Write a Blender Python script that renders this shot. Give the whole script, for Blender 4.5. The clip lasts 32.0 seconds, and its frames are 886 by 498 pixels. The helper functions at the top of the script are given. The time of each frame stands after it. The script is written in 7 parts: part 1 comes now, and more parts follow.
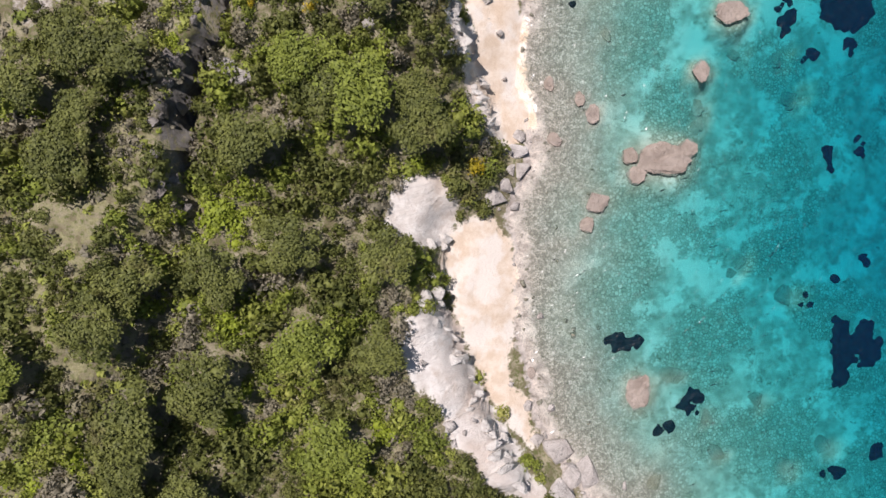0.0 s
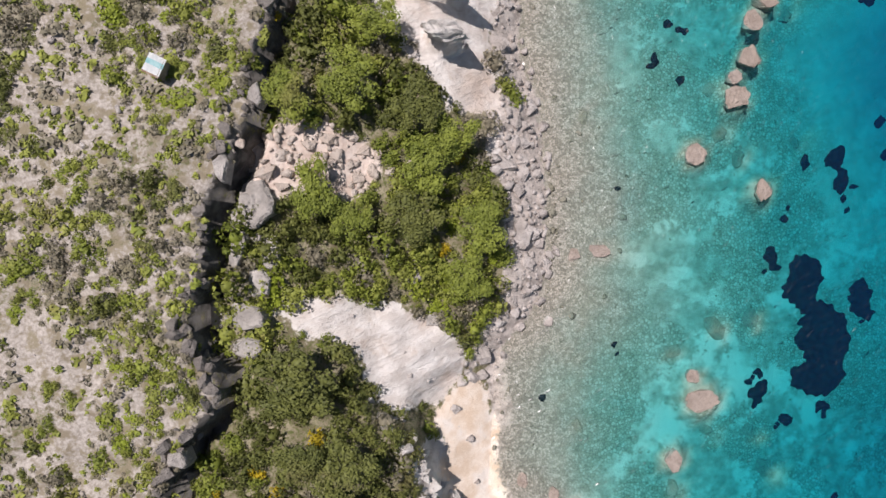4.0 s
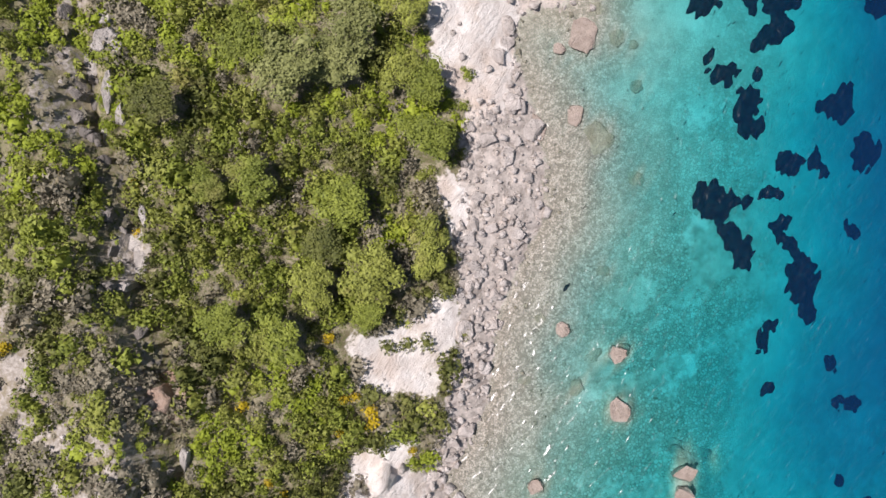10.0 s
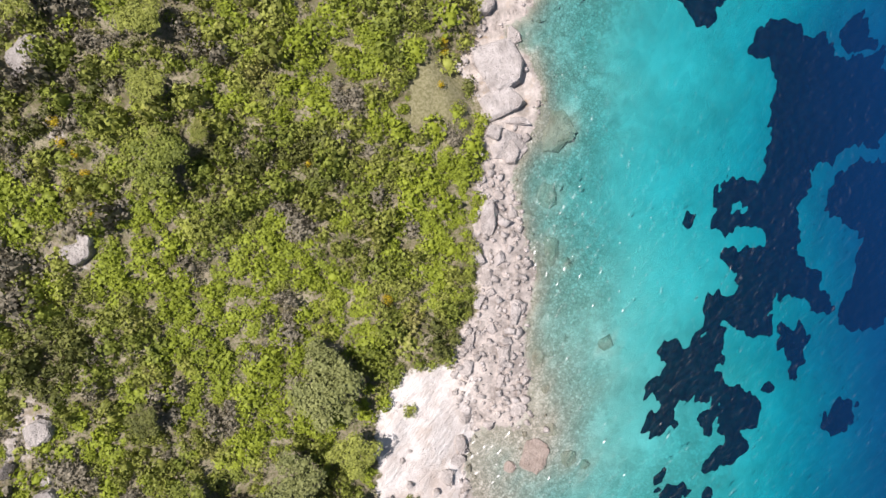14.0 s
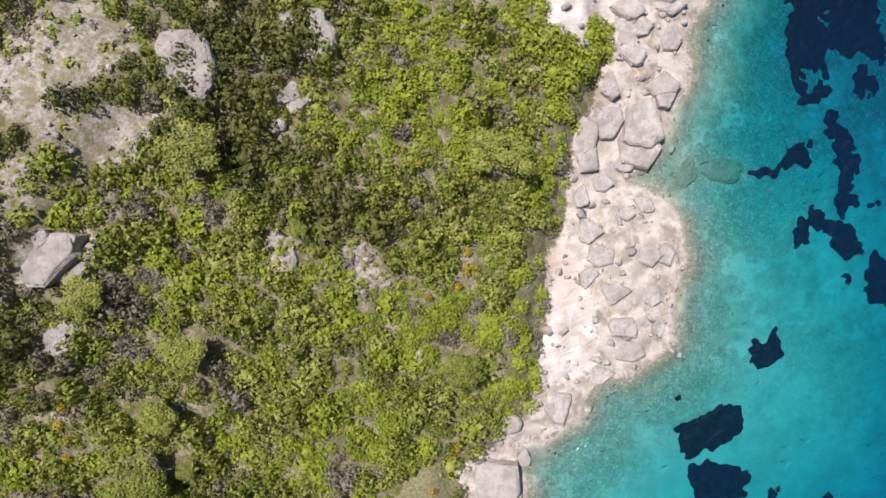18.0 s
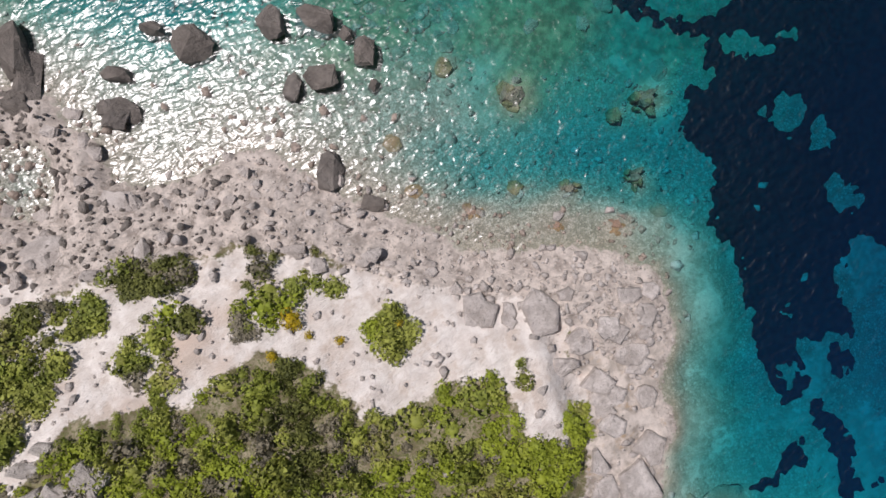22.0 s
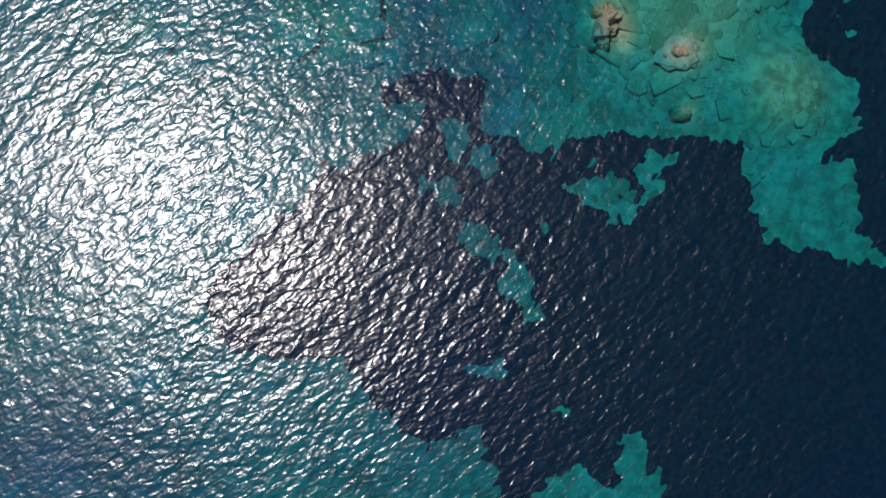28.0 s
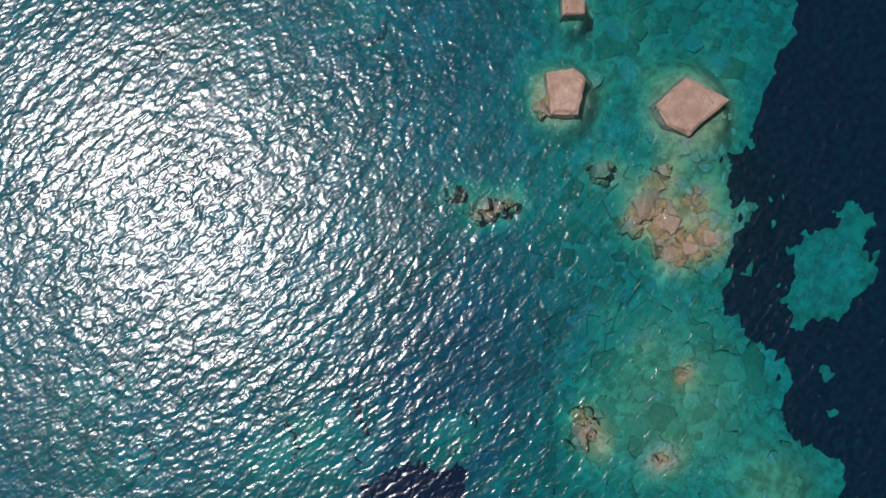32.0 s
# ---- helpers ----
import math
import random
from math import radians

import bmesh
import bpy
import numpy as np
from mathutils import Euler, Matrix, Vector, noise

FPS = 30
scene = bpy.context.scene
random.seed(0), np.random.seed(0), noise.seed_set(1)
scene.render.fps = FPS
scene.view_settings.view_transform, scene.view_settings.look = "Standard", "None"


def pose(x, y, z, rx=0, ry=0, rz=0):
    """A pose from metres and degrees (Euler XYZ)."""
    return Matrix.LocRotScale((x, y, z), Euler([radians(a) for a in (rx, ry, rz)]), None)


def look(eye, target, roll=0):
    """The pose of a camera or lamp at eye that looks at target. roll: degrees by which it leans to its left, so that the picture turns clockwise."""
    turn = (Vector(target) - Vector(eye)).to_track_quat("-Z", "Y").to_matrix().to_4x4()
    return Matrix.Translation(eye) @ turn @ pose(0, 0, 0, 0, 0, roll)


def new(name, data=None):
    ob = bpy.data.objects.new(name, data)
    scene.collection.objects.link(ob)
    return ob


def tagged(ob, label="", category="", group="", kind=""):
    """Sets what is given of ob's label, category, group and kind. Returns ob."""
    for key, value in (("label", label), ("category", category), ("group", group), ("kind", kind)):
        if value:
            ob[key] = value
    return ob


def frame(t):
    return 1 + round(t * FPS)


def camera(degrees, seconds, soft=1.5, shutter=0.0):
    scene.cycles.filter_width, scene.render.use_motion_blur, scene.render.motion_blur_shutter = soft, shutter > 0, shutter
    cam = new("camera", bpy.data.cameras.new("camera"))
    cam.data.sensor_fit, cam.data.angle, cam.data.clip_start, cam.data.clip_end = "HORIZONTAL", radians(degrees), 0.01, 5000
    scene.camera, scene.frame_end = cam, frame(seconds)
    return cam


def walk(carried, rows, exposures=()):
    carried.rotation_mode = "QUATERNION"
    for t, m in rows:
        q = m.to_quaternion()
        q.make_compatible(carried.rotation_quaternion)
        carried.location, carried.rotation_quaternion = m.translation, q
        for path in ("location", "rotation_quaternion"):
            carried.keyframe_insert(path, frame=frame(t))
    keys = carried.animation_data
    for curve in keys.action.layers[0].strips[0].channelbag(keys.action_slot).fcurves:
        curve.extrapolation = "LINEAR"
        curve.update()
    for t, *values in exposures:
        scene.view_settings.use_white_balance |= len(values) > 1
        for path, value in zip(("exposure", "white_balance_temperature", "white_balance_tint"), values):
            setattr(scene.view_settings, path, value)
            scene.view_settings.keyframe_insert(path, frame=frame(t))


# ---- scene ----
cam = camera(70.4, 32.0, soft=1.6)
PATH = [
    (0.0, pose(0.00, 0.00, 89.85, 0.04, 0.03, -0.00)),
    (0.5, pose(0.70, 7.09, 89.90, -0.04, 0.03, -0.56)),
    (1.0, pose(1.35, 14.16, 89.95, -0.11, 0.03, -0.79)),
    (1.5, pose(1.95, 21.26, 89.97, -0.12, 0.03, -0.95)),
    (2.0, pose(2.52, 28.38, 89.94, -0.07, 0.03, -1.05)),
    (2.5, pose(3.08, 35.54, 89.91, -0.02, 0.01, -1.08)),
    (3.0, pose(3.68, 42.78, 89.88, 0.01, -0.00, -1.10)),
    (3.5, pose(4.36, 50.06, 89.89, 0.03, 0.03, -1.32)),
    (4.0, pose(5.29, 57.28, 89.91, -0.00, 0.04, -2.51)),
    (4.5, pose(6.51, 64.44, 89.92, -0.07, 0.03, -4.44)),
    (5.0, pose(8.02, 71.53, 89.94, -0.14, 0.02, -6.85)),
    (5.5, pose(9.84, 78.56, 89.94, -0.18, 0.01, -9.52)),
    (6.0, pose(12.00, 85.53, 89.92, -0.12, -0.01, -12.19)),
    (6.5, pose(14.51, 92.34, 89.89, -0.08, -0.01, -14.81)),
    (7.0, pose(17.39, 99.03, 89.87, -0.03, -0.02, -17.39)),
    (7.5, pose(20.63, 105.62, 89.87, 0.00, 0.03, -20.19)),
    (8.0, pose(24.23, 112.11, 89.82, 0.00, 0.05, -22.88)),
    (8.5, pose(28.15, 118.46, 89.72, 0.00, 0.11, -25.64)),
    (9.0, pose(32.40, 124.67, 89.68, -0.02, 0.15, -28.47)),
    (9.5, pose(36.91, 130.73, 89.71, -0.01, 0.15, -31.20)),
    (10.0, pose(41.57, 136.59, 89.77, 0.02, 0.09, -32.93)),
    (10.5, pose(46.27, 142.41, 89.87, 0.06, 0.08, -33.70)),
    (11.0, pose(51.01, 148.25, 89.91, 0.03, 0.10, -34.13)),
    (11.5, pose(55.72, 154.10, 89.90, -0.04, 0.12, -34.32)),
    (12.0, pose(60.40, 159.96, 89.91, -0.09, 0.10, -34.38)),
    (12.5, pose(65.00, 165.88, 89.91, -0.12, 0.05, -34.51)),
    (13.0, pose(69.41, 171.82, 89.88, -0.12, -0.05, -34.21)),
    (13.5, pose(73.43, 177.78, 89.84, -0.05, -0.11, -31.78)),
    (14.0, pose(77.00, 183.78, 89.78, 0.02, -0.13, -28.01)),
    (14.5, pose(80.09, 189.89, 89.72, 0.01, -0.12, -24.13)),
    (15.0, pose(82.67, 196.18, 89.69, -0.01, -0.11, -20.28)),
    (15.5, pose(84.78, 202.63, 89.68, -0.04, -0.11, -16.46)),
    (16.0, pose(86.45, 209.22, 89.68, -0.09, -0.10, -12.65)),
    (16.5, pose(87.72, 215.92, 89.69, -0.13, -0.07, -8.85)),
    (17.0, pose(88.62, 222.70, 89.73, -0.16, 0.04, -5.04)),
    (17.5, pose(89.27, 229.56, 89.81, -0.17, 0.16, -2.36)),
    (18.0, pose(89.79, 236.46, 89.94, -0.18, 0.19, -1.36)),
    (18.5, pose(90.17, 243.41, 90.08, -0.16, 0.19, -0.91)),
    (19.0, pose(90.54, 250.38, 90.24, -0.18, 0.20, -0.75)),
    (19.5, pose(91.14, 257.40, 90.39, -0.16, 0.14, -1.49)),
    (20.0, pose(92.06, 264.52, 90.47, -0.12, 0.09, -3.56)),
    (20.5, pose(93.36, 271.66, 90.47, -0.13, 0.01, -6.20)),
    (21.0, pose(95.05, 278.80, 90.40, -0.14, -0.06, -8.88)),
    (21.5, pose(97.13, 285.81, 90.31, -0.11, -0.09, -11.70)),
    (22.0, pose(99.59, 292.67, 90.30, -0.04, -0.09, -14.64)),
    (22.5, pose(102.44, 299.40, 90.34, 0.05, -0.05, -17.62)),
    (23.0, pose(105.62, 306.00, 90.39, 0.07, -0.04, -20.49)),
    (23.5, pose(109.10, 312.60, 90.42, 0.17, -0.09, -22.82)),
    (24.0, pose(112.67, 319.15, 90.38, 0.13, -0.18, -24.02)),
    (24.5, pose(116.15, 325.77, 90.28, 0.10, -0.22, -24.40)),
    (25.0, pose(119.48, 332.50, 90.22, 0.04, -0.15, -24.89)),
    (25.5, pose(122.72, 339.32, 90.18, -0.02, -0.04, -25.43)),
    (26.0, pose(125.96, 346.21, 90.17, -0.07, 0.05, -25.94)),
    (26.5, pose(129.28, 353.15, 90.17, -0.08, 0.08, -26.35)),
    (27.0, pose(132.75, 360.11, 90.19, -0.01, -0.03, -26.58)),
    (27.5, pose(136.30, 367.05, 90.20, 0.01, -0.14, -26.82)),
    (28.0, pose(139.94, 373.96, 90.19, 0.03, -0.19, -27.13)),
    (28.5, pose(143.64, 380.87, 90.14, 0.08, -0.05, -27.46)),
    (29.0, pose(147.46, 387.59, 90.04, -0.01, 0.09, -28.20)),
    (29.5, pose(151.53, 394.27, 89.93, 0.12, 0.13, -28.71)),
    (30.0, pose(155.68, 400.74, 89.79, 0.12, 0.12, -28.98)),
    (30.5, pose(159.82, 407.05, 89.65, 0.02, 0.14, -29.19)),
    (31.0, pose(164.04, 413.29, 89.50, 0.02, 0.10, -29.40)),
    (31.5, pose(168.21, 419.48, 89.35, 0.03, 0.11, -29.74)),
    (32.0, pose(172.42, 425.66, 89.20, 0.10, 0.06, -30.01)),
]
walk(cam, PATH, exposures=[(0.0, -0.08), (6.5, -0.22), (9.0, -0.03), (13.0, 0.15), (15.0, 0.17), (17.5, 0.05), (19.0, -0.12), (20.5, -0.42), (23.0, -0.53), (26.0, -0.22), (32.0, -0.2)])

# ---- light ----
SUN_TO = Vector((-0.79 * math.cos(radians(67)), 0.615 * math.cos(radians(67)), math.sin(radians(67))))
world = bpy.data.worlds.new("sky")
scene.world = world
world.use_nodes = True
sky = world.node_tree.nodes.new("ShaderNodeTexSky")
sky.sky_type, sky.sun_disc = "NISHITA", False
sky.sun_elevation, sky.sun_rotation = radians(67), math.atan2(-0.79, 0.615)
back = world.node_tree.nodes["Background"]
back.inputs["Strength"].default_value = 0.052
world.node_tree.links.new(sky.outputs["Color"], back.inputs["Color"])
sun = new("sun", bpy.data.lights.new("sun", "SUN"))
sun.data.energy, sun.data.angle, sun.data.color = 4.9, radians(0.53), (1.0, 0.93, 0.925)
sun.matrix_world = look(SUN_TO * 300, (0, 0, 0))


# ---- materials ----
class Nodes:
    """A node material put together step by step."""

    def __init__(self, name, rough=0.85):
        self.mat = bpy.data.materials.new(name)
        self.mat.use_nodes = True
        self.t = self.mat.node_tree
        self.bsdf = self.t.nodes["Principled BSDF"]
        self.bsdf.inputs["Roughness"].default_value = rough
        self.bsdf.inputs["Specular IOR Level"].default_value = 0.25
        self.pos = self.add("ShaderNodeNewGeometry").outputs["Position"]

    def add(self, kind, **settings):
        n = self.t.nodes.new(kind)
        for key, value in settings.items():
            setattr(n, key, value)
        return n

    def put(self, socket, value):
        if isinstance(value, bpy.types.NodeSocket):
            self.t.links.new(value, socket)
        else:
            socket.default_value = (*value, 1.0) if isinstance(value, tuple) and len(value) == 3 else value

    def noise(self, scale, detail=4.0, rough=0.6, distort=0.0, stretch=None):
        n = self.add("ShaderNodeTexNoise")
        src = self.pos
        if stretch:
            m = self.add("ShaderNodeMapping", vector_type="TEXTURE")
            m.inputs["Scale"].default_value, m.inputs["Rotation"].default_value = stretch[:3], (0, 0, stretch[3])
            self.put(m.inputs["Vector"], src)
            src = m.outputs["Vector"]
        self.put(n.inputs["Vector"], src)
        n.inputs["Scale"].default_value, n.inputs["Detail"].default_value = scale, detail
        n.inputs["Roughness"].default_value, n.inputs["Distortion"].default_value = rough, distort
        return n.outputs["Fac"]

    def cells(self, scale, feature="F1"):
        n = self.add("ShaderNodeTexVoronoi", feature=feature)
        self.put(n.inputs["Vector"], self.pos)
        n.inputs["Scale"].default_value = scale
        return n.outputs["Distance"]

    def stones(self, scale, squeeze=1.0):
        """A tone for each cell, and how near its rim is."""
        n = self.add("ShaderNodeTexVoronoi", feature="F1")
        e = self.add("ShaderNodeTexVoronoi", feature="DISTANCE_TO_EDGE")
        for v in (n, e):
            self.put(v.inputs["Vector"], self.pos)
            v.inputs["Scale"].default_value = scale
        tone = self.add("ShaderNodeSeparateColor")
        self.put(tone.inputs[0], n.outputs["Color"])
        return tone.outputs[0], e.outputs["Distance"]

    def ramp(self, fac, lo, hi):
        n = self.add("ShaderNodeMapRange", interpolation_type="SMOOTHSTEP")
        self.put(n.inputs["Value"], fac)
        n.inputs["From Min"].default_value, n.inputs["From Max"].default_value = lo, hi
        return n.outputs["Result"]

    def mix(self, fac, a, b, how="MIX"):
        n = self.add("ShaderNodeMix", data_type="RGBA", blend_type=how)
        self.put(n.inputs[0], fac)
        self.put(n.inputs[6], a)
        self.put(n.inputs[7], b)
        return n.outputs[2]

    def math(self, op, a, b=0.0):
        n = self.add("ShaderNodeMath", operation=op)
        self.put(n.inputs[0], a)
        self.put(n.inputs[1], b)
        return n.outputs[0]

    def attr(self, name):
        return self.add("ShaderNodeAttribute", attribute_name=name).outputs["Fac"]

    def random_object(self):
        return self.add("ShaderNodeObjectInfo").outputs["Random"]

    def random_island(self):
        return self.add("ShaderNodeNewGeometry").outputs["Random Per Island"]

    def bump(self, height, distance, strength=1.0):
        n = self.add("ShaderNodeBump")
        n.inputs["Distance"].default_value, n.inputs["Strength"].default_value = distance, strength
        self.put(n.inputs["Height"], height)
        return n.outputs["Normal"]

    def done(self, color, normal=None, rough=None):
        self.put(self.bsdf.inputs["Base Color"], color)
        if normal is not None:
            self.put(self.bsdf.inputs["Normal"], normal)
        if rough is not None:
            self.put(self.bsdf.inputs["Roughness"], rough)
        return self.mat


def ground_material():
    m = Nodes("ground", 0.9)
    fine, mid, big = m.noise(2.6, 6, 0.7), m.noise(0.55, 5, 0.62), m.noise(0.07, 4, 0.6)
    grit = m.cells(1.7)
    tone, rim = m.stones(2.1)
    small, small_rim = m.stones(3.1)
    soil = m.mix(m.ramp(mid, 0.35, 0.65), (0.18, 0.15, 0.088), (0.38, 0.33, 0.23))
    soil = m.mix(m.ramp(fine, 0.45, 0.62), soil, (0.125, 0.140, 0.045))
    pale = m.mix(m.ramp(mid, 0.30, 0.72), (0.66, 0.59, 0.54), (0.88, 0.825, 0.78))
    pale = m.mix(m.ramp(big, 0.5, 0.7), pale, (0.64, 0.52, 0.44))
    pale = m.mix(m.math("MULTIPLY", m.ramp(m.noise(0.26, 6, 0.68), 0.52, 0.66), 0.7), pale, (0.58, 0.48, 0.405))
    pale = m.mix(m.ramp(fine, 0.60, 0.78), pale, (0.38, 0.33, 0.28))
    blush = m.mix(m.ramp(mid, 0.3, 0.7), (0.62, 0.49, 0.41), (0.86, 0.74, 0.66))
    sand = m.mix(m.ramp(mid, 0.35, 0.68), (0.70, 0.55, 0.42), (0.82, 0.70, 0.59))
    sand = m.mix(m.ramp(m.noise(0.22, 3), 0.48, 0.62), sand, (0.84, 0.75, 0.67))
    rock = m.mix(m.ramp(mid, 0.3, 0.7), (0.32, 0.275, 0.245), (0.68, 0.605, 0.55))
    rock = m.mix(m.ramp(grit, 0.05, 0.22), (0.16, 0.145, 0.12), rock)
    rock = m.mix(m.ramp(fine, 0.56, 0.72), rock, (0.40, 0.335, 0.275))
    gravel = m.mix(m.ramp(fine, 0.35, 0.65), (0.33, 0.285, 0.24), (0.58, 0.52, 0.47))
    gravel = m.mix(m.ramp(mid, 0.50, 0.66), gravel, (0.27, 0.225, 0.16))
    gravel = m.mix(m.ramp(m.noise(0.3, 5, 0.7), 0.5, 0.62), gravel, (0.29, 0.245, 0.165))
    slab = m.mix(m.ramp(mid, 0.35, 0.65), (0.34, 0.295, 0.255), (0.70, 0.62, 0.56))
    slab = m.mix(m.ramp(m.noise(0.5, 6, 0.7), 0.53, 0.66), slab, (0.46, 0.35, 0.25))
    slab = m.mix(m.ramp(fine, 0.58, 0.70), slab, (0.24, 0.205, 0.17))
    block = m.stones(0.36)[0]
    slab = m.mix(m.math("MULTIPLY", m.ramp(block, 0.3, 0.9), 0.35), slab, (0.74, 0.665, 0.61))
    rock = m.mix(m.math("MULTIPLY", m.ramp(m.noise(1.2, 7, 0.75), 0.50, 0.60), 0.75), rock, (0.70, 0.61, 0.55))
    rock = m.mix(m.math("MULTIPLY", m.ramp(m.noise(0.75, 7, 0.78, 0.8), 0.56, 0.62), 0.7), rock, (0.17, 0.145, 0.12))
    # grey rock painted darker to stand in for the shade of the crevice
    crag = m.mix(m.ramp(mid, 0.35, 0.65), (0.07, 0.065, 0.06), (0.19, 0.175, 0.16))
    straw = m.mix(m.ramp(fine, 0.35, 0.65), (0.20, 0.185, 0.085), (0.36, 0.33, 0.19))
    floor = m.mix(m.ramp(mid, 0.3, 0.7), (0.26, 0.27, 0.21), (0.50, 0.50, 0.42))
    floor = m.mix(m.ramp(m.noise(0.16, 5, 0.65), 0.50, 0.62), floor, (0.64, 0.62, 0.54))
    floor = m.mix(m.ramp(m.noise(0.33, 6, 0.7), 0.60, 0.74), floor, (0.26, 0.25, 0.17))
    floor = m.mix(m.attr("clean"), floor, m.mix(m.ramp(m.noise(0.12, 4), 0.35, 0.65), (0.51, 0.50, 0.43), (0.64, 0.62, 0.54)))
    shingle = m.mix(m.ramp(small, 0.1, 0.9), (0.50, 0.44, 0.385), (0.27, 0.24, 0.20))
    shingle = m.mix(m.math("MULTIPLY", m.ramp(tone, 0.72, 0.84), 0.4), shingle, (0.66, 0.59, 0.53))
    shingle = m.mix(m.ramp(small_rim, 0.02, 0.10), (0.15, 0.14, 0.11), shingle)
    cobble = m.mix(m.ramp(tone, 0.0, 1.0), (0.27, 0.27, 0.20), (0.50, 0.49, 0.41))
    cobble = m.mix(m.ramp(rim, 0.02, 0.14), (0.13, 0.135, 0.09), cobble)
    patch = m.ramp(m.math("ADD", m.noise(0.085, 5, 0.62), m.math("MULTIPLY", m.noise(0.9, 4, 0.7), 0.16)), 0.585, 0.635)
    floor = m.mix(m.math("MULTIPLY", m.math("SUBTRACT", 1.0, patch), m.math("SUBTRACT", 0.75, m.math("MULTIPLY", m.attr("clean"), 0.75))), floor, cobble)
    weed = m.math("MULTIPLY", m.ramp(m.noise(0.55, 5, 0.7), 0.64, 0.69), m.math("SUBTRACT", 1.0, m.attr("clean")))
    floor = m.mix(m.math("MULTIPLY", weed, 0.75), floor, (0.09, 0.10, 0.05))
    floor = m.mix(m.attr("pebble"), floor, shingle)
    floor = m.mix(m.attr("reef"), floor, m.mix(m.ramp(mid, 0.35, 0.65), (0.13, 0.145, 0.085), (0.29, 0.30, 0.18)))
    brush = m.mix(m.ramp(m.noise(0.45, 6, 0.7), 0.35, 0.65), (0.035, 0.045, 0.014), (0.16, 0.165, 0.04))
    brush = m.mix(m.ramp(m.noise(0.05, 4, 0.6), 0.52, 0.62), brush, (0.25, 0.225, 0.15))
    color = soil
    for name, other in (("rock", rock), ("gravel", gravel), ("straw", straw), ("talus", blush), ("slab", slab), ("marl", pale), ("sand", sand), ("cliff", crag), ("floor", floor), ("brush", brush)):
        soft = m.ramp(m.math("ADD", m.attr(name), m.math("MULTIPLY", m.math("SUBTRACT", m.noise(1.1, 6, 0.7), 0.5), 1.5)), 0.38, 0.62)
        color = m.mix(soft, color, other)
    gullies = m.noise(0.8, 6, 0.65, 0.6, (2.8, 0.62, 1.0, 0.35))
    height = m.math("ADD", m.math("MULTIPLY", fine, 0.5), m.math("MULTIPLY", gullies, m.math("ADD", 0.15, m.attr("marl"))))
    return m.done(color, m.bump(height, 0.35, 0.8))


def rock_material(name, dark, light, stain, spread=0.35):
    m = Nodes(name, 0.88)
    fine, mid = m.noise(2.2, 7, 0.7), m.noise(0.5, 5, 0.65)
    color = m.mix(m.ramp(mid, 0.3, 0.7), dark, light)
    color = m.mix(m.math("MULTIPLY", m.ramp(fine, 0.52, 0.72), 0.7), color, stain)
    color = m.mix(m.math("MULTIPLY", m.ramp(m.noise(1.5, 7, 0.78, 0.6), 0.58, 0.66), 0.4), color, tuple(0.5 * c for c in dark))
    color = m.mix(m.math("MULTIPLY", m.random_object(), spread), color, tuple(0.6 * c for c in light))
    color = m.mix(m.math("MULTIPLY", m.random_island(), spread * 0.8), color, stain)
    return m.done(color, m.bump(m.math("ADD", fine, m.noise(0.9, 6, 0.75)), 0.42, 1.0))


def leaf_material(name, dark, light, dry):
    m = Nodes(name, 0.65)
    color = m.mix(m.ramp(m.noise(0.22, 3), 0.36, 0.64), dark, light)
    color = m.mix(m.math("MULTIPLY", m.random_object(), 0.5), color, tuple(0.62 * c for c in dark))
    island = m.random_island()
    color = m.mix(m.math("MULTIPLY", island, 0.65), color, light)
    # some clumps coloured darker at random, in place of shade between the leaves
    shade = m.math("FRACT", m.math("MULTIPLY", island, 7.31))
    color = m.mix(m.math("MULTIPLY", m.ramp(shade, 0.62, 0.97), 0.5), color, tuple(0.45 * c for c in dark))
    color = m.mix(m.math("MULTIPLY", m.ramp(m.noise(0.11, 4, 0.65), 0.58, 0.70), 0.65), color, dry)
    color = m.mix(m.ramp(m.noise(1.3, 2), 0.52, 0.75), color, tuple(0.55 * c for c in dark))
    m.bsdf.inputs["Specular IOR Level"].default_value = 0.3
    return m.done(color)


def plain_material(name, a, b, scale=3.0, rough=0.8, metal=0.0):
    m = Nodes(name, rough)
    m.bsdf.inputs["Metallic"].default_value = metal
    fac = m.noise(scale, 6, 0.65)
    return m.done(m.mix(m.ramp(fac, 0.35, 0.65), a, b), m.bump(fac, 0.05, 0.6))


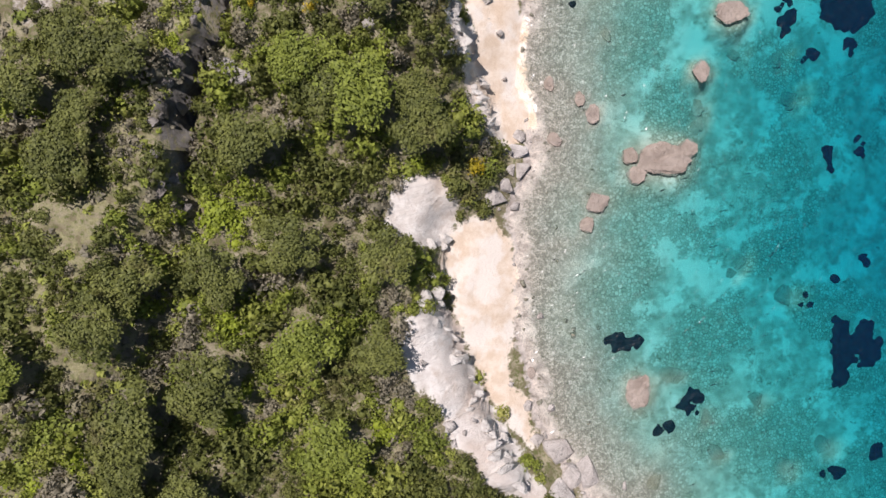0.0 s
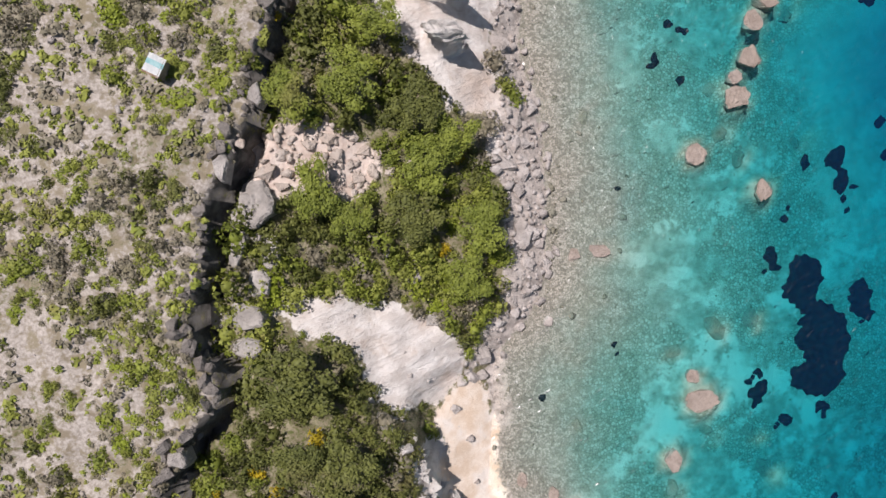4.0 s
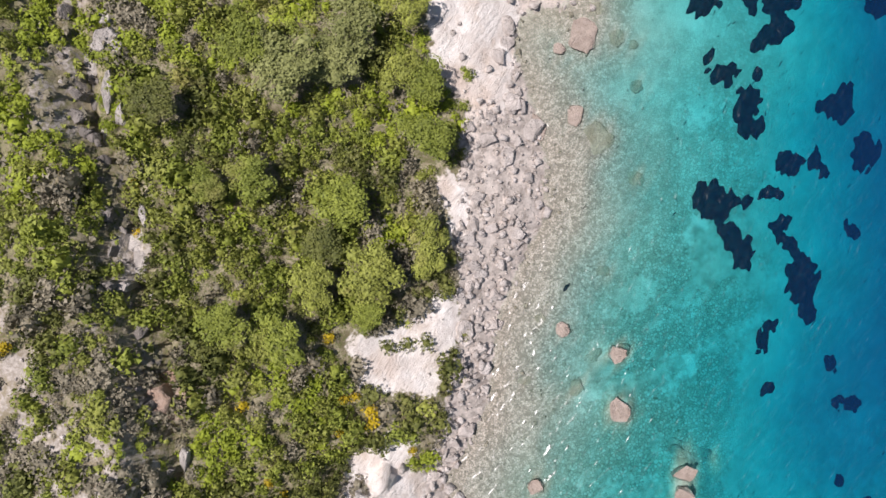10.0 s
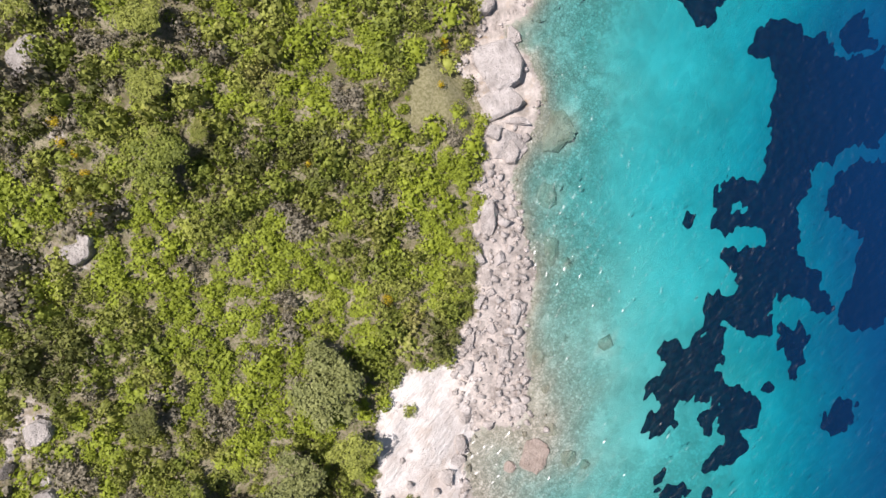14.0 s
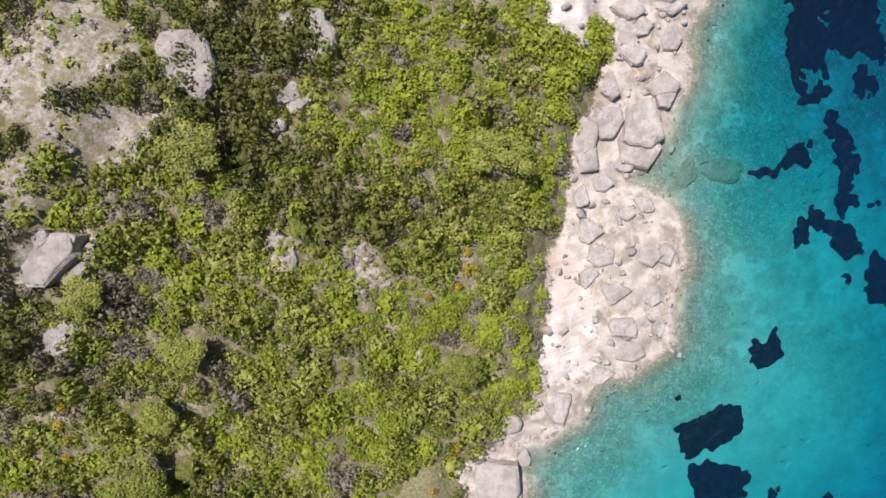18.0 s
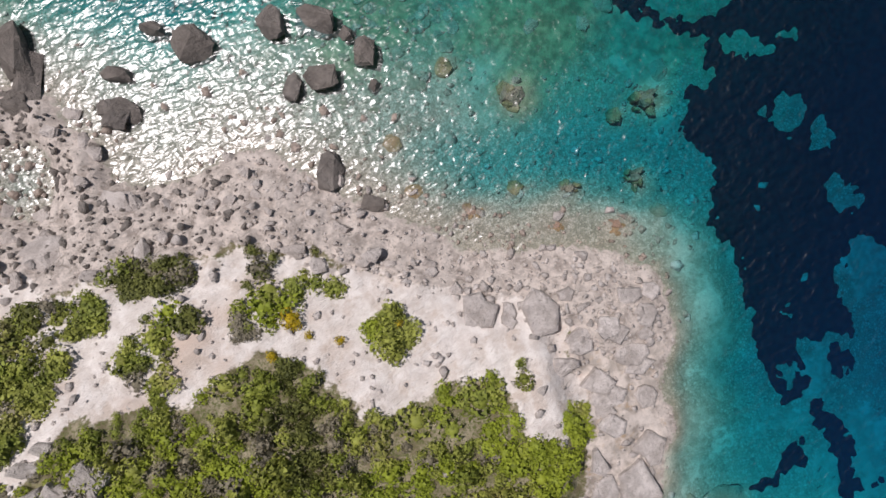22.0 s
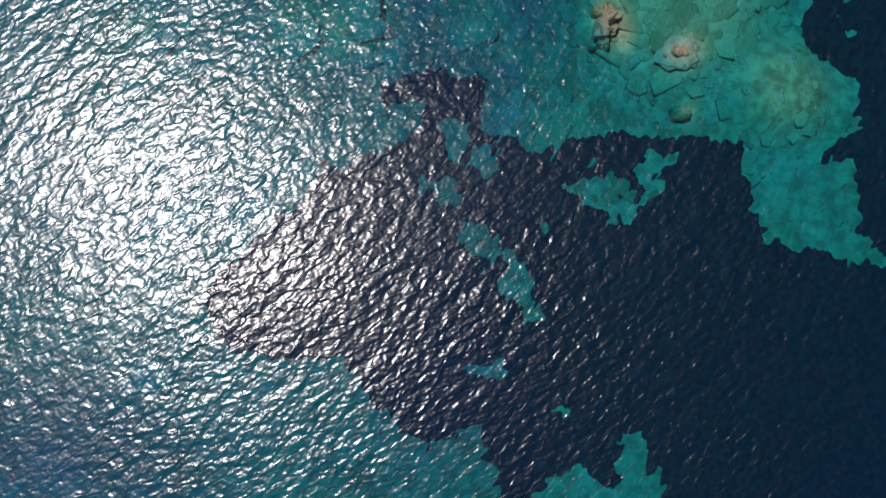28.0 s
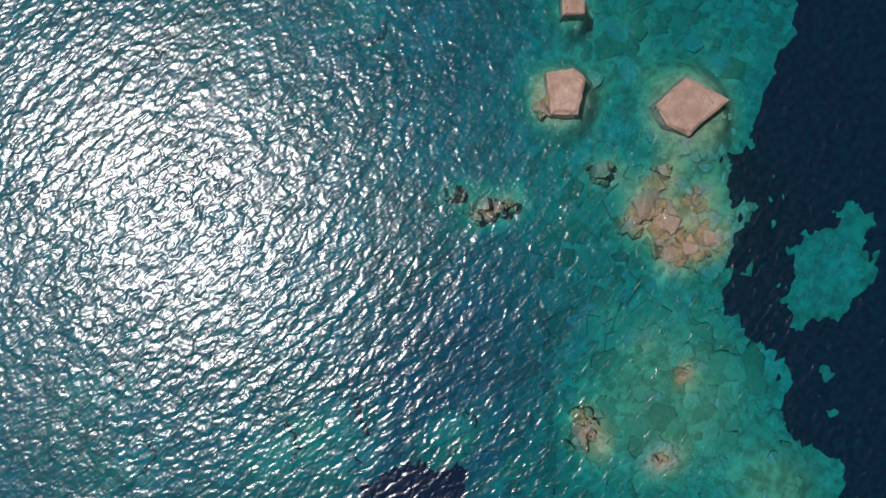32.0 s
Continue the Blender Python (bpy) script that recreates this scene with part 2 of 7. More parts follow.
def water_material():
    """Clear sea: colour painted on the surface by depth, for light swallowed and scattered below."""
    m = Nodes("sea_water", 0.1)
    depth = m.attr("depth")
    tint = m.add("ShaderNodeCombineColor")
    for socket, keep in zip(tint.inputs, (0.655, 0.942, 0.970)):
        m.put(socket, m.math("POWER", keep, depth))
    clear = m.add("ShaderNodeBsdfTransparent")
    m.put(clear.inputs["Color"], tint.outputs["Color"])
    # a painted diffuse colour, in place of light scattered within the water
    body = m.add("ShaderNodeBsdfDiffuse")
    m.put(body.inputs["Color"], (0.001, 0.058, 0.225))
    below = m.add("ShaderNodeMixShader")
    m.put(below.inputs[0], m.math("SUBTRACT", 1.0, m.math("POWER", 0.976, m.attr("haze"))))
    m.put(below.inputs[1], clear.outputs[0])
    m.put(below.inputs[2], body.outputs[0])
    swell = m.noise(0.36, 1, 0.5, 0.3, (2.6, 1.0, 1.0, 0.35))
    chop = m.noise(0.92, 1, 0.45, 0.5, (1.7, 1.0, 1.0, 0.15))
    ripple = m.noise(1.7, 0, 0.5)
    gusts = m.add("ShaderNodeMapRange")
    m.put(gusts.inputs["Value"], m.noise(0.035, 3, 0.55))
    for key, value in (("From Min", 0.35), ("From Max", 0.65), ("To Min", 0.75), ("To Max", 1.15)):
        gusts.inputs[key].default_value = value
    height = m.math("ADD", m.math("MULTIPLY", swell, 0.50), m.math("ADD", m.math("MULTIPLY", chop, 0.60), m.math("MULTIPLY", ripple, 0.10)))
    normal = m.bump(m.math("MULTIPLY", height, gusts.outputs["Result"]), 0.46, 1.0)
    gloss = m.add("ShaderNodeBsdfGlossy")
    gloss.inputs["Roughness"].default_value = 0.268
    m.put(gloss.inputs["Normal"], normal)
    fres = m.add("ShaderNodeFresnel")
    fres.inputs["IOR"].default_value = 1.57
    m.put(fres.inputs["Normal"], normal)
    top = m.add("ShaderNodeMixShader")
    m.put(top.inputs[0], fres.outputs[0])
    m.put(top.inputs[1], below.outputs[0])
    m.put(top.inputs[2], gloss.outputs[0])
    m.t.links.new(top.outputs[0], m.t.nodes["Material Output"].inputs["Surface"])
    return m.mat


GROUND = ground_material()
WATER = water_material()
LIMESTONE = rock_material("limestone", (0.46, 0.41, 0.38), (0.85, 0.78, 0.74), (0.46, 0.38, 0.325))
PINK_ROCK = rock_material("pinkish_limestone", (0.60, 0.50, 0.43), (0.86, 0.76, 0.68), (0.60, 0.46, 0.36))
SEA_ROCK = rock_material("sea_worn_limestone", (0.38, 0.305, 0.26), (0.64, 0.53, 0.465), (0.40, 0.31, 0.235))
GREY_ROCK = rock_material("wet_grey_rock", (0.15, 0.135, 0.125), (0.32, 0.285, 0.26), (0.22, 0.18, 0.145))
SUNK_ROCK = rock_material("submerged_rock", (0.28, 0.265, 0.20), (0.46, 0.44, 0.36), (0.25, 0.22, 0.14))
REEF_ROCK = rock_material("algae_brown_reef_rock", (0.30, 0.20, 0.10), (0.52, 0.36, 0.22), (0.20, 0.17, 0.08))
CRAG_ROCK = rock_material("weathered_crag", (0.42, 0.38, 0.35), (0.74, 0.68, 0.63), (0.33, 0.285, 0.25))
BROKEN_ROCK = rock_material("grey_broken_rock", (0.21, 0.19, 0.175), (0.43, 0.385, 0.35), (0.18, 0.15, 0.125))
PAVING = rock_material("pale_green_reef_slab", (0.26, 0.285, 0.16), (0.54, 0.56, 0.38), (0.15, 0.16, 0.08), 0.95)
MARL = rock_material("marl_rock", (0.64, 0.585, 0.54), (0.88, 0.83, 0.785), (0.62, 0.53, 0.47), 0.06)
BROWN_ROCK = rock_material("pinkish_brown_rock", (0.36, 0.23, 0.17), (0.56, 0.39, 0.31), (0.28, 0.20, 0.13))
RUST_ROCK = rock_material("rusty_crag", (0.42, 0.27, 0.19), (0.60, 0.45, 0.36), (0.35, 0.30, 0.27))
LEAF = {
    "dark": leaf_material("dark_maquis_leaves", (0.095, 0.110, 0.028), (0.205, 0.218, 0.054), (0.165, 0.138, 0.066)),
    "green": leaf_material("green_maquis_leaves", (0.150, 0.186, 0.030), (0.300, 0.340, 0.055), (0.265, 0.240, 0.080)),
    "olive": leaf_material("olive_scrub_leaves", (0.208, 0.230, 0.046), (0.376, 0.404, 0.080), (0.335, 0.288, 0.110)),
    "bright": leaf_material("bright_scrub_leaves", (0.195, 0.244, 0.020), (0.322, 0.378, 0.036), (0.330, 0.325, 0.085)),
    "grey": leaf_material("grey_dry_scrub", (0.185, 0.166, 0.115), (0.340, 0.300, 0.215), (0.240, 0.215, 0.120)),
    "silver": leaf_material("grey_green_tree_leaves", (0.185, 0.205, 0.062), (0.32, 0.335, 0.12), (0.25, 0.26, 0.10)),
    "broom": leaf_material("yellow_broom_flowers", (0.300, 0.240, 0.015), (0.620, 0.440, 0.015), (0.220, 0.220, 0.030)),
}
BARK = plain_material("bark", (0.09, 0.07, 0.05), (0.20, 0.16, 0.12))
# navy cast of the water above is painted into the green grass colour
SEAGRASS = plain_material("seagrass", (0.004, 0.010, 0.013), (0.013, 0.025, 0.030), 1.2)
SEAGRASS.node_tree.nodes["Principled BSDF"].inputs["Specular IOR Level"].default_value = 0.0
SHEET_WHITE = plain_material("white_roof_sheet", (0.62, 0.64, 0.64), (0.80, 0.80, 0.78), 1.5, 0.5)
SHEET_BLUE = plain_material("faded_turquoise_sheet", (0.28, 0.52, 0.55), (0.48, 0.66, 0.66), 1.8, 0.5)
SHEET_RUST = plain_material("rusty_sheet", (0.24, 0.13, 0.07), (0.46, 0.36, 0.28), 2.4, 0.7)
BOARD = plain_material("weathered_boards", (0.20, 0.17, 0.14), (0.36, 0.31, 0.26), 2.0)

# ---- plan of the place ----
TABLE = np.random.RandomState(7).rand(8, 256, 256)


def lattice(x, y, scale, layer=0):
    """Smooth value noise from 0 to 1 on arrays."""
    x, y = np.asarray(x, float) * scale + 1000.37, np.asarray(y, float) * scale + 1000.71
    i, j = np.floor(x).astype(int), np.floor(y).astype(int)
    u, v = x - i, y - j
    u, v = u * u * (3 - 2 * u), v * v * (3 - 2 * v)
    g = TABLE[layer % 8]
    a, b = g[i % 256, j % 256], g[(i + 1) % 256, j % 256]
    c, d = g[i % 256, (j + 1) % 256], g[(i + 1) % 256, (j + 1) % 256]
    return (a * (1 - u) + b * u) * (1 - v) + (c * (1 - u) + d * u) * v


def rough(x, y, scale, layer=0, octaves=4):
    total, weight = 0.0, 0.0
    for k in range(octaves):
        total = total + lattice(x, y, scale * 2.03 ** k, layer + k) * 0.55 ** k
        weight += 0.55 ** k
    return total / weight


def inside(x, y, poly):
    """Which of the points lie in the polygon."""
    x, y = np.asarray(x, float), np.asarray(y, float)
    hit = np.zeros(x.shape, bool)
    px, py = np.array(poly).T
    near = (x >= px.min()) & (x <= px.max()) & (y >= py.min()) & (y <= py.max())
    qx, qy = x[near], y[near]
    odd = np.zeros(qx.shape, bool)
    for (ax, ay), (bx, by) in zip(poly, poly[1:] + poly[:1]):
        if ay != by:
            odd ^= ((ay > qy) != (by > qy)) & (qx < (bx - ax) * (qy - ay) / (by - ay) + ax)
    hit[near] = odd
    return hit


def away(x, y, line):
    """Distance from the points to a line of several stretches."""
    x, y = np.asarray(x, np.float32), np.asarray(y, np.float32)
    best = np.full(np.shape(x), 1e12, np.float32)
    for (ax, ay), (bx, by) in zip(line, line[1:]):
        dx, dy = bx - ax, by - ay
        px, py = x - ax, y - ay
        k = np.clip((px * dx + py * dy) * (1 / (dx * dx + dy * dy)), 0, 1)
        px -= k * dx
        py -= k * dy
        np.minimum(best, px * px + py * py, out=best)
    return np.sqrt(best).astype(float)


# the waterline, from south to north
COAST = [(23.5, -45.1), (22.3, -37.0), (17.4, -31.4), (13.8, -25.7), (11.3, -16.0), (10.5, -9.6), (10.5, -3.1), (8.9, 3.4), (9.7, 6.6), (12.4, 12.3), (11.3, 19.5), (9.7, 26.0), (11.3, 36.3), (11.9, 42.7), (16.8, 47.5), (20.2, 53.9), (20.3, 59.5), (20.4, 67.6), (20.7, 66.1), (19.5, 75.5), (18.3, 81.6), (16.7, 87.7), (17.1, 93.4), (17.7, 98.2), (19.7, 103.6), (22.6, 104.4), (24.2, 109.0), (30.4, 112.0), (35.2, 115.8), (39.0, 121.1), (43.9, 124.9), (49.8, 129.1), (56.8, 133.5), (61.3, 140.2), (61.9, 144.9), (64.5, 151.0), (66.2, 155.7), (69.7, 158.7), (75.3, 155.4), (77.8, 160.5), (79.2, 162.1), (82.2, 168.8)]
COAST += [(86.5, 173.7), (89.0, 180.9), (90.6, 187.6), (93.4, 189.6), (97.9, 194.1), (100.2, 197.2), (100.7, 202.8), (99.0, 207.0), (103.9, 207.8), (108.7, 211.0), (110.2, 214.9), (116.1, 217.7), (118.7, 219.4), (122.4, 222.5), (122.9, 228.2), (124.5, 233.8), (123.4, 239.2), (120.0, 243.4), (115.4, 245.2), (115.2, 247.2), (119.3, 248.3), (122.2, 251.2), (122.6, 255.6), (125.6, 259.4), (124.9, 264.3), (126.2, 269.2), (129.1, 273.2), (129.3, 278.2), (129.1, 282.4), (123.1, 285.8), (117.6, 287.8), (109.7, 289.9), (101.8, 292.0), (91.4, 301.1), (86.1, 305.7), (79.4, 310.8), (75.1, 313.3), (68.3, 311.5), (63.2, 311.6), (56.3, 314.2), (56.5, 319.3), (52.5, 322.6), (50.9, 327.5), (46.6, 330.0), (35.8, 335.8), (16.2, 341.4), (-19.4, 339.0)]
# the edge of the high terrace
SCARP = [(-31.3, -29.6), (-30.0, -7.6), (-30.6, 7.2), (-31.0, 15.5), (-29.6, 20.6), (-27.2, 25.6), (-27.0, 31.5), (-25.0, 36.4), (-20.6, 39.2), (-20.4, 43.0), (-23.6, 48.6), (-23.2, 52.2), (-21.6, 56.0), (-20.8, 60.6), (-19.3, 66.4), (-16.8, 72.2), (-15.3, 75.0), (-14.7, 79.5), (-13.3, 83.1), (-11.6, 90.0), (-5.0, 119.1), (-4.0, 124.6), (1.4, 133.6), (3.6, 139.9), (7.0, 144.6), (8.2, 152.2), (8.6, 156.8), (12.0, 160.6), (13.8, 163.6), (14.4, 171.6), (17.0, 176.3), (18.2, 181.2), (20.9, 185.6), (23.8, 193.5), (30.0, 209.3), (44.2, 222.6), (48.5, 235.0), (54.7, 248.1), (63.8, 257.6), (61.3, 263.4), (57.6, 263.1), (53.7, 271.8), (49.9, 277.7), (43.2, 281.4), (30.3, 284.8), (9.8, 281.3)]
# grounds of other kinds
AREAS = {k: [] for k in ("marl", "sand", "talus", "rubble", "ledge", "straw", "gravel", "thicket")}
AREAS["marl"].append([(-5.4, -9.1), (-1.1, -6.8), (0.8, -7.6), (2.3, -11.5), (4.3, -16.1), (7.0, -21.5), (9.3, -26.1), (12.4, -31.5), (14.7, -35.0), (8.9, -34.6), (5.0, -30.0), (1.2, -24.6), (-1.9, -19.9), (-4.6, -15.3)])
AREAS["marl"].append([(-6.5, 8.5), (-1.9, 9.7), (1.9, 7.8), (2.3, 4.7), (0.4, 1.7), (-1.1, -0.3), (-4.9, 1.7), (-7.6, 3.2)])
AREAS["marl"].append([(0.8, 33.1), (4.0, 30.0), (5.1, 23.7), (6.7, 17.4), (8.3, 14.3), (5.9, 15.9), (3.2, 19.8), (2.8, 25.3), (1.2, 30.0)])
AREAS["marl"].append([(-16.1, 51.6), (-10.0, 52.2), (-2.5, 50.5), (4.2, 48.1), (7.2, 43.6), (7.1, 39.0), (4.0, 36.1), (0.2, 36.1), (-3.5, 37.7), (-5.7, 40.0), (-6.4, 44.6), (-11.6, 46.9)])
AREAS["marl"].append([(-0.0, 30.4), (3.9, 31.1), (6.9, 23.2), (9.2, 19.2), (7.6, 16.1), (3.8, 23.2)])
AREAS["marl"].append([(5.0, 119.7), (12.3, 117.4), (17.0, 117.2), (20.3, 118.0), (21.1, 114.7), (21.8, 110.6), (19.2, 105.7), (16.1, 102.5), (14.1, 96.7), (14.2, 93.5), (13.4, 82.8), (13.7, 69.4), (11.9, 68.2), (12.6, 75.1), (6.4, 75.7), (5.6, 79.0), (0.3, 83.3), (-1.8, 88.4), (-6.7, 91.0), (-5.8, 94.8), (-3.2, 99.7), (-0.6, 104.6), (3.8, 106.7), (8.4, 106.5), (5.1, 112.7), (4.4, 116.8)])
AREAS["marl"].append([(5.0, 115.3), (13.3, 116.0), (18.7, 116.5), (22.3, 112.0), (20.5, 106.9), (16.2, 102.3), (11.6, 97.0), (2.9, 101.7), (1.3, 106.9), (1.9, 112.7)])
AREAS["marl"].append([(23.4, 134.8), (29.1, 132.6), (33.9, 131.7), (37.3, 131.6), (40.3, 130.8), (36.8, 125.8), (32.2, 122.2), (30.5, 120.6), (24.8, 124.5), (21.9, 128.7), (25.3, 128.6), (23.7, 132.1)])
AREAS["marl"].append([(14.3, 120.8), (22.2, 119.6), (25.3, 117.4), (22.9, 114.5), (16.2, 118.1)])
AREAS["marl"].append([(45.4, 146.4), (49.5, 144.2), (48.0, 139.6), (42.9, 135.2), (44.1, 139.9)])
AREAS["marl"].append([(67.4, 170.5), (72.6, 167.0), (69.1, 158.9), (64.0, 152.9), (58.3, 147.2), (54.4, 149.9), (53.1, 153.6), (55.1, 160.8), (57.4, 166.9), (64.0, 171.0)])
AREAS["marl"].append([(103.8, 225.9), (110.2, 223.0), (109.7, 217.5), (104.9, 216.4), (102.8, 218.9)])
AREAS["marl"].append([(82.0, 282.3), (85.4, 288.8), (90.2, 289.6), (93.7, 282.0), (104.5, 280.3), (111.8, 276.8), (111.2, 273.0), (114.1, 271.0), (112.1, 263.4), (104.0, 267.0), (103.4, 273.4), (95.9, 275.4), (87.8, 274.3), (83.3, 275.8)])
AREAS["marl"].append([(33.9, 296.6), (43.1, 297.4), (53.7, 297.3), (60.9, 294.6), (67.0, 295.2), (72.0, 292.9), (71.8, 286.9), (65.2, 283.3), (61.2, 282.4), (51.6, 283.9), (47.2, 280.1), (44.1, 284.4), (32.5, 287.7)])
AREAS["marl"].append([(52.6, 300.2), (72.0, 298.8), (83.3, 295.4), (86.1, 288.7), (79.1, 289.0), (71.9, 293.3), (59.8, 296.0)])
AREAS["marl"].append([(32.5, 302.6), (44.7, 299.9), (56.3, 298.9), (72.1, 299.5), (83.4, 296.2), (90.3, 290.4), (86.0, 287.9), (79.1, 288.6), (71.8, 292.5), (59.6, 295.2), (52.2, 297.5), (41.2, 298.1), (31.7, 297.2)])
AREAS["marl"].append([(88.2, 293.2), (96.5, 287.8), (106.8, 283.5), (114.7, 279.8), (112.6, 274.7), (105.4, 278.2), (94.7, 281.0), (87.7, 285.2)])
AREAS["sand"].append([(0.3, 3.3), (6.0, 5.3), (8.4, 3.3), (10.4, -3.1), (10.2, -9.5), (9.6, -14.3), (10.4, -19.0), (13.2, -23.8), (13.2, -28.6), (10.8, -27.0), (7.2, -21.4), (4.3, -15.9), (1.2, -8.3), (-0.5, -2.3)])
AREAS["sand"].append([(2.8, 36.1), (9.2, 36.1), (9.6, 25.7), (11.2, 18.5), (9.6, 13.3), (6.8, 16.1), (4.4, 20.1), (4.0, 26.5)])
AREAS["sand"].append([(4.9, 38.1), (10.5, 38.7), (12.2, 29.9), (13.0, 21.9), (12.5, 16.3), (7.7, 18.8), (4.6, 26.1), (3.6, 33.3)])
AREAS["talus"].append([(-16.7, 71.8), (-7.9, 73.4), (-2.8, 70.9), (-2.1, 67.2), (-5.7, 63.8), (-11.3, 64.3), (-17.0, 64.1), (-19.0, 68.0)])
AREAS["rubble"].append([(12.8, 77.9), (20.4, 77.8), (20.4, 53.8), (17.1, 48.2), (12.2, 43.5), (7.3, 38.8), (7.3, 42.0), (12.2, 46.7), (13.6, 53.9), (14.1, 61.9), (11.9, 69.9)])
AREAS["rubble"].append([(16.5, 104.1), (22.1, 111.0), (28.1, 116.3), (36.3, 116.2), (32.2, 112.1), (24.9, 108.8), (20.8, 104.8), (18.3, 97.2), (16.8, 90.1), (18.2, 81.6), (19.8, 73.9), (21.3, 65.4), (22.0, 55.4), (19.9, 47.7), (12.8, 49.2), (14.5, 57.0), (13.9, 65.4), (17.5, 67.0), (15.8, 78.0), (13.2, 85.2), (14.4, 90.6), (13.4, 97.4)])
AREAS["rubble"].append([(55.7, 152.0), (64.8, 147.1), (60.2, 138.7), (55.0, 132.4), (48.5, 128.7), (42.6, 124.6), (39.0, 121.2), (35.2, 115.9), (30.5, 112.2), (24.3, 109.2), (22.7, 104.6), (18.3, 99.7), (15.9, 93.7), (12.4, 95.6), (18.4, 103.3), (20.7, 109.3), (28.8, 115.8), (31.8, 121.4), (38.4, 126.9), (43.1, 137.1), (48.9, 141.2)])
AREAS["rubble"].append([(75.7, 174.2), (81.7, 170.1), (78.6, 160.6), (75.5, 156.0), (69.7, 158.9), (64.9, 152.5), (61.5, 143.2), (59.9, 136.6), (52.8, 131.7), (46.3, 126.5), (35.6, 116.3), (32.3, 118.6), (40.3, 130.5), (44.8, 137.1), (48.7, 144.2), (53.8, 150.4), (60.0, 148.1), (68.1, 160.0), (70.4, 169.1), (72.8, 171.3)])
AREAS["rubble"].append([(74.4, 157.8), (75.3, 153.3), (75.7, 148.2), (73.2, 148.9), (72.4, 153.4)])
AREAS["rubble"].append([(92.2, 198.7), (96.8, 195.6), (92.8, 189.6), (89.7, 187.9), (89.2, 181.5), (87.1, 174.2), (82.1, 168.9), (78.4, 159.8), (76.3, 155.4), (74.3, 156.7), (73.1, 163.4), (72.7, 168.5), (78.6, 175.1), (81.9, 183.5), (86.8, 190.8)])
AREAS["rubble"].append([(29.0, 338.3), (47.3, 329.7), (53.1, 322.4), (56.9, 314.1), (61.0, 309.1), (50.7, 304.4), (37.7, 304.1), (18.9, 311.1)])
AREAS["rubble"].append([(32.1, 311.9), (49.4, 314.1), (61.1, 311.5), (70.8, 311.6), (82.0, 310.6), (88.1, 303.2), (94.5, 297.4), (102.7, 292.8), (114.3, 289.4), (121.8, 285.8), (128.4, 281.5), (128.4, 273.4), (121.7, 269.6), (115.8, 273.0), (112.7, 279.1), (101.4, 284.9), (90.2, 290.7), (83.1, 296.7), (71.5, 300.1), (55.2, 299.4), (43.2, 300.5), (30.7, 303.3)])
AREAS["ledge"].append([(104.3, 235.3), (108.0, 241.3), (107.9, 249.2), (111.6, 255.1), (120.9, 254.3), (120.6, 246.5), (122.8, 240.0), (123.2, 230.5), (121.2, 221.2), (115.4, 217.8), (109.6, 215.2), (107.7, 211.4), (102.1, 209.5), (98.1, 209.1), (101.8, 215.1), (103.2, 222.8)])
AREAS["ledge"].append([(90.8, 206.5), (98.1, 208.2), (100.4, 203.3), (99.9, 197.7), (97.7, 194.8), (93.7, 194.3), (93.2, 189.6), (90.0, 189.1), (89.7, 193.9), (91.0, 200.1)])
AREAS["ledge"].append([(112.2, 277.6), (121.4, 269.7), (127.6, 273.6), (123.0, 264.7), (124.0, 258.1), (120.9, 250.6), (124.0, 245.3), (122.8, 237.4), (106.4, 240.0), (109.1, 252.4), (113.2, 263.0)])
AREAS["straw"].append([(80.3, 200.8), (85.4, 207.1), (89.9, 207.5), (90.3, 203.0), (85.3, 198.2)])
AREAS["thicket"].append([(73.4, 295.2), (76.7, 295.6), (79.5, 292.5), (79.6, 288.5), (75.8, 287.0), (71.6, 287.6), (71.8, 291.5)])
AREAS["thicket"].append([(61.2, 295.6), (64.9, 295.1), (66.0, 292.1), (63.0, 288.8), (61.0, 283.4), (56.8, 285.1), (58.3, 291.5)])
AREAS["thicket"].append([(41.8, 297.8), (47.8, 298.8), (54.7, 297.8), (54.5, 294.8), (50.0, 293.1), (49.6, 290.0), (46.4, 285.6), (40.8, 287.8), (42.5, 293.2)])
AREAS["thicket"].append([(36.1, 287.5), (43.4, 286.8), (44.2, 283.3), (39.2, 280.3), (34.5, 281.5)])
AREAS["thicket"].append([(55.0, 300.5), (60.9, 301.0), (67.6, 298.4), (64.1, 296.7), (57.5, 297.4)])
AREAS["thicket"].append([(80.3, 294.1), (83.5, 293.8), (84.6, 290.6), (81.2, 290.3)])
AREAS["thicket"].append([(87.7, 285.7), (91.2, 285.8), (93.5, 282.5), (91.3, 281.1), (87.1, 283.0)])
AREAS["thicket"].append([(110.0, 267.7), (113.3, 266.0), (111.4, 261.6), (109.0, 263.0)])
AREAS["marl"].append([(40.4, 303.4), (47.4, 300.0), (55.8, 298.6), (69.0, 297.5), (85.3, 293.3), (91.2, 288.5), (98.0, 281.2), (105.2, 278.5), (109.3, 275.9), (110.7, 269.1), (109.9, 263.0), (104.2, 265.3), (103.9, 271.7), (100.5, 275.4), (94.8, 274.9), (87.8, 272.4), (84.3, 274.5), (80.7, 278.6), (78.7, 283.1), (74.5, 285.4), (68.6, 284.1), (64.0, 281.4), (58.4, 284.4), (50.8, 285.6), (46.1, 279.7), (37.5, 274.0), (33.0, 275.2)])
AREAS["marl"].append([(104.3, 235.9), (109.3, 235.0), (109.9, 228.1), (110.4, 218.8), (105.7, 216.6), (103.1, 220.5), (104.8, 226.6), (103.4, 231.3)])
